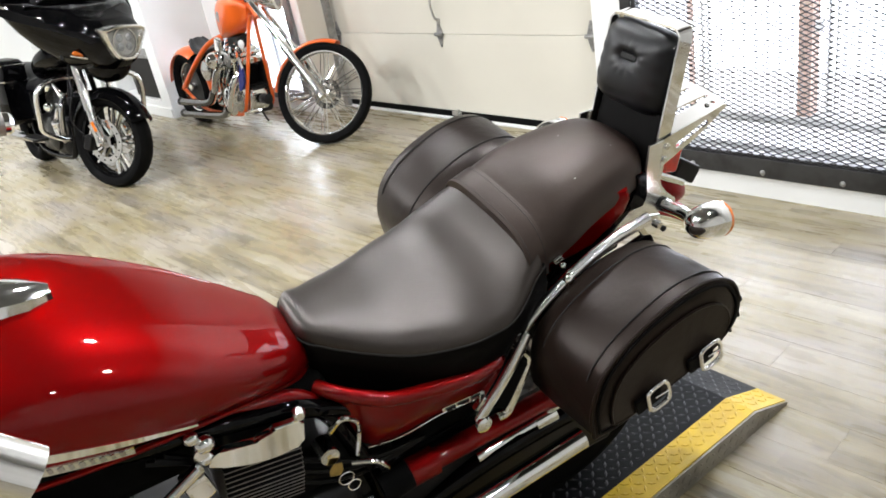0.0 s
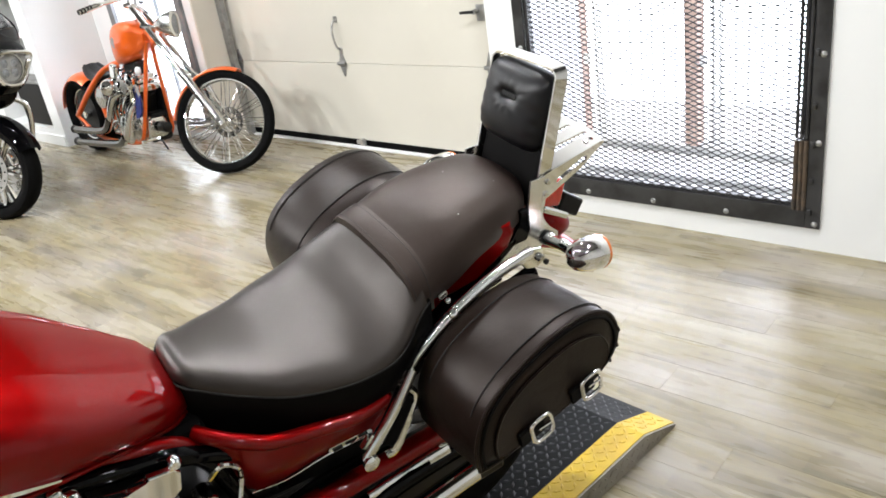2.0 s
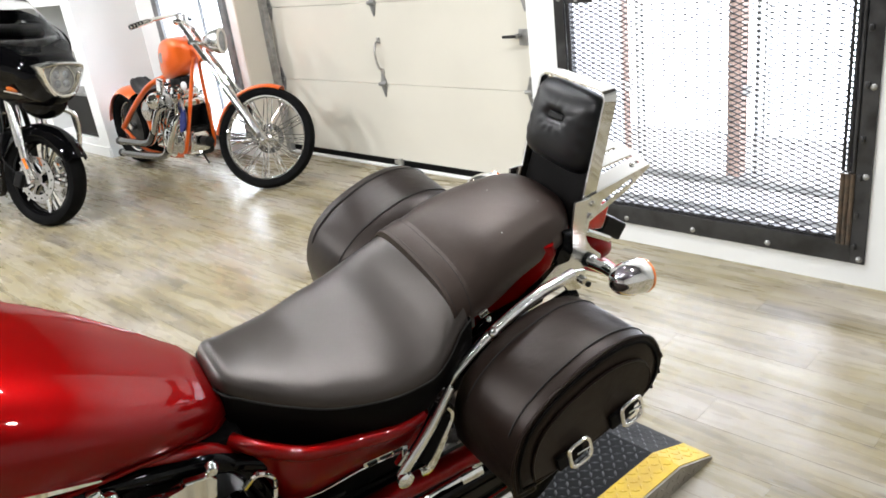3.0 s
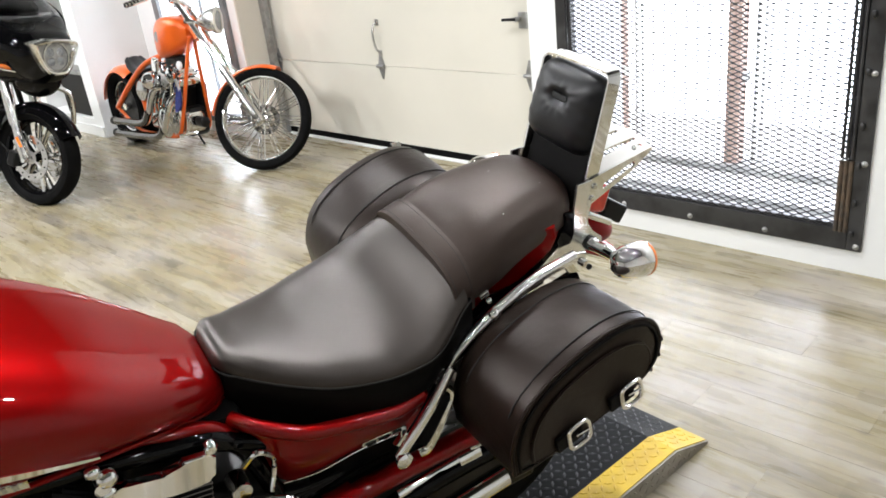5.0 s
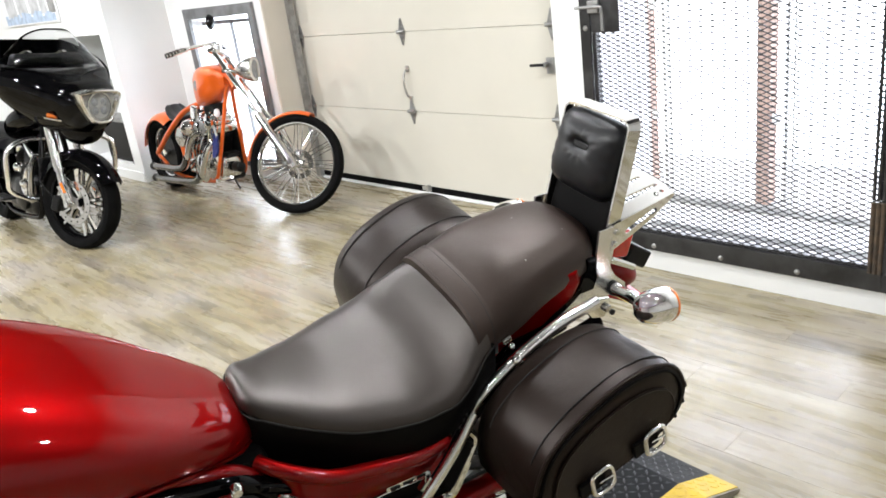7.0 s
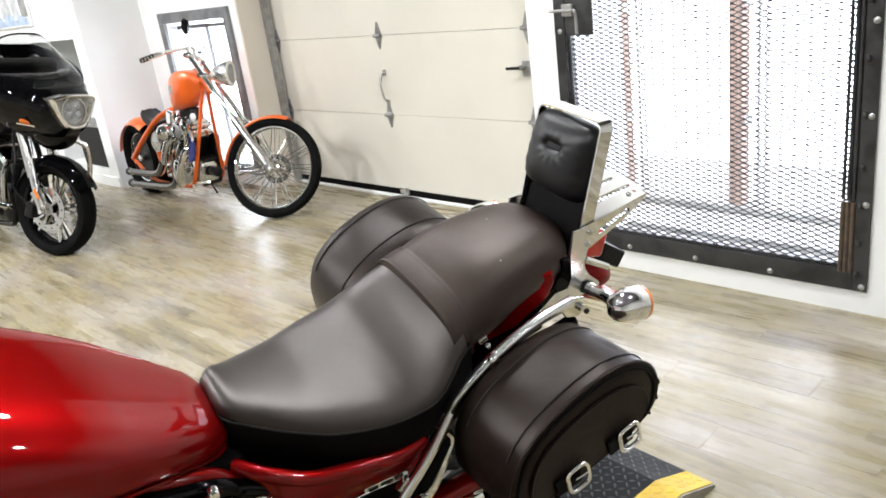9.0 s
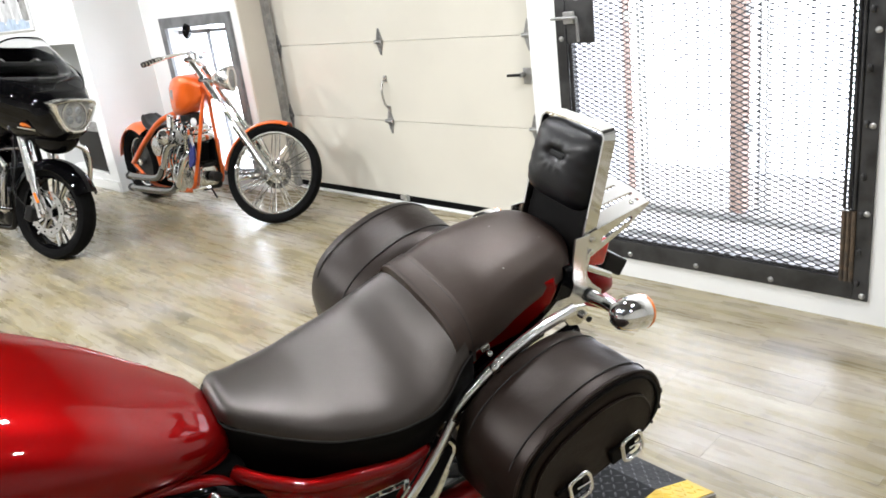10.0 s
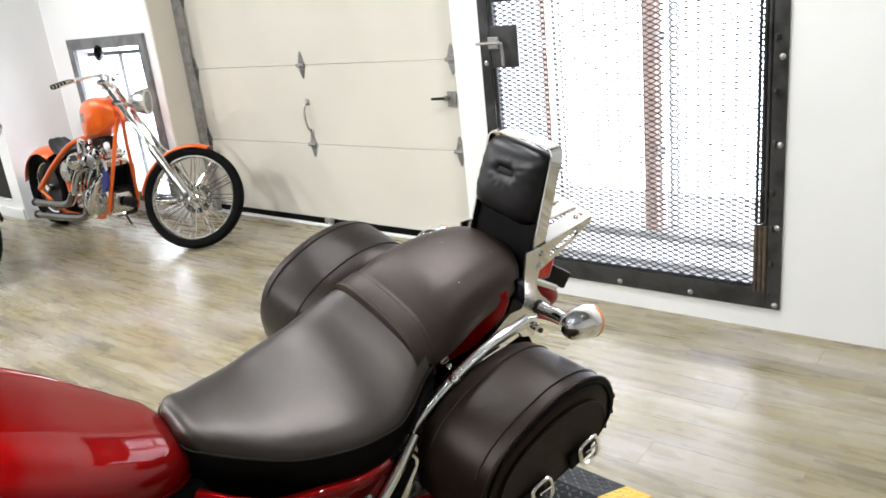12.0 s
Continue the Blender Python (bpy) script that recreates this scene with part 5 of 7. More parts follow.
for j in range(gn + 1):
    row, rowb = [], []
    for i in range(gn + 1):
        u, v = (math.sin(math.pi / 2 * (-1 + 2 * k / gn)) for k in (i, j))
        m_ = max(abs(u), abs(v))
        q = (abs(u) ** 4.6 + abs(v) ** 4.6) ** (1 / 4.6)
        k_ = m_ / q if q > 1e-6 else 1.0
        u, v = u * k_, v * k_
        puff = PD * math.sqrt(max(0.0, 1 - m_ ** 3.0))
        dv = v - 0.20
        rr, ang = math.hypot(u, dv * 1.3), math.atan2(dv, u)
        puff -= 0.015 * math.exp(-(u / 0.26) ** 4 - (dv / 0.13) ** 2)
        puff += 0.0013 * math.sin(ang * 11 + 1.3 * math.sin(ang * 3)) * math.exp(-((rr - 0.38) / 0.15) ** 2) * abs(math.sin(ang)) ** 0.5
        puff += 0.0016 * math.sin(v * 19 + u * 4) * math.exp(-((abs(u) - 0.84) / 0.12) ** 2) * (1 - m_ ** 6)
        wv = PWD * (1.0 + 0.02 * v)
        row.append(pad.verts.new((u * wv, -puff, v * PH)))
        rowb.append(pad.verts.new((u * wv * 0.97, 0.008, v * PH * 0.97)))
    front.append(row)
    back.append(rowb)
for j in range(gn):
    for i in range(gn):
        pad.faces.new((front[j][i], front[j][i + 1], front[j + 1][i + 1], front[j + 1][i]))
        pad.faces.new((back[j][i], back[j + 1][i], back[j + 1][i + 1], back[j][i + 1]))
for i in range(gn):
    pad.faces.new((front[0][i], back[0][i], back[0][i + 1], front[0][i + 1]))
    pad.faces.new((front[-1][i], front[-1][i + 1], back[-1][i + 1], back[-1][i]))
    pad.faces.new((front[i][0], front[i + 1][0], back[i + 1][0], back[i][0]))
    pad.faces.new((front[i][-1], back[i][-1], back[i + 1][-1], front[i + 1][-1]))
PADM = pose(-0.006, 0.383, 0.959, -17, 3, 0)
bmesh.ops.transform(pad, matrix=PADM, verts=pad.verts)
pd = part("backrest_pad", pad, VINYL, mc, "tufted black vinyl backrest pad", 70)
part("pad_badge", one(box, (0.042, 0.006, 0.012), PADM @ pose(0, -0.036, 0.0165), 0.002), BLACKSATIN, pd, "small dark badge bar sunk in the tuft")
part("pad_board", one(box, (0.150, 0.012, 0.130), PADM @ pose(0, 0.014, 0), 0.005), BLACKPLAST, pd)
lo = bmesh.new()
box(lo, (0.180, 0.024, 0.125), pose(0, 0.352, 0.832, -18, 0, 0), 0.010, 3)
part("lower_pad", lo, BORDER, mc, "plain black lower back panel")

# luggage rack: a slotted plate with two slotted side wings
def pierced(outline, holes, t, m):
    """A flat plate of thickness t with openings cut through."""
    bm = bmesh.new()
    for loop in (outline, *holes):
        vs = [bm.verts.new((u, v, 0)) for u, v in loop]
        for a, b in zip(vs, vs[1:] + vs[:1]):
            bm.edges.new((a, b))
    bmesh.ops.triangle_fill(bm, use_beauty=True, use_dissolve=False, edges=bm.edges[:])
    ext = bmesh.ops.extrude_face_region(bm, geom=bm.faces[:])
    bmesh.ops.translate(bm, vec=(0, 0, t), verts=[g for g in ext["geom"] if isinstance(g, bmesh.types.BMVert)])
    bmesh.ops.transform(bm, matrix=m, verts=bm.verts)
    return bm


def capsule(a, b, ra, rb, n=6):
    """The outline of a rounded slot from a to b with end radii ra and rb."""
    a, b = Vector((*a, 0)), Vector((*b, 0))
    h = math.atan2((b - a).y, (b - a).x)
    pts = [a + Vector((math.cos(h + q), math.sin(h + q), 0)) * ra for q in [math.pi / 2 + math.pi * k / n for k in range(n + 1)]]
    pts += [b + Vector((math.cos(h + q), math.sin(h + q), 0)) * rb for q in [-math.pi / 2 + math.pi * k / n for k in range(n + 1)]]
    return [(p.x, p.y) for p in pts]


RKM = pose(0, 0.352, 0.847, 9, 0, 0)
slots = [capsule((x * 0.9, 0.040), (x, 0.158), 0.0125, 0.0052) for x in (-0.050, 0.0, 0.050)]
screws = [capsule((x, 0.149), (x + 0.004, 0.149), 0.0042, 0.0042) for x in (-0.080, 0.076)]
rack = part("luggage_rack", pierced([(-0.1, 0), (0.1, 0), (0.1, 0.158), (0.060, 0.174), (0.02, 0.182), (-0.02, 0.182), (-0.060, 0.174), (-0.1, 0.158)], slots + screws, 0.004, RKM), CHROME, mc, "slotted chrome luggage rack", 25)
for x in (-0.078, 0.078):
    part("rack_screw", one(lathe, [(0.0055, 0), (0.005, 0.003), (0.001, 0.004)], 10, RKM @ pose(x, 0.135, 0.004)), POLISH, rack)
for s in (1, -1):
    wing = part("side_wing", pierced([(0.344, 0.792), (0.349, 0.850), (0.508, 0.876), (0.512, 0.871), (0.452, 0.834)], [capsule((0.388, 0.826), (0.458, 0.851), 0.0062, 0.0062)], 0.004, pose(s * 0.0985, 0, 0, 90, 0, 90)), CHROME, rack, "slotted chrome side wing", 25)
    for yy, zz in ((0.358, 0.833), (0.353, 0.808)):
        part("rack_bolt", one(lathe, [(0.0065, 0), (0.0055, 0.004), (0.001, 0.005)], 10, pose(s * 0.1025, yy, zz, 0, s * 90, 0)), POLISH, wing)

# tail lamp, plate bracket, turn signals
tl = bmesh.new()
box(tl, (0.080, 0.062, 0.066), pose(0, 0.437, 0.752, -16, 0, 0), 0.012, 3)
part("tail_lamp", tl, REDLENS, mc, "red tail lamp lens")
part("lamp_trim", one(box, (0.090, 0.086, 0.018), pose(0, 0.440, 0.706, -31, 0, 0), 0.007, 3), CHROME, mc, "chrome trim under the tail lamp")
part("fender_tip", one(ball, (0.050, 0.062, 0.036), pose(0, 0.448, 0.672, -31, 0, 0), 24, 16), RED, mc, "rounded candy red fender tip")
part("plate_bracket", one(box, (0.085, 0.070, 0.042), pose(-0.012, 0.497, 0.700, -34, 0, 0), 0.005), BLACKPLAST, mc, "black number plate bracket")
for s in (1, -1):
    sy, sz = (0.0, 0.0) if s > 0 else (-0.030, 0.036)
    SGM = pose(s * 0.220, 0.358 + sy, 0.7205 + sz, -98, 0, -s * 4)
    sig = part("turn_signal", one(lathe, [(0.003, -0.049), (0.015, -0.046), (0.026, -0.036), (0.0325, -0.018), (0.0345, 0.004), (0.0345, 0.022), (0.033, 0.028)], 32, SGM), CHROME, mc, "chrome bullet turn signal", 60)
    part("lens", one(lathe, [(0.0330, 0.026), (0.0345, 0.028), (0.0335, 0.032), (0.027, 0.037), (0.015, 0.040), (0.001, 0.041)], 32, SGM), AMBER, sig, "amber lens")
    stx = bmesh.new()
    tube(stx, [(s * 0.108, 0.347 + sy, 0.714 + sz), (s * 0.140, 0.343 + sy, 0.718 + sz), (s * 0.172, 0.339 + sy, 0.724 + sz), (s * 0.200, 0.334 + sy, 0.726 + sz)], [0.016, 0.0125, 0.0125, 0.011], 16)
    part("stalk", stx, CHROME, sig)
    part("stalk_boot", one(rod, (s * 0.100, 0.348 + sy, 0.712 + sz), (s * 0.122, 0.345 + sy, 0.716 + sz), 0.0155, 16), BLACKPLAST, sig, "black stalk boot")

# handlebar with grips
hb_ = bmesh.new()
tube(hb_, [(0.40, -0.82, 1.02), (0.385, -0.87, 1.06), (0.33, -0.96, 1.11), (0.20, -1.06, 1.12), (0.06, -1.08, 1.06), (-0.06, -1.08, 1.06), (-0.20, -1.06, 1.12), (-0.33, -0.96, 1.11), (-0.38, -0.85, 1.075), (-0.404, -0.75, 1.054)], 0.0125, 12)
hbar = part("handlebar", hb_, CHROME, mc, "swept chrome handlebar")
part("grip", one(tube, [(-0.365, -0.89, 1.085), (-0.395, -0.80, 1.065), (-0.409, -0.715, 1.048)], 0.021, 14), CASTALU, hbar, "brushed metal grip")
part("grip_end", one(lathe, [(0.020, 0), (0.020, 0.012), (0.015, 0.018), (0.001, 0.02)], 16, aim((-0.409, -0.718, 1.048), (-0.417, -0.66, 1.033))), CHROME, hbar)
part("bar_end", one(tube, [(0.365, -0.93, 1.10), (0.395, -0.85, 1.045), (0.412, -0.775, 0.965)], [0.022, 0.030, 0.032], 18), CHROME, hbar, "fat chrome bar end")

# front end, out of view but part of the machine
fe = bmesh.new()
for s in (1, -1):
    rod(fe, (s * 0.11, -1.08, 1.0), (s * 0.11, -1.52, 0.32), 0.024, 14)
part("front_fork", fe, CHROME, mc, "chrome front fork")
road_wheel(mc, pose(0, -1.52, 0.305, 0, 90, 0), 0.335, 0.11, 0.235)
part("front_fender", one(mudguard, (-1.52, 0.305), 0.37, 0.075, 20, 170, 0.04), RED, mc, "candy red front fender")
part("headlamp", one(lathe, [(0.03, -0.09), (0.08, -0.05), (0.095, 0.02), (0.095, 0.04), (0.001, 0.05)], 28, pose(0, -1.2, 0.93, 90, 0, 0)), CHROME, mc)
part("kickstand", one(tube, [(0.12, -0.45, 0.14), (0.21, -0.47, 0.05), (0.27, -0.475, -0.075)], 0.012, 8), BLACKSATIN, mc)


# saddlebags
BAG_OUT = 0.366


def bag_profile(dy, dz):
    pts = [(-0.032, 0.508), (-0.037, 0.565), (-0.018, 0.628), (0.028, 0.674), (0.088, 0.705), (0.150, 0.724), (0.208, 0.727), (0.258, 0.709), (0.286, 0.668), (0.288, 0.622), (0.262, 0.586), (0.190, 0.553), (0.100, 0.527), (0.015, 0.508), (-0.032, 0.508)]
    return [(p.x + dy, p.y + dz) for p in spline([(y, z, 0) for y, z in pts], 4)][:-1]


def bag_body(s, dy, dz):
    bm = bmesh.new()
    prof = bag_profile(dy, dz)
    cy, cz = 0.13 + dy, 0.615 + dz
    crisp = ((0.325, 1.006, 0), (0.355, 0.998, 0), (0.363, 0.985, 0), (BAG_OUT, 0.955, 0), (BAG_OUT + 0.004, 0.80, 0), (BAG_OUT + 0.006, 0.40, 0))
    rings = []
    for x, k, drop in ((0.172, 0.90, -0.012), (0.174, 0.955, -0.012), (0.182, 0.99, -0.011), (0.215, 1.004, -0.008), (0.27, 1.010, -0.004)) + crisp:
        rings.append([Vector((s * x, cy + (y - cy) * k, cz + (z - cz) * k + drop)) for y, z in prof])
    loft(bm, rings)
    return bm


def saddlebag(s, dy, dz, label):
    bag = part("saddlebag", bag_body(s, dy, dz), BAGHIDE, mc, label)
    prof = bag_profile(dy, dz)
    xo, xi = s * BAG_OUT, s * 0.172
    cy, cz = 0.13 + dy, 0.615 + dz
    i0 = next(i for i, q in enumerate(prof) if q[1] > 0.57 + dz)
    arch = [q for q in prof[i0:] if q[1] > 0.60 + dz]
    if s > 0:
        part("outer_piping", one(tube, [(xo - s * 0.003, y, z) for y, z in prof] + [(xo - s * 0.003, prof[0][0], prof[0][1])], 0.0040 if s > 0 else 0.0024, 8, 2), BAGHIDE, bag)
    # stitched seams over the lid
    for x, off in ((xo - s * 0.030, 0.0010), (xi + s * 0.042, -0.0076)):
        part("seam", one(tube, [(x, cy + (y - cy) * 1.008, cz + (z - cz) * 1.008 + off) for y, z in arch], 0.0013, 6, 2), STITCH, bag)
    # flap on the outer face: a smaller arch with a rolled border
    flap = [(cy + (y - cy) * 0.80, cz + (z - cz) * 0.74 - 0.008) for y, z in prof]
    fl = part("lid_flap", one(prism, flap, 0.006, pose(xo + s * 0.006, 0, 0, 90, 0, 90), 0.0025), BAGHIDE, bag, "inset leather flap")
    part("flap_border", one(tube, [(xo + s * 0.0082, y, z) for y, z in flap] + [(xo + s * 0.0082, flap[0][0], flap[0][1])], 0.0022, 6, 1), BAGHIDE, fl)
    if s > 0:
        # the groove inside the lid roll: its shade drawn as a black line
        groove = [(cy + (y - cy) * 0.945, cz + (z - cz) * 0.925) for y, z in prof]
        part("groove_shade", one(tube, [(xo + s * 0.0015, y, z) for y, z in groove + groove[:1]], 0.0030, 8, 2), BORDER, bag, "dark line standing in for the shaded groove")
        for y, z in (prof[int(len(prof) * f)] for f in (0.60, 0.65, 0.70)):
            part("edge_tab", one(box, (0.012, 0.006, 0.014), pose(xo - s * 0.004, y + 0.002, z, 20, 0, 0), 0.002), BAGHIDE, bag)
    # straps and buckles low on the face
    for by, bz in ((0.0895 + dy, 0.5535 + dz), (0.2080 + dy, 0.5840 + dz)):
        fm = pose(xo + s * 0.017, by, bz, 14, 0, 0)
        sp = part("strap", one(box, (0.008, 0.056, 0.034), fm @ pose(-s * 0.004, -0.018, 0.0), 0.003), BORDER, bag, "short black leather strap")
        ring = []
        for k in range(25):
            a = 2 * math.pi * k / 24
            c, q = math.cos(a), math.sin(a)
            ring.append(fm @ Vector((s * 0.003, 0.0225 * math.copysign(abs(c) ** 0.5, c), 0.0260 * math.copysign(abs(q) ** 0.5, q))))
        bu = part("buckle", one(tube, ring, 0.0040, 8, 2), SATINCHROME, sp, "rounded square chrome buckle")
        part("prong", one(rod, fm @ Vector((s * 0.003, -0.004, 0.001)), fm @ Vector((s * 0.005, 0.020, -0.001)), 0.0020, 6), POLISH, bu)
        part("strap_stud", one(ball, 0.0032, fm @ pose(s * 0.003, -0.005, 0.001), 8, 6), POLISH, bu)
    return bag


saddlebag(1, 0.0, 0.0, "black leather saddlebag with two chrome buckles")
saddlebag(-1, -0.036, 0.080, "black leather saddlebag on the far side")

# ---- orange chopper: local x ahead, y to its left, z up ----
ch = thing("orange_chopper", pose(-6.527, 3.128, 0, -3.6, 0, 0.7) @ Matrix.Scale(0.927, 4), "orange hardtail chopper with a long chrome fork and spoked wheels", "motorcycle")


def spoke_wheel(parent, m, r, width, rim_r, count=40, tyre_label="black rubber tyre"):
    wh = road_wheel(parent, m, r, width, rim_r)
    w = width / 2
    base = bmesh.new()
    rod(base, (0, 0, 0), (0, 0, 1), 0.0036, 6)
    sp0 = part("spoke", base, CHROME, wh)
    for k in range(count):
        s = 1 if k % 2 else -1
        a = 2 * math.pi * k / count
        b = a + (0.62 if (k // 2) % 2 else -0.62)
        p = m @ Vector((0.036 * math.cos(a), 0.036 * math.sin(a), s * w * 0.48))
        q = m @ Vector(((rim_r - 0.016) * math.cos(b), (rim_r - 0.016) * math.sin(b), s * w * 0.06))
        o = sp0 if k == 0 else new("spoke", sp0.data)
        o.parent = wh
        o.matrix_local = aim(p, q) @ Matrix.Diagonal((1, 1, (q - p).length, 1))
    for s in (1, -1):
        hb = bmesh.new()
        lathe(hb, [(0.020, s * w * 0.4), (0.046, s * w * 0.44), (0.046, s * w * 0.54), (0.020, s * w * 0.62)], 24, m)
        part("hub_flange", hb, CHROME, wh)
    return wh


CFW = pose(2.01, 0.045, 0.361, 0, 0, 33) @ pose(0, 0, 0, -18, 0, 0) @ pose(0, 0, 0, 90, 0, 0)
cfw = spoke_wheel(ch, CFW, 0.374, 0.092, 0.314, 48)
part("brake_disc", one(lathe, [(0.070, -0.052), (0.112, -0.052), (0.112, -0.057), (0.070, -0.057)], 40, CFW, True), DARKCHROME, cfw)
cal = bmesh.new()
box(cal, (0.05, 0.10, 0.035), CFW @ pose(-0.10, 0.09, -0.062, 0, 0, 45), 0.008)
part("brake_caliper", cal, BLACKSATIN, ch)
CRW = pose(0.05, 0, 0.325, 90, 0, 0)
crw = road_wheel(ch, CRW, 0.325, 0.20, 0.225)
bm = bmesh.new()
lathe(bm, [(0.02, -0.03), (0.20, -0.012), (0.225, -0.02), (0.225, 0.02), (0.20, 0.012), (0.02, 0.03)], 40, CRW)
part("wheel_disc", bm, BLACKSATIN, crw)

# rear mudguard, hugging the tyre
rf = bmesh.new()
rings = []
for i in range(21):
    a = radians(60 + 112 * i / 20)
    rr = 0.362 + 0.012 * (i / 20) ** 2
    ring = []
    for j in range(11):
        u = -1 + 2 * j / 10
        r2 = rr - 0.055 * abs(u) ** 3
        ring.append(Vector((0.07 + r2 * math.cos(a), 0.125 * u, 0.325 + r2 * math.sin(a))))
    rings.append(ring + [Vector((0.05 + (v.x - 0.05) * 0.985, v.y * 0.965, 0.335 + (v.z - 0.335) * 0.985)) for v in ring[::-1]])
loft(rf, rings)
part("rear_fender", rf, ORANGE, ch, "flared orange rear fender")

# frame
fb = bmesh.new()
for s in (1, -1):
    tube(fb, [(0.86, s * 0.045, 0.80), (0.62, s * 0.10, 0.72), (0.36, s * 0.135, 0.55), (0.06, s * 0.145, 0.335)], 0.023, 12)
    tube(fb, [(1.29, s * 0.022, 0.95), (1.245, s * 0.035, 0.84), (1.175, s * 0.085, 0.52), (1.12, s * 0.122, 0.29), (1.07, s * 0.128, 0.20), (0.97, s * 0.13, 0.158), (0.60, s * 0.13, 0.150), (0.34, s * 0.14, 0.18), (0.06, s * 0.145, 0.33)], 0.0155, 10)
tube(fb, [(1.32, 0, 1.02), (1.10, 0, 0.98), (0.86, 0, 0.80)], 0.024, 12)
tube(fb, [(0.86, 0, 0.80), (0.70, 0, 0.50), (0.66, 0, 0.14)], 0.019, 10)
rod(fb, (1.385, 0, 0.93), (1.225, 0, 1.12), 0.034, 18)
part("frame", fb, ORANGE, ch, "orange tubular hardtail frame")

# tank
tb = bmesh.new()
tab = [(0.85, 0.085, 0.785, 0.98), (0.88, 0.108, 0.772, 1.04), (0.93, 0.120, 0.772, 1.080), (1.0, 0.125, 0.785, 1.098), (1.08, 0.120, 0.81, 1.100), (1.16, 0.096, 0.85, 1.085), (1.22, 0.064, 0.89, 1.06), (1.26, 0.035, 0.93, 1.02)]
rings = []
for i in range(25):
    x = 0.85 + 0.41 * i / 24
    w, zl, zc = stations(tab, x)
    ring = []
    for j in range(24):
        a = 2 * math.pi * j / 24
        c, s = math.cos(a), math.sin(a)
        ring.append(Vector((x, w * math.copysign(abs(c) ** 0.45, c), (zl + zc) / 2 + (zc - zl) / 2 * math.copysign(abs(s) ** 0.6, s))))
    rings.append(ring)
loft(tb, rings)
ctank = part("fuel_tank", tb, ORANGE, ch, "high orange teardrop fuel tank", 60)
part("tank_emblem", one(lathe, [(0.045, 0), (0.040, 0.003), (0.001, 0.004)], 20, pose(0.96, -0.120, 0.95, 90, 0, 0)), GREYCARD, ctank, "dark round tank emblem")
part("filler_cap", one(lathe, [(0.032, 0), (0.032, 0.015), (0.001, 0.02)], 20, pose(1.12, 0.04, 1.09)), CHROME, ctank)

# solo saddle
sb = bmesh.new()
rings = []
for i in range(15):
    f = i / 14
    x = 0.24 + 0.44 * f
    w = 0.145 * math.sin(math.pi * min(1, 0.16 + f * 0.62)) ** 0.7 * (1 - 0.45 * f ** 2)
    z = 0.690 + 0.075 * (1 - f) ** 3 + 0.02 * f - 0.03 * math.sin(math.pi * f)
    rings.append([Vector((x, w * u, z - 0.03 * abs(u) ** 2 + (0.012 if 0.55 < abs(u) < 0.95 else 0))) for u in [-1 + 2 * j / 12 for j in range(13)]] + [Vector((x, w * u * 0.94, z - 0.045)) for u in (1, 0, -1)])
loft(sb, rings)
part("saddle", sb, VINYL, ch, "low black leather solo saddle", 60)

# engine: two finned cylinders in a V on polished cases
eb = bmesh.new()
box(eb, (0.30, 0.20, 0.20), pose(0.98, 0, 0.27), 0.05, 3)
box(eb, (0.26, 0.18, 0.18), pose(0.70, 0, 0.26), 0.04, 3)
lathe(eb, [(0.105, 0), (0.105, 0.03), (0.08, 0.05), (0.01, 0.055)], 28, pose(0.98, -0.10, 0.28, 90, 0, 0))
lathe(eb, [(0.075, 0), (0.07, 0.03), (0.01, 0.04)], 24, pose(0.72, -0.09, 0.27, 90, 0, 0))
ceng = part("engine", eb, POLISH, ch, "polished alloy V-twin engine")
for s, nm in ((1, "front"), (-1, "rear")):
    m = pose(0.895 + s * 0.03, 0, 0.36, 0, s * 21, 0)
    cy = bmesh.new()
    finp = [(0.062, 0.0)]
    for i in range(11):
        z = 0.02 + 0.020 * i
        finp += [(0.066, z), (0.104, z), (0.104, z + 0.006), (0.066, z + 0.006)]
    lathe(cy, finp + [(0.066, 0.25)], 22, m)
    part("cylinder", cy, BLACKSATIN, ceng, "black finned cylinder")
    hb = bmesh.new()
    box(hb, (0.20, 0.21, 0.075), m @ pose(0, 0, 0.275), 0.022, 3)
    box(hb, (0.17, 0.19, 0.035), m @ pose(0, 0, 0.335), 0.014, 3)
    box(hb, (0.12, 0.15, 0.035), m @ pose(0, 0, 0.365), 0.014, 3)
    part("rocker_box", hb, CHROME, ceng, "chrome rocker box")
    for bx_, by_ in ((-0.07, -0.08), (0.07, -0.08), (-0.07, 0.08), (0.07, 0.08)):
        part("head_bolt", one(lathe, [(0.010, 0), (0.010, 0.010), (0.001, 0.012)], 8, m @ pose(bx_, by_, 0.352)), BLACKSATIN, ceng)
    pr_ = bmesh.new()
    for dx in (-0.02, 0.02):
        rod(pr_, (0.95 + s * 0.03 + dx, -0.118, 0.33), (0.945 + s * 0.125 + dx, -0.112, 0.63), 0.011, 8)
    part("pushrod_tube", pr_, CHROME, ceng)
ac = bmesh.new()
lathe(ac, [(0.03, 0), (0.060, 0.0), (0.074, 0.02), (0.074, 0.05), (0.060, 0.085), (0.032, 0.115), (0.004, 0.126)], 30, pose(0.80, -0.13, 0.60, 78, 0, 20))
part("air_cleaner", ac, CHROME, ceng, "bullet-shaped chrome air cleaner")
part("air_filter", one(lathe, [(0.05, 0), (0.062, 0.002), (0.062, 0.045), (0.05, 0.047)], 26, pose(0.815, -0.088, 0.597, 78, 0, 20)), BLACKSATIN, ceng)
ca = bmesh.new()
box(ca, (0.10, 0.09, 0.10), pose(0.95, -0.09, 0.60, 0, 12, 0), 0.02)
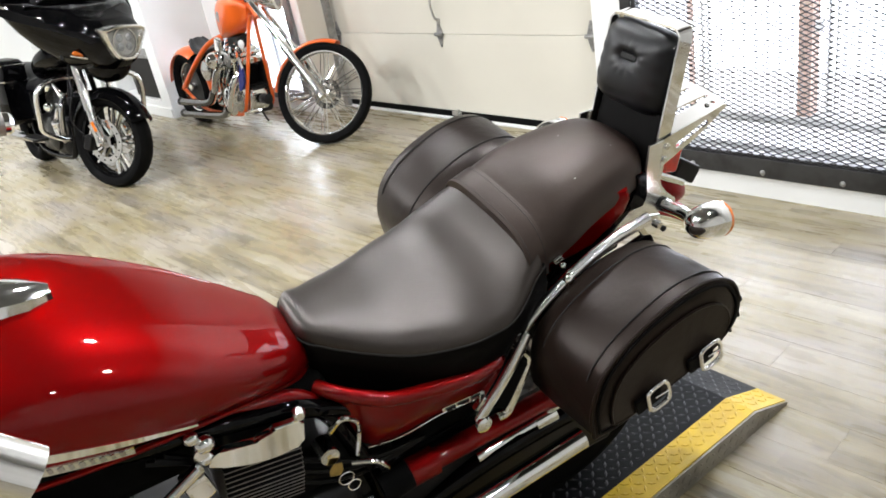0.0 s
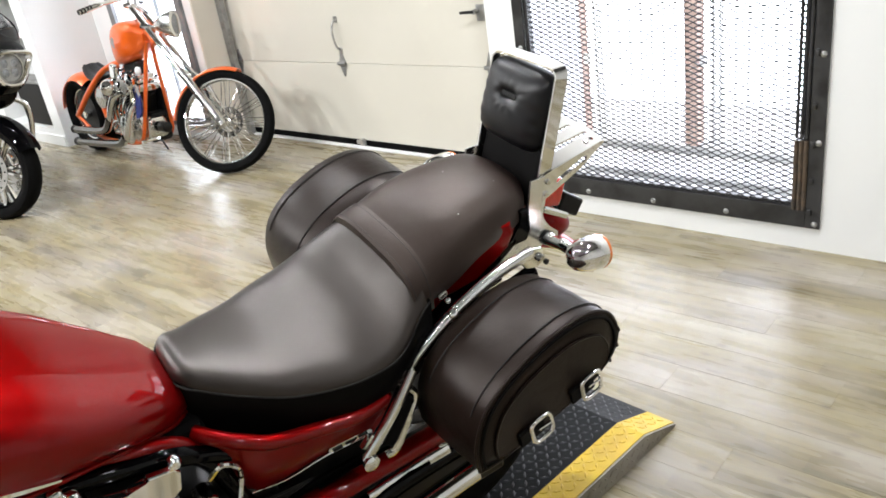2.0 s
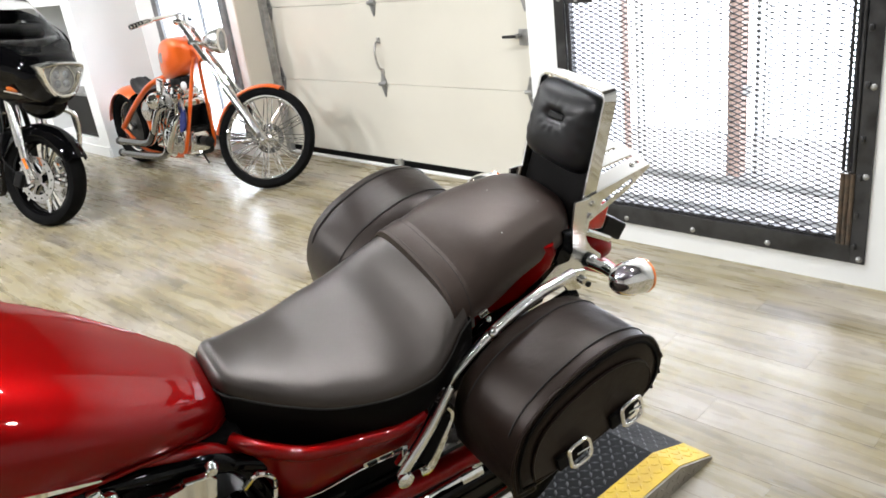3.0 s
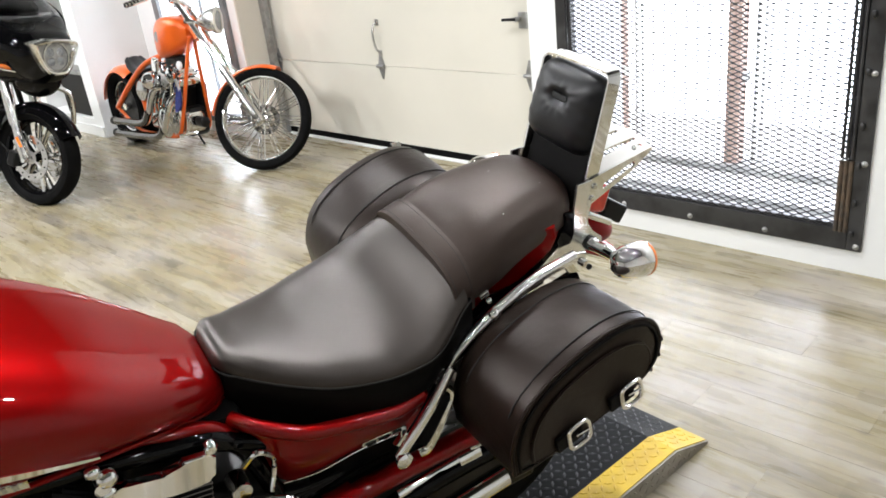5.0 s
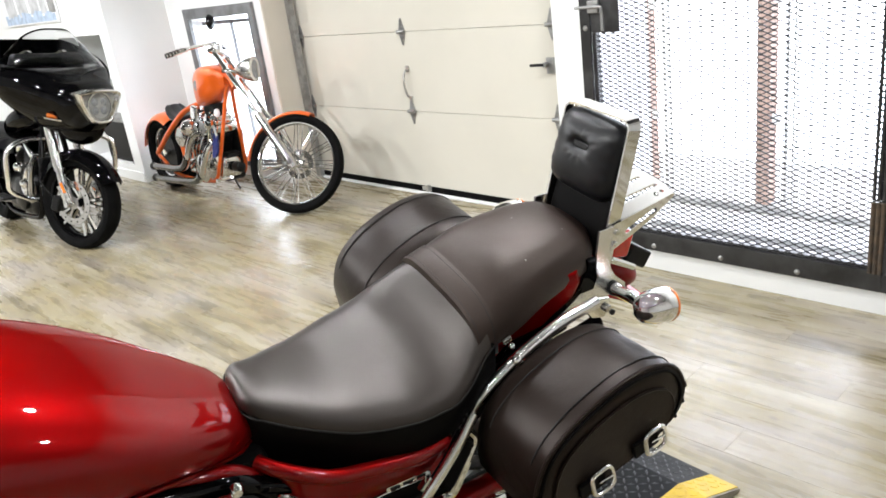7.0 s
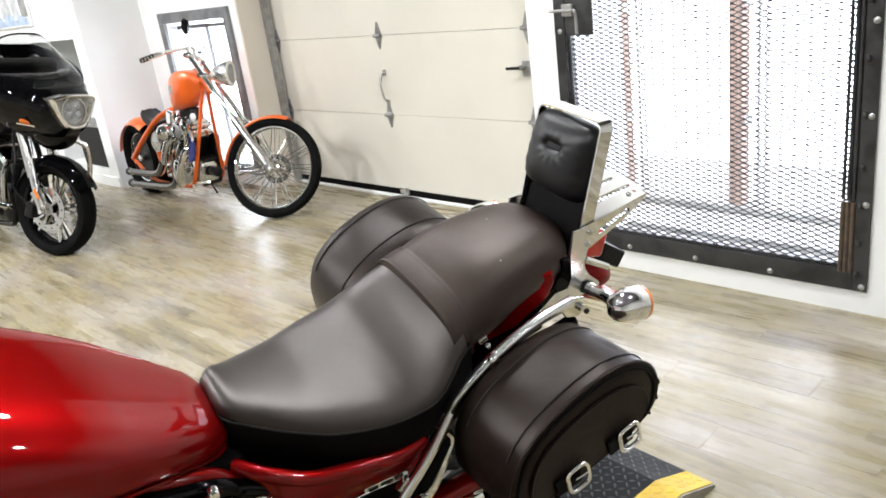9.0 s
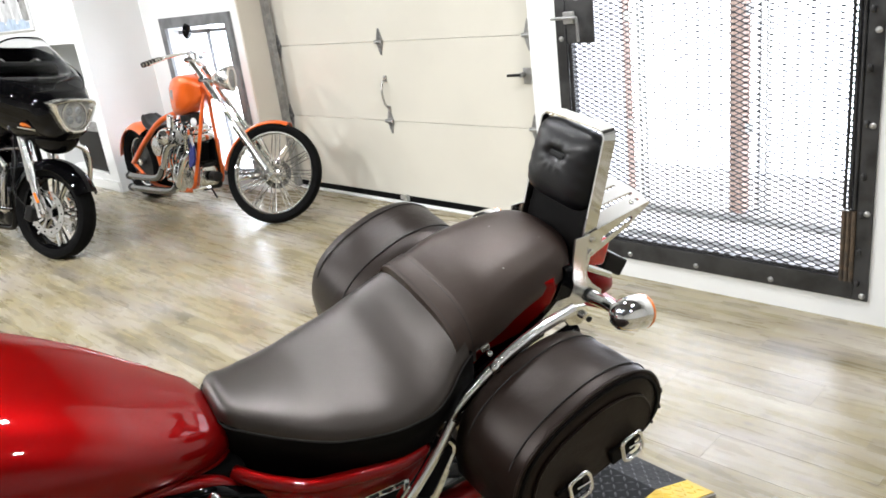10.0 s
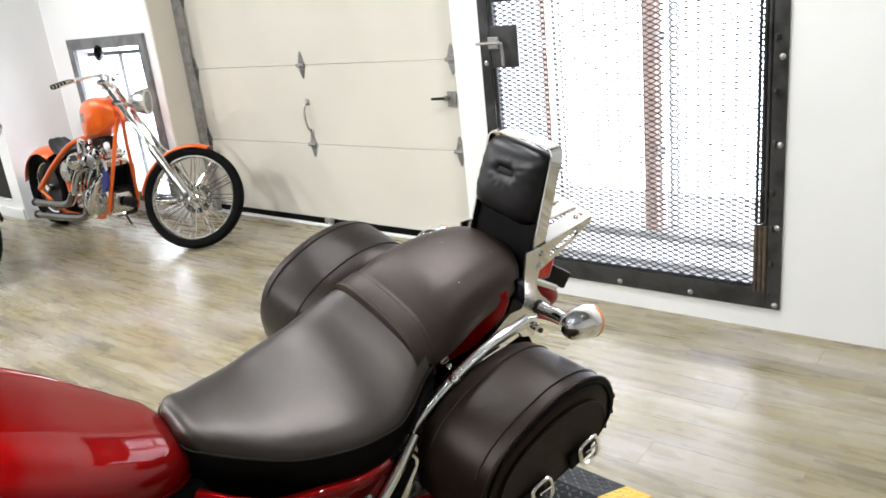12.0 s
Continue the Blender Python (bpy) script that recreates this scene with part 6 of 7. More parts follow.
tube(ca, [(0.80, -0.06, 0.62), (0.86, -0.11, 0.66), (0.98, -0.12, 0.64), (1.08, -0.09, 0.58)], 0.013, 8)
tube(ca, [(1.14, -0.1, 0.46), (1.18, -0.13, 0.54), (1.13, -0.12, 0.63)], 0.010, 8)
part("carburettor", ca, CASTALU, ceng)
for k in range(2):
    line = ([(0.90, -0.10, 0.56), (0.83, -0.155, 0.54), (0.765, -0.175, 0.45), (0.70, -0.178, 0.345), (0.61, -0.178, 0.262), (0.48, -0.178, 0.232), (0.25, -0.176, 0.222), (0.02, -0.175, 0.214)],
            [(1.06, -0.10, 0.50), (1.03, -0.155, 0.43), (0.97, -0.175, 0.31), (0.90, -0.178, 0.21), (0.80, -0.178, 0.155), (0.60, -0.178, 0.132), (0.30, -0.178, 0.118), (0.03, -0.178, 0.108)])[k]
    pipe = part("exhaust_pipe", one(tube, line, 0.030, 16), CHROME, ch, "mirror chrome drag pipe")
    # darkened sleeve: gives the chrome pipes their dark reflections by colour
    part("heat_shield", one(tube, [Vector(p) + Vector((0, -0.005, 0.003)) for p in line[3:]], 0.033, 14), DIMCHROME, pipe, "chrome heat shield coloured dark for its reflections")
    part("pipe_tip", one(lathe, [(0.036, 0), (0.036, 0.04), (0.028, 0.04), (0.028, 0.0)], 18, pose(line[-1][0] + 0.01, line[-1][1] - 0.005, line[-1][2] + 0.003, 0, -92, 0), True), BLACKSATIN, pipe)
ft = bmesh.new()
box(ft, (0.12, 0.13, 0.10), pose(1.06, 0.03, 0.215), 0.025, 3)
lathe(ft, [(0.045, -0.08), (0.05, -0.07), (0.05, 0.07), (0.045, 0.08)], 20, pose(1.07, 0.03, 0.20, 90, 0, 0))
part("starter_motor", ft, BLACKSATIN, ch)
for s in (1, -1):
    part("forward_control", one(tube, [(1.30, s * 0.12, 0.22), (1.36, s * 0.20, 0.24), (1.38, s * 0.30, 0.24)], 0.013, 8), CHROME, ch, "chrome forward foot control")
part("cam_cover", one(lathe, [(0.085, 0), (0.085, 0.02), (0.06, 0.035), (0.01, 0.04)], 28, pose(1.01, -0.10, 0.33, 90, 0, 0)), CHROME, ceng, "round chrome cam cover")
part("oil_filter", one(lathe, [(0.04, 0), (0.042, 0.02), (0.042, 0.09), (0.03, 0.10), (0.001, 0.102)], 24, pose(1.15, 0.01, 0.275, 0, 90, 0)), BLACKSATIN, ceng)
part("gearbox_cover", one(box, (0.16, 0.05, 0.13), pose(0.70, -0.115, 0.27), 0.03, 3), CHROME, ceng)
part("coil_cover", one(box, (0.10, 0.06, 0.12), pose(0.83, -0.10, 0.72, 0, 15, 0), 0.02, 3), CHROME, ceng)
part("side_stand", one(tube, [(0.9, 0.10, 0.16), (0.86, 0.16, 0.06), (0.84, 0.19, 0.012)], 0.008, 8), BLACKSATIN, ch)
part("primary_cover", one(lathe, [(0.125, 0), (0.125, 0.02), (0.105, 0.038), (0.06, 0.045), (0.01, 0.046)], 32, pose(0.88, -0.125, 0.27, 90, 0, 0)), CHROME, ceng, "round chrome timing cover")
part("timer_cap", one(lathe, [(0.055, 0), (0.055, 0.012), (0.04, 0.02), (0.01, 0.022)], 24, pose(0.90, -0.165, 0.29, 90, 0, 0)), DARKCHROME, ceng)
part("oil_pump", one(box, (0.12, 0.07, 0.09), pose(0.84, -0.13, 0.25, 0, 8, 0), 0.02, 3), POLISH, ceng)
part("intake_manifold", one(tube, [(0.84, -0.06, 0.60), (0.93, -0.10, 0.57), (1.05, -0.08, 0.62)], 0.026, 12), POLISH, ceng)
for k in range(3):
    part("oil_line", one(tube, [(0.78 + 0.05 * k, -0.14, 0.30), (0.80 + 0.06 * k, -0.165, 0.42), (0.86 + 0.07 * k, -0.15, 0.54), (0.90 + 0.08 * k, -0.10, 0.66)], 0.0075, 8), CHROME, ceng)
part("horn_cover", one(lathe, [(0.02, 0), (0.055, 0.01), (0.06, 0.03), (0.04, 0.045), (0.01, 0.048)], 24, pose(1.10, -0.12, 0.66, 90, 0, 0)), CHROME, ceng, "chrome horn cover")
part("regulator", one(box, (0.10, 0.14, 0.12), pose(1.07, 0.03, 0.33, 0, 6, 0), 0.02, 3), BLACKSATIN, ceng, "black finned regulator box")
for k in range(4):
    part("regulator_fin", one(box, (0.115, 0.155, 0.005), pose(1.07, 0.03, 0.285 + 0.026 * k, 0, 6, 0), 0.002, 1), BLACKSATIN, ceng)
part("belt_guard", one(box, (0.66, 0.05, 0.30), pose(0.80, 0.115, 0.44, 0, 4, 0), 0.016, 3), BLACKSATIN, ch, "black belt drive guard")
part("white_knob", one(ball, (0.030, 0.022, 0.034), pose(1.19, -0.10, 0.735), 14, 10), PAPER, ch, "small white plastic bottle strapped to the frame")
part("seat_tube_cover", one(box, (0.07, 0.20, 0.26), pose(0.45, 0, 0.38, 0, -12, 0), 0.03, 3), ORANGE, ch, "orange panel behind the exhaust")
part("oil_bag", one(lathe, [(0.085, -0.12), (0.098, -0.10), (0.098, 0.10), (0.085, 0.12), (0.02, 0.125)], 26, pose(0.50, 0, 0.50, 90, 0, 0)), DARKCHROME, ch, "round smoked chrome oil tank")
part("wiring_box", one(box, (0.20, 0.12, 0.09), pose(0.99, 0, 0.745, 0, -4, 0), 0.02, 3), BLACKSATIN, ch, "black wiring box below the tank")
for k, (xa, za, xb, zb) in enumerate(((0.80, 0.66, 0.90, 0.74), (1.08, 0.66, 1.16, 0.76), (0.74, 0.36, 0.80, 0.52))):
    part("cable", one(tube, [(xa, -0.07, za), ((xa + xb) / 2 - 0.03, -0.12, (za + zb) / 2), (xb, -0.06, zb)], 0.008, 8), BLACKPLAST, ch)
rg = bmesh.new()
pts = [(1.15, -0.128, 0.58), (1.19, -0.130, 0.55), (1.185, -0.138, 0.44), (1.15, -0.150, 0.38), (1.10, -0.150, 0.372), (1.11, -0.140, 0.46)]
rings = [[Vector(p) + Vector((0, o, 0)) for p in pts] for o in (-0.008, 0.0, 0.008)]
loft(rg, rings)
part("hanging_cloth", rg, NAVY, ch, "navy blue cloth tag hanging on the frame")

# fork, steered to the left
ax = CFW @ Vector((0, 0, 0))
rgt = (CFW.to_3x3() @ Vector((0, 0, 1))).normalized()
head0, head1 = Vector((1.365, 0.0, 0.955)), Vector((1.225, 0.0, 1.145))
for s in (1, -1):
    low = ax + rgt * (s * 0.098)
    top = head1 + rgt * (s * 0.098) + Vector((-0.03, 0, 0.05))
    mid = low.lerp(top, 0.40)
    fbm = bmesh.new()
    rod(fbm, mid, top, 0.021, 16)
    leg = part("fork_tube", fbm, CHROME, ch, "long chrome fork tube")
    sl = bmesh.new()
    rod(sl, low - (top - low).normalized() * 0.05, mid, 0.033, 18)
    rod(sl, mid - (top - low).normalized() * 0.02, mid + (top - low).normalized() * 0.02, 0.034, 18)
    part("fork_slider", sl, POLISH, leg, "polished fork slider")
    part("axle_nut", one(rod, low - rgt * 0.04, low + rgt * 0.04, 0.020, 12), CHROME, leg)
tri = bmesh.new()
for f in (0.80, 0.985):
    a = (ax + rgt * 0.098).lerp(head1 + rgt * 0.098 + Vector((-0.03, 0, 0.05)), f)
    b = (ax - rgt * 0.098).lerp(head1 - rgt * 0.098 + Vector((-0.03, 0, 0.05)), f)
    mm = Matrix.Translation((a + b) / 2) @ (b - a).to_track_quat("X", "Z").to_matrix().to_4x4()
    box(tri, ((b - a).length + 0.07, 0.075, 0.035), mm, 0.012)
part("triple_clamp", tri, CHROME, ch)

# front fender
ff = bmesh.new()
rings = []
for i in range(17):
    a = radians(70 + 105 * i / 16)
    ring = []
    for j in range(9):
        u = -1 + 2 * j / 8
        r2 = 0.399 - 0.028 * abs(u) ** 2.5
        ring.append(CFW @ Vector((r2 * math.cos(a), r2 * math.sin(a), 0.058 * u)))
    c = CFW @ Vector((0, 0, 0))
    rings.append(ring + [c + (v - c) * 0.985 for v in ring[::-1]])
loft(ff, rings)
part("front_fender", ff, ORANGE, ch, "short orange front fender")

# handlebar, mirror, headlamp
hc = head1 + Vector((-0.06, 0.0, 0.075))
bh = bmesh.new()
side = Vector((rgt.x, rgt.y, 0)).normalized()
back = Vector((side.y, -side.x, 0))
if back.x > 0:
    back = -back
for s in (1, -1):
    rod(bh, hc + side * (s * 0.05) - Vector((0, 0, 0.06)), hc + side * (s * 0.05) + Vector((0, 0, 0.05)), 0.016, 12)
tube(bh, [hc + side * (s_ * w_) + back * b_ + Vector((0, 0, z_)) for s_, w_, b_, z_ in ((1, 0.44, 0.16, 0.0), (1, 0.30, 0.08, 0.03), (1, 0.10, 0.02, 0.045), (-1, 0.10, 0.02, 0.045), (-1, 0.30, 0.08, 0.03), (-1, 0.44, 0.16, 0.0))], 0.0135, 12)
cbar = part("handlebar", bh, CHROME, ch, "chrome handlebar on risers")
for s in (1, -1):
    a = hc + side * (s * 0.33) + back * 0.097 + Vector((0, 0, 0.025))
    b = hc + side * (s * 0.455) + back * 0.17 + Vector((0, 0, -0.006))
    gp = part("grip", one(rod, a, b, 0.0185, 14), POLISH, cbar, "silver grip with black rings")
    for k in range(4):
        part("grip_ring", one(rod, a.lerp(b, 0.30 + 0.18 * k), a.lerp(b, 0.39 + 0.18 * k), 0.0200, 14), BLACKPLAST, gp)
    lv = bmesh.new()
    tube(lv, [a + Vector((0, 0, 0.01)), a - back * 0.05 + side * (s * 0.02), b - back * 0.06], 0.007, 8)
    box(lv, (0.045, 0.035, 0.03), Matrix.Translation(a - side * (s * 0.03)), 0.008)
    part("lever", lv, CHROME, cbar)
    if s * rgt.y < 0:
        continue
    mi = bmesh.new()
    tube(mi, [a, a + Vector((0, 0, 0.08)) + back * 0.0, a + Vector((0, 0, 0.15)) - side * (s * 0.17)], 0.006, 8)
    part("mirror_stem", mi, CHROME, cbar)
    mh = bmesh.new()
    lathe(mh, [(0.012, -0.022), (0.050, -0.012), (0.062, 0.004), (0.058, 0.010), (0.001, 0.009)], 22, aim(a + Vector((0, 0, 0.185)) - side * (s * 0.17), a + Vector((0, 0, 0.19)) - side * (s * 0.17) + back))
    part("mirror", mh, BLACKGLOSS, cbar, "round black mirror")
hl = head0 - back * 0.17 + Vector((0.0, 0, 0.10))
lamp_dir = Matrix.Rotation(radians(4), 3, "Z") @ (-back)
hm_ = aim(hl, hl + lamp_dir)
hs = bmesh.new()
lathe(hs, [(0.012, -0.15), (0.05, -0.115), (0.085, -0.055), (0.100, 0.0), (0.102, 0.018), (0.082, 0.022)], 30, hm_)
hlp = part("headlamp", hs, SATINCHROME, ch, "round chrome headlamp")
part("reflector", one(lathe, [(0.081, 0.016), (0.05, -0.02), (0.02, -0.04), (0.001, -0.042)], 28, hm_), POLISH, hlp)
part("lens", one(lathe, [(0.080, 0.018), (0.06, 0.028), (0.001, 0.034)], 28, hm_), LENSG, hlp)
part("lamp_bracket", one(rod, head0 + Vector((0, 0, 0.07)), hl + back * 0.08, 0.014, 10), CHROME, ch)

# ---- black touring motorcycle: the front end is steered, the body follows behind ----
bg_ = thing("black_touring_motorcycle", pose(-5.494, 1.9405, 0, -8.3, 0, 0.9) @ Matrix.Scale(0.934, 4), "gloss black touring motorcycle with fairing, windscreen and chrome crash bar", "motorcycle")
ST = pose(0, 0, 0, 0, 0, 22) @ pose(0, 0, 0, -5, 0, 0)
FT = pose(0.035, 0.055, 0.0, 0, 0, 11) @ pose(-0.1, 0, 1.145, 0, 12, 0) @ pose(0.1, 0, -1.1)
BFW = ST @ pose(0.0, 0, 0.338, 90, 0, 0)
bfw = road_wheel(bg_, BFW, 0.340, 0.13, 0.264, rim_mat=BLACKGLOSS)
for k in range(10):
    a = 2 * math.pi * (k // 2) / 5 + (0.16 if k % 2 else -0.16)
    sp = bmesh.new()
    rings = []
    for f in (0, 0.35, 0.7, 1.0):
        r = 0.035 + f * 0.222
        h = 0.012 + 0.006 * f
        c, s = math.cos(a), math.sin(a)
        rings.append([BFW @ Vector((r * c - o * s, r * s + o * c, z)) for o, z in ((-h, -0.018), (-h, 0.012), (-h * 0.5, 0.024), (h * 0.5, 0.024), (h, 0.012), (h, -0.018))])
    loft(sp, rings)
    part("spoke", sp, CHROME, bfw, "machined alloy spoke")
for s in (1, -1):
    part("rim_edge", one(lathe, [(0.246, s * 0.036), (0.266, s * 0.041), (0.266, s * 0.045), (0.246, s * 0.040)], 48, BFW, True), BLACKGLOSS, bfw, "gloss black rim edge")
    dc = bmesh.new()
    lathe(dc, [(0.112, s * 0.070), (0.160, s * 0.070), (0.160, s * 0.075), (0.112, s * 0.075)], 40, BFW, True)
    dsc = part("brake_disc", dc, POLISH, bfw, "drilled brake disc")
    if s > 0:
        for k in range(16):
            a = 2 * math.pi * k / 14
            part("disc_hole", one(lathe, [(0.0065, 0.0755), (0.0065, 0.0765)], 10, BFW @ pose(0.137 * math.cos(a), 0.137 * math.sin(a), 0)), BLACKPLAST, dsc)
        carrier = bmesh.new()
        lathe(carrier, [(0.02, 0.066), (0.045, 0.068), (0.045, 0.073), (0.02, 0.078)], 24, BFW, True)
        for k in range(5):
            a = 2 * math.pi * (k + 0.5) / 5
            rod(carrier, BFW @ Vector((0.04 * math.cos(a), 0.04 * math.sin(a), 0.070)), BFW @ Vector((0.116 * math.cos(a), 0.116 * math.sin(a), 0.072)), 0.007, 8)
        part("disc_carrier", carrier, CASTALU, dsc)

fd = bmesh.new()
rings = []
for i in range(25):
    a = radians(24 + 138 * i / 24)
    ring = []
    for j in range(13):
        u = -1 + 2 * j / 12
        r2 = 0.385 - 0.075 * abs(u) ** 3.2 + 0.02 * max(0, math.cos(a)) ** 2
        ring.append(BFW @ Vector((r2 * math.cos(a), r2 * math.sin(a), 0.088 * u)))
    c = BFW @ Vector((0, 0, 0))
    rings.append(ring + [c + (v - c) * 0.98 for v in ring[::-1]])
loft(fd, rings)
part("front_fender", fd, BLACKGLOSS, bg_, "gloss black front fender")
for s in (1, -1):
    lo, hi = ST @ Vector((-0.01, s * 0.108, 0.31)), ST @ Vector((-0.145, s * 0.108, 0.88))
    mid = lo.lerp(hi, 0.45)
    leg = part("fork_tube", one(rod, mid, hi, 0.036, 18), POLISH, bg_, "chrome fork cover")
    sl = bmesh.new()
    rod(sl, lo, mid, 0.027, 18)
    box(sl, (0.07, 0.035, 0.16), Matrix.Translation(lo.lerp(mid, 0.35)) @ pose(0, 0, 0, 0, -22, 24), 0.012)
    part("fork_slider", sl, POLISH, leg, "polished fork slider")
    rfx = lo.lerp(mid, 0.55) + (ST.to_3x3() @ Vector((0.02, s * 0.028, 0)))
    part("reflector", one(box, (0.022, 0.008, 0.075), Matrix.Translation(rfx) @ pose(0, 0, 0, 0, -22, 24), 0.003), AMBER, leg, "amber side reflector")
    cp = bmesh.new()
    box(cp, (0.07, 0.045, 0.11), ST @ pose(-0.135, s * 0.095, 0.33, 0, 20, 0), 0.012)
    part("brake_caliper", cp, BLACKSATIN, bg_)
    tb_ = bmesh.new()
    tube(tb_, [ST @ Vector(p) for p in ((-0.13, s * 0.13, 0.38), (-0.20, s * 0.17, 0.50), (-0.17, s * 0.16, 0.68), (-0.22, s * 0.12, 0.82))], 0.006, 8)
    part("brake_hose", tb_, BLACKPLAST, bg_)
part("axle", one(rod, ST @ Vector((0, -0.14, 0.325)), ST @ Vector((0, 0.14, 0.325)), 0.016, 12), CHROME, bg_)

# fairing: x from the rear edge to the nose; half width, lower edge, upper edge
FA = [(-0.78, 0.40, 1.08, 1.15), (-0.62, 0.46, 1.02, 1.18), (-0.48, 0.485, 0.95, 1.20), (-0.34, 0.475, 0.88, 1.225), (-0.22, 0.43, 0.83, 1.24), (-0.08, 0.35, 0.80, 1.24), (0.06, 0.27, 0.82, 1.21), (0.17, 0.225, 0.85, 1.19), (0.26, 0.18, 0.885, 1.15), (0.315, 0.11, 0.94, 1.11)]
fg = bmesh.new()
rings = []
for i in range(41):
    x = -0.78 + 1.095 * i / 40
    w, zl, zc = stations(FA, x)
    ring = []
    for j in range(30):
        a = 2 * math.pi * j / 30
        c, s = math.cos(a), math.sin(a)
        z = (zl + zc) / 2 + (zc - zl) / 2 * math.copysign(abs(s) ** 0.9, s)
        ring.append(FT @ Vector((x, w * math.copysign(abs(c) ** 0.75, c), z + (0.17 if s < 0 else 0.05) * abs(c) ** 2 * min(1, max(0, (0.25 - x) * 3)) + 0.05 * abs(c) ** 2)))
    rings.append(ring)
loft(fg, rings)
part("fairing", fg, BLACKGLOSS, bg_, "gloss black bat-wing fairing", 60)
# headlamp: shield-shaped chrome bezel, reflector and clear lens
LM = FT @ pose(0.305, -0.005, 1.078, 90, 0, 90) @ pose(0, 0, 0, -8, 0, 0) @ Matrix.Diagonal((1.06, 1.14, 1.0, 1.0))
shield = [(-0.150, 0.072), (-0.05, 0.088), (0.05, 0.088), (0.150, 0.072), (0.125, -0.01), (0.07, -0.095), (0.0, -0.112), (-0.07, -0.095), (-0.125, -0.01)]
sh_s = [(p.x, p.y) for p in spline([(u, v, 0) for u, v in shield] + [(shield[0][0], shield[0][1], 0)], 3)][:-1]
bz = bmesh.new()
for k0, k1, z0, z1 in ((1.0, 1.0, -0.12, 0.035), (1.0, 0.92, 0.035, 0.052), (0.92, 0.84, 0.052, 0.048), (0.84, 0.72, 0.048, 0.020)):
    loft(bz, [[LM @ Vector((u * k, v * k, z)) for u, v in sh_s] for k, z in ((k0, z0), (k1, z1))], caps=False)
lampb = part("headlamp", bz, POLISH, bg_, "shield-shaped chrome headlamp")
part("reflector", one(loft, [[LM @ Vector((u * k, v * k, z)) for u, v in sh_s] for k, z in ((0.72, 0.022), (0.62, 0.004), (0.25, 0.0))]), GREYCARD, lampb)
part("lamp_ring", one(lathe, [(0.070, 0.010), (0.078, 0.030), (0.086, 0.030), (0.088, 0.008)], 32, LM @ pose(0, -0.008, 0), True), DARKCHROME, lampb)
for u, v in ((-0.032, 0.018), (0.032, 0.018), (-0.030, -0.034), (0.030, -0.034)):
    part("projector", one(lathe, [(0.024, 0.005), (0.024, 0.022), (0.018, 0.030), (0.001, 0.034)], 16, LM @ pose(u, v, 0)), LENSG, lampb)
part("fork_shroud", one(ball, (0.16, 0.15, 0.13), FT @ pose(0.07, 0.02, 0.87), 24, 16), BLACKGLOSS, bg_, "black shroud below the fairing")
for s in (1, -1):
    part("turn_signal", one(box, (0.08, 0.035, 0.026), FT @ pose(0.10, s * 0.205, 0.968, 0, 8, -s * 50), 0.014, 3), shader("dark_amber_lens", (0.42, 0.10, 0.012), 0.2, coat=0.6, var=0.2, scale=60) if s > 0 else bpy.data.materials["dark_amber_lens"], bg_, "amber turn signal lens")
    part("signal_trim", one(box, (0.11, 0.04, 0.012), FT @ pose(0.11, s * 0.209, 0.951, 0, 8, -s * 50), 0.004), CHROME, bg_)
# windscreen
ws = bmesh.new()
rings = []
for i in range(13):
    v = i / 12
    row = []
    for j in range(19):
        u = -1 + 2 * j / 18
        top = 1.0 - 0.45 * abs(u) ** 3
        x = 0.02 - 0.22 * v * top - 0.20 * u * u
        row.append(FT @ Vector((x, 0.385 * u * (1 - 0.35 * v * v), 1.215 + 0.285 * v * top - 0.02 * u * u)))
    rings.append(row)
vs0 = [[ws.verts.new(p) for p in r] for r in rings]
off = FT.to_3x3() @ Vector((-0.005, 0, -0.002))
vs1 = [[ws.verts.new(p + off) for p in r] for r in rings]
nr, nc = len(rings), len(rings[0])
for i in range(nr - 1):
    for j in range(nc - 1):
        ws.faces.new((vs0[i][j], vs0[i][j + 1], vs0[i + 1][j + 1], vs0[i + 1][j]))
        ws.faces.new((vs1[i][j], vs1[i + 1][j], vs1[i + 1][j + 1], vs1[i][j + 1]))
loop0 = [vs0[0][j] for j in range(nc)] + [vs0[i][-1] for i in range(1, nr)] + [vs0[-1][j] for j in range(nc - 2, -1, -1)] + [vs0[i][0] for i in range(nr - 2, 0, -1)]
loop1 = [vs1[0][j] for j in range(nc)] + [vs1[i][-1] for i in range(1, nr)] + [vs1[-1][j] for j in range(nc - 2, -1, -1)] + [vs1[i][0] for i in range(nr - 2, 0, -1)]
for i in range(len(loop0)):
    j = (i + 1) % len(loop0)
    ws.faces.new((loop0[i], loop0[j], loop1[j], loop1[i]))
part("windscreen", ws, SMOKE, bg_, "smoked clear windscreen", 80)
ds = bmesh.new()
box(ds, (0.10, 0.52, 0.12), FT @ pose(-0.30, 0, 1.24, 0, 20, 0), 0.03, 3)
dsh = part("dashboard", ds, BLACKPLAST, bg_)
for y in (-0.13, 0.13):
    part("gauge", one(lathe, [(0.05, 0), (0.05, 0.02), (0.04, 0.024), (0.001, 0.022)], 22, FT @ pose(-0.335, y, 1.27, 0, -65, 0)), CHROME, dsh)
bb_ = bmesh.new()
tube(bb_, [FT @ Vector(p) for p in ((-0.62, -0.42, 1.08), (-0.55, -0.40, 1.12), (-0.40, -0.25, 1.15), (-0.36, 0, 1.12), (-0.40, 0.25, 1.15), (-0.55, 0.40, 1.12), (-0.62, 0.42, 1.08))], 0.0135, 10)
bar2 = part("handlebar", bb_, CHROME, bg_)
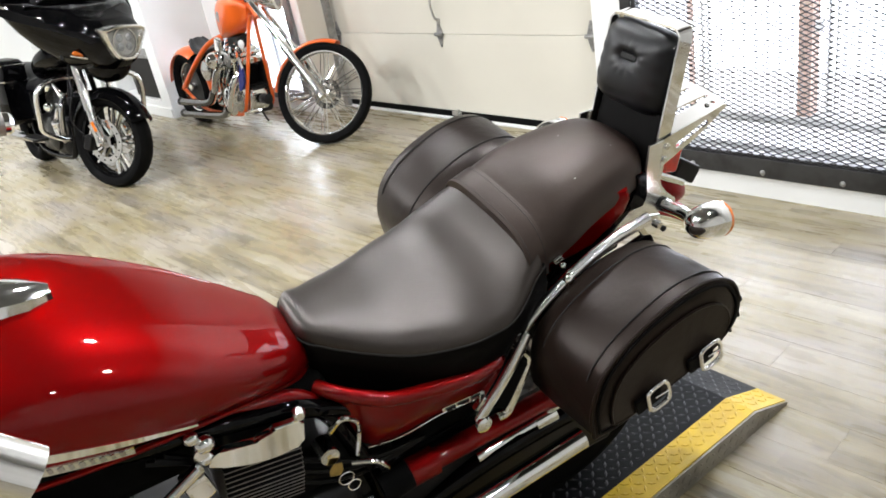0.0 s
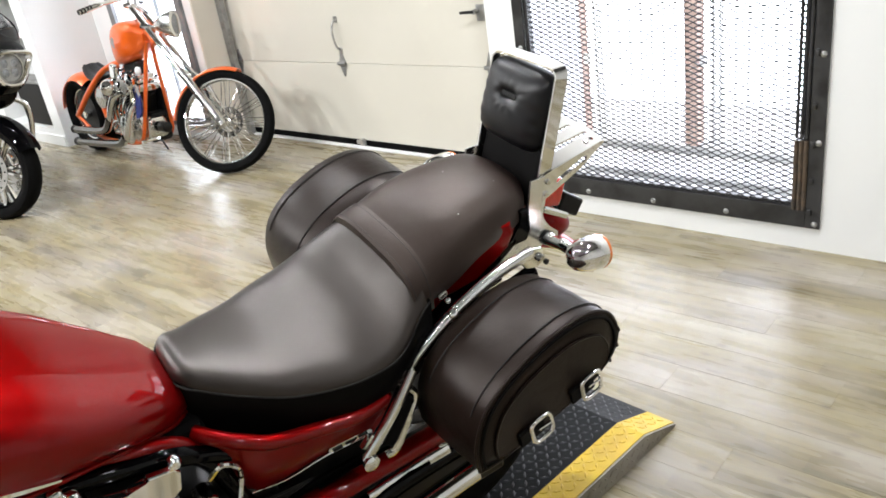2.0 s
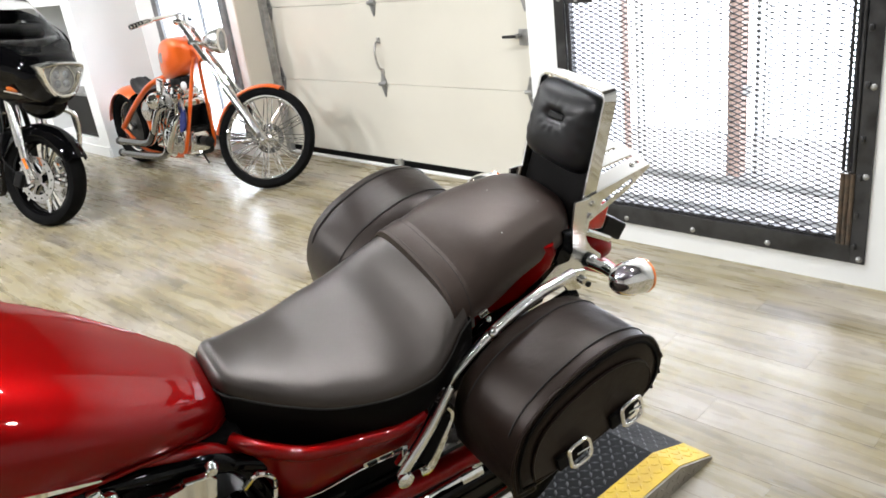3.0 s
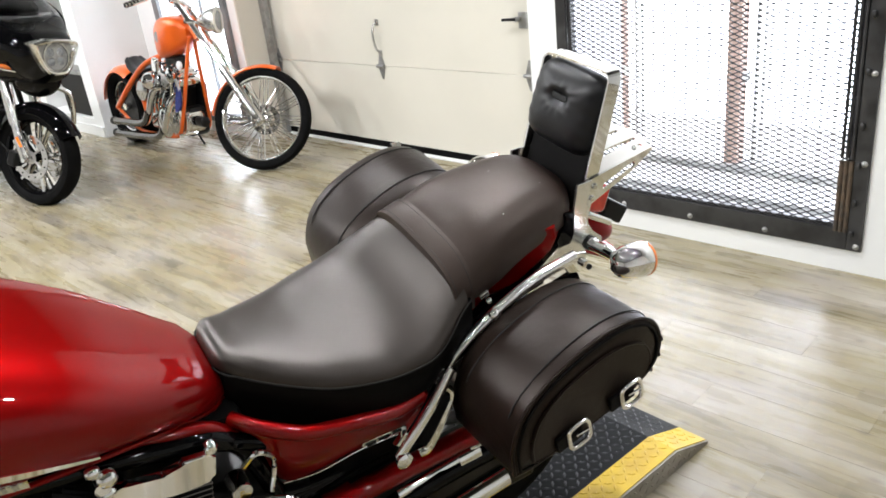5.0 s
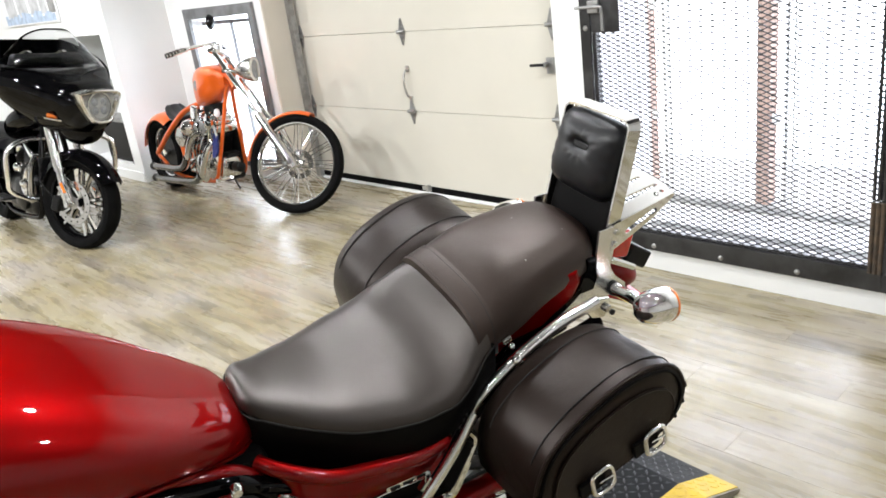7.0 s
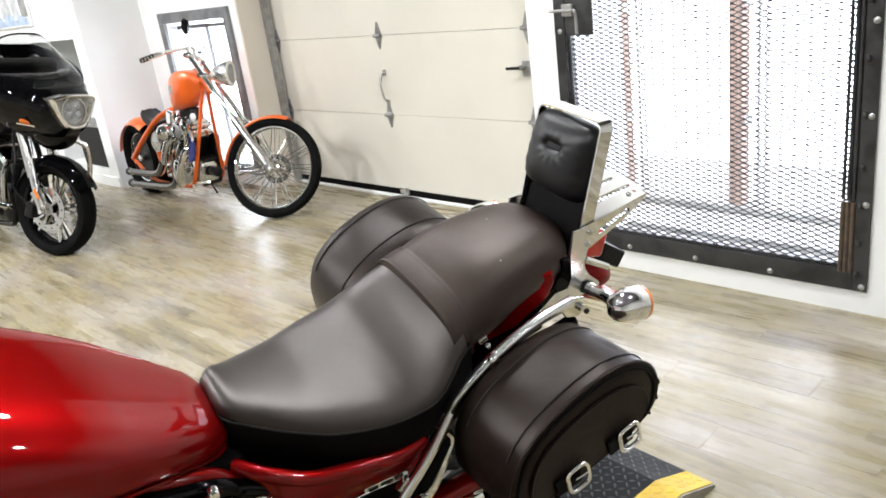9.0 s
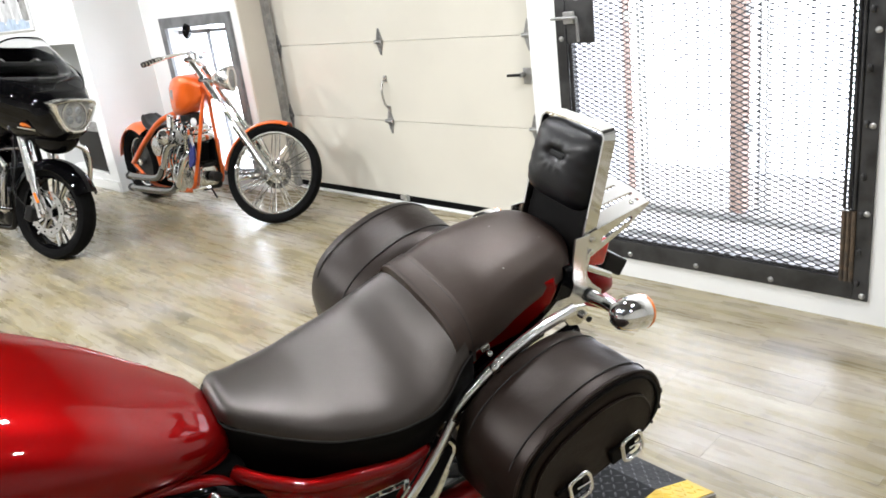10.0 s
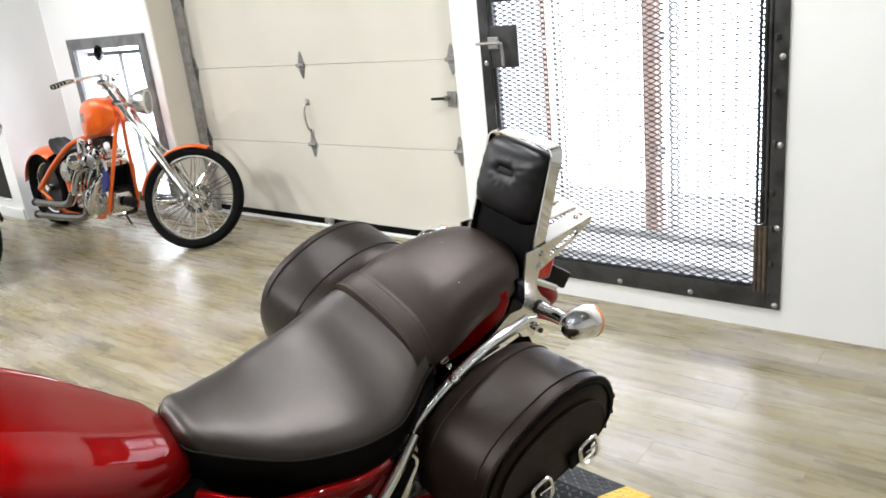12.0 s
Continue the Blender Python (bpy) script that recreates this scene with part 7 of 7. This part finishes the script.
for s in (1, -1):
    part("grip", one(rod, FT @ Vector((-0.56, s * 0.405, 1.115)), FT @ Vector((-0.67, s * 0.43, 1.05)), 0.018, 12), RUBBER, bar2)

# body: frame, engine, tank, seat, crash bar, saddlebags, rear wheel
fr2 = bmesh.new()
for s in (1, -1):
    tube(fr2, [(-0.33, s * 0.04, 0.95), (-0.36, s * 0.10, 0.60), (-0.42, s * 0.12, 0.26), (-0.55, s * 0.13, 0.18), (-1.15, s * 0.13, 0.18), (-1.35, s * 0.12, 0.40), (-1.45, s * 0.12, 0.62)], 0.020, 10)
tube(fr2, [(-0.31, 0, 1.0), (-0.7, 0, 0.90), (-1.1, 0, 0.72), (-1.5, 0, 0.66)], 0.026, 10)
part("frame", fr2, BLACKGLOSS, bg_)
e2 = bmesh.new()
box(e2, (0.62, 0.30, 0.30), pose(-0.80, 0, 0.33), 0.06, 3)
lathe(e2, [(0.13, 0), (0.13, 0.03), (0.09, 0.05), (0.01, 0.055)], 28, pose(-0.68, -0.15, 0.36, 90, 0, 0))
eng2 = part("engine", e2, BLACKSATIN, bg_, "black engine with chrome covers")
for s in (1, -1):
    m = pose(-0.72 + s * 0.05, 0, 0.50, 0, s * 26, 0)
    cy = bmesh.new()
    for i in range(8):
        box(cy, (0.17, 0.22, 0.007), m @ pose(0, 0, 0.01 + 0.021 * i), 0.003, 1)
    box(cy, (0.13, 0.17, 0.17), m @ pose(0, 0, 0.08), 0.02)
    part("cylinder", cy, BLACKSATIN, eng2, "black finned cylinder")
    hd2 = bmesh.new()
    box(hd2, (0.19, 0.24, 0.07), m @ pose(0, 0, 0.20), 0.025, 3)
    part("cylinder_cover", hd2, CHROME, eng2)
ch2 = bmesh.new()
tube(ch2, [(-0.50, -0.15, 0.60), (-0.45, -0.16, 0.50), (-0.50, -0.13, 0.38), (-0.64, -0.10, 0.30), (-1.1, -0.11, 0.25), (-1.75, -0.20, 0.26)], [0.020, 0.020, 0.020, 0.020, 0.030, 0.042], 16)
part("exhaust_pipe", ch2, DARKCHROME, eng2, "long chrome exhaust pipe")
part("front_header", one(tube, [(-0.40, -0.12, 0.66), (-0.36, -0.17, 0.58), (-0.40, -0.18, 0.42), (-0.45, -0.17, 0.32)], 0.020, 12), DARKCHROME, eng2)
for k in range(5):
    part("pushrod_tube", one(tube, [(-0.42 - 0.03 * k, -0.16, 0.60 - 0.03 * k), (-0.44 - 0.03 * k, -0.19, 0.54 - 0.03 * k), (-0.46 - 0.02 * k, -0.175, 0.46 - 0.03 * k)], 0.012, 8), CHROME, eng2)
part("horn", one(ball, 0.036, pose(-0.46, -0.20, 0.46)), CHROME, eng2)
part("regulator_cap", one(ball, 0.035, pose(-0.52, -0.21, 0.58)), CHROME, eng2)
rd = bmesh.new()
box(rd, (0.05, 0.24, 0.30), pose(-0.36, 0, 0.50, 0, 6, 0), 0.01)
part("oil_cooler", rd, BLACKPLAST, bg_)
cg = bmesh.new()
tube(cg, [(-0.34, -0.06, 0.79), (-0.30, -0.20, 0.79), (-0.27, -0.31, 0.75), (-0.27, -0.35, 0.68), (-0.30, -0.35, 0.52), (-0.34, -0.33, 0.43), (-0.40, -0.20, 0.35), (-0.44, -0.10, 0.32)], 0.018, 12)
part("crash_bar", cg, SATINCHROME, bg_, "chrome crash bar loop")
cg = bmesh.new()
tube(cg, [(-0.34, 0.06, 0.80), (-0.30, 0.22, 0.80), (-0.27, 0.36, 0.76), (-0.27, 0.41, 0.68), (-0.30, 0.41, 0.50), (-0.34, 0.38, 0.40), (-0.40, 0.24, 0.30), (-0.44, 0.12, 0.26)], 0.019, 12)
part("crash_bar", cg, CHROME, bg_, "chrome crash bar loop")
t2 = bmesh.new()
tb2 = [(-1.06, 0.06, 0.74, 0.80), (-0.98, 0.13, 0.74, 0.86), (-0.80, 0.185, 0.78, 0.96), (-0.62, 0.19, 0.82, 1.02), (-0.46, 0.15, 0.86, 1.03), (-0.38, 0.08, 0.90, 1.00)]
rings = []
for i in range(19):
    x = -1.06 + 0.68 * i / 18
    w, zl, zc = stations(tb2, x)
    rings.append([Vector((x, w * math.copysign(abs(math.cos(a)) ** 0.8, math.cos(a)), (zl + zc) / 2 + (zc - zl) / 2 * math.sin(a))) for a in [2 * math.pi * j / 24 for j in range(24)]])
loft(t2, rings)
part("fuel_tank", t2, BLACKGLOSS, bg_, "gloss black fuel tank", 60)
s2 = bmesh.new()
SEAT2 = [(-1.80, 0.10, 0.80, 0.84, 0.09), (-1.60, 0.16, 0.80, 0.85, 0.10), (-1.42, 0.18, 0.76, 0.80, 0.10), (-1.25, 0.19, 0.70, 0.73, 0.09), (-1.08, 0.13, 0.73, 0.77, 0.08), (-0.98, 0.08, 0.76, 0.80, 0.06)]
cushion(s2, SEAT2, -1.78, -1.0, 24, 20, 2.4, 0.05, 0.04)
bmesh.ops.rotate(s2, verts=s2.verts, cent=(0, 0, 0), matrix=Matrix.Rotation(radians(-90), 3, "Z"))
part("seat", s2, VINYL, bg_, "black stepped touring seat")
for s in (1, -1):
    sb2 = bmesh.new()
    rings = []
    for x, k in ((-1.80, 0.86), (-1.76, 0.96), (-1.63, 1.0), (-1.33, 1.0), (-1.21, 0.93), (-1.16, 0.78)):
        rings.append([Vector((x, s * (0.225 + 0.115 * k * u), 0.64 + 0.26 * k * v)) for u, v in ((-1, -0.8), (-0.8, -1), (0.7, -1), (1, -0.7), (1, 0.5), (0.75, 0.95), (0.4, 1), (-0.9, 1), (-1, 0.9))])
    loft(sb2, rings)
    sbag = part("saddlebag", sb2, BLACKGLOSS, bg_, "gloss black hard saddlebag")
    part("bag_trim", one(tube, [(-1.78, s * 0.336, 0.86), (-1.48, s * 0.340, 0.87), (-1.18, s * 0.318, 0.865), (-1.158, s * 0.25, 0.865), (-1.158, s * 0.13, 0.865)], 0.008, 8, 3), CHROME, sbag, "chrome trim strip")
    part("bag_trim", one(tube, [(-1.78, s * 0.340, 0.74), (-1.48, s * 0.343, 0.745), (-1.18, s * 0.322, 0.745), (-1.158, s * 0.25, 0.745), (-1.158, s * 0.13, 0.745)], 0.008, 8, 3), CHROME, sbag, "chrome trim strip")
    part("side_panel", one(box, (0.34, 0.05, 0.24), pose(-1.14, s * 0.17, 0.55, 0, 0, 0), 0.03, 3), BLACKGLOSS, bg_)
    bd2 = bmesh.new()
    box(bd2, (0.30, 0.10, 0.022), pose(-0.80, s * 0.27, 0.33), 0.01)
    rod(bd2, (-0.80, s * 0.12, 0.31), (-0.80, s * 0.30, 0.31), 0.014, 10)
    part("footboard", bd2, BLACKSATIN, bg_)
road_wheel(bg_, pose(-1.67, 0, 0.32, 90, 0, 0), 0.32, 0.17, 0.21, rim_mat=BLACKGLOSS)
rf2 = bmesh.new()
rings = []
for i in range(17):
    a = radians(20 + 140 * i / 16)
    ring = [Vector((-1.67 + (0.38 - 0.05 * abs(u) ** 3) * math.cos(a), 0.12 * u, 0.34 + (0.38 - 0.05 * abs(u) ** 3) * math.sin(a))) for u in [-1 + 0.2 * j for j in range(11)]]
    rings.append(ring + [Vector((-1.67 + (v.x + 1.67) * 0.98, v.y * 0.96, 0.34 + (v.z - 0.34) * 0.98)) for v in ring[::-1]])
loft(rf2, rings)
part("rear_fender", rf2, BLACKGLOSS, bg_)
part("kickstand", one(tube, [(-0.75, 0.14, 0.18), (-0.70, 0.24, 0.08), (-0.66, 0.27, 0.055)], 0.013, 8), BLACKSATIN, bg_)
for s in (-1,):
    ms = bmesh.new()
    tube(ms, [FT @ Vector((-0.30, s * 0.44, 1.20)), FT @ Vector((-0.36, s * 0.52, 1.24)), FT @ Vector((-0.38, s * 0.55, 1.26))], 0.008, 8)
    mst = part("mirror_stem", ms, CHROME, bg_)
    mh2 = bmesh.new()
    ball(mh2, (0.035, 0.085, 0.055), FT @ pose(-0.39, s * 0.60, 1.28, 0, 0, s * 12))
    part("mirror_shell", mh2, CHROME, mst, "chrome mirror shell")

# ---- floor planks ----
PW, PL = 0.152, 1.22
pm = bmesh.new()
box(pm, (PL - 0.0003, PW - 0.0003, 0.006), pose(0, 0, -0.003), 0.00035, 1)
first_plank = part("plank", pm, PLANK, floor)
plank_mesh = first_plank.data
rest, used = [], False
for j in range(-34, 26):
    y = j * PW + 0.05
    if y > DOOR_Y - 0.02 or y < Y0 - 0.1:
        continue
    east = X1 + 0.05 if y < WALL_Y + 0.05 else -2.36
    off = (j * 0.377 % 1.0) * PL
    for i in range(-10, 5):
        x = i * PL + off
        a, b = max(x - PL / 2 + 0.00015, X0 - 0.1), min(x + PL / 2 - 0.00015, east)
        if b - a < 0.02:
            continue
        if -8.9 < x < 1.8 and y > -0.5 and b - a > PL - 0.01:
            o = first_plank if not used else new("plank", plank_mesh)
            used = True
            o.parent = floor
            o.matrix_local = pose(x, y, 0)
        else:
            rest.append((a, b, y))
verts, faces = [], []
for xa, xb, y in rest:
    k = len(verts)
    b = PW / 2 - 0.00015
    verts += [(xa, y - b, 0), (xb, y - b, 0), (xb, y + b, 0), (xa, y + b, 0)]
    verts += [(xa, y - b, -0.006), (xb, y - b, -0.006), (xb, y + b, -0.006), (xa, y + b, -0.006)]
    faces += [(k, k + 1, k + 2, k + 3), (k + 4, k + 5, k + 1, k), (k + 5, k + 6, k + 2, k + 1), (k + 6, k + 7, k + 3, k + 2), (k + 7, k + 4, k, k + 3)]
me = bpy.data.meshes.new("planks")
me.from_pydata(verts, [], faces)
me.materials.append(PLANK)
pr = new("planks", me)
pr.parent = floor
tagged(pr, "remaining grey and tan vinyl planks", kind="stuff")
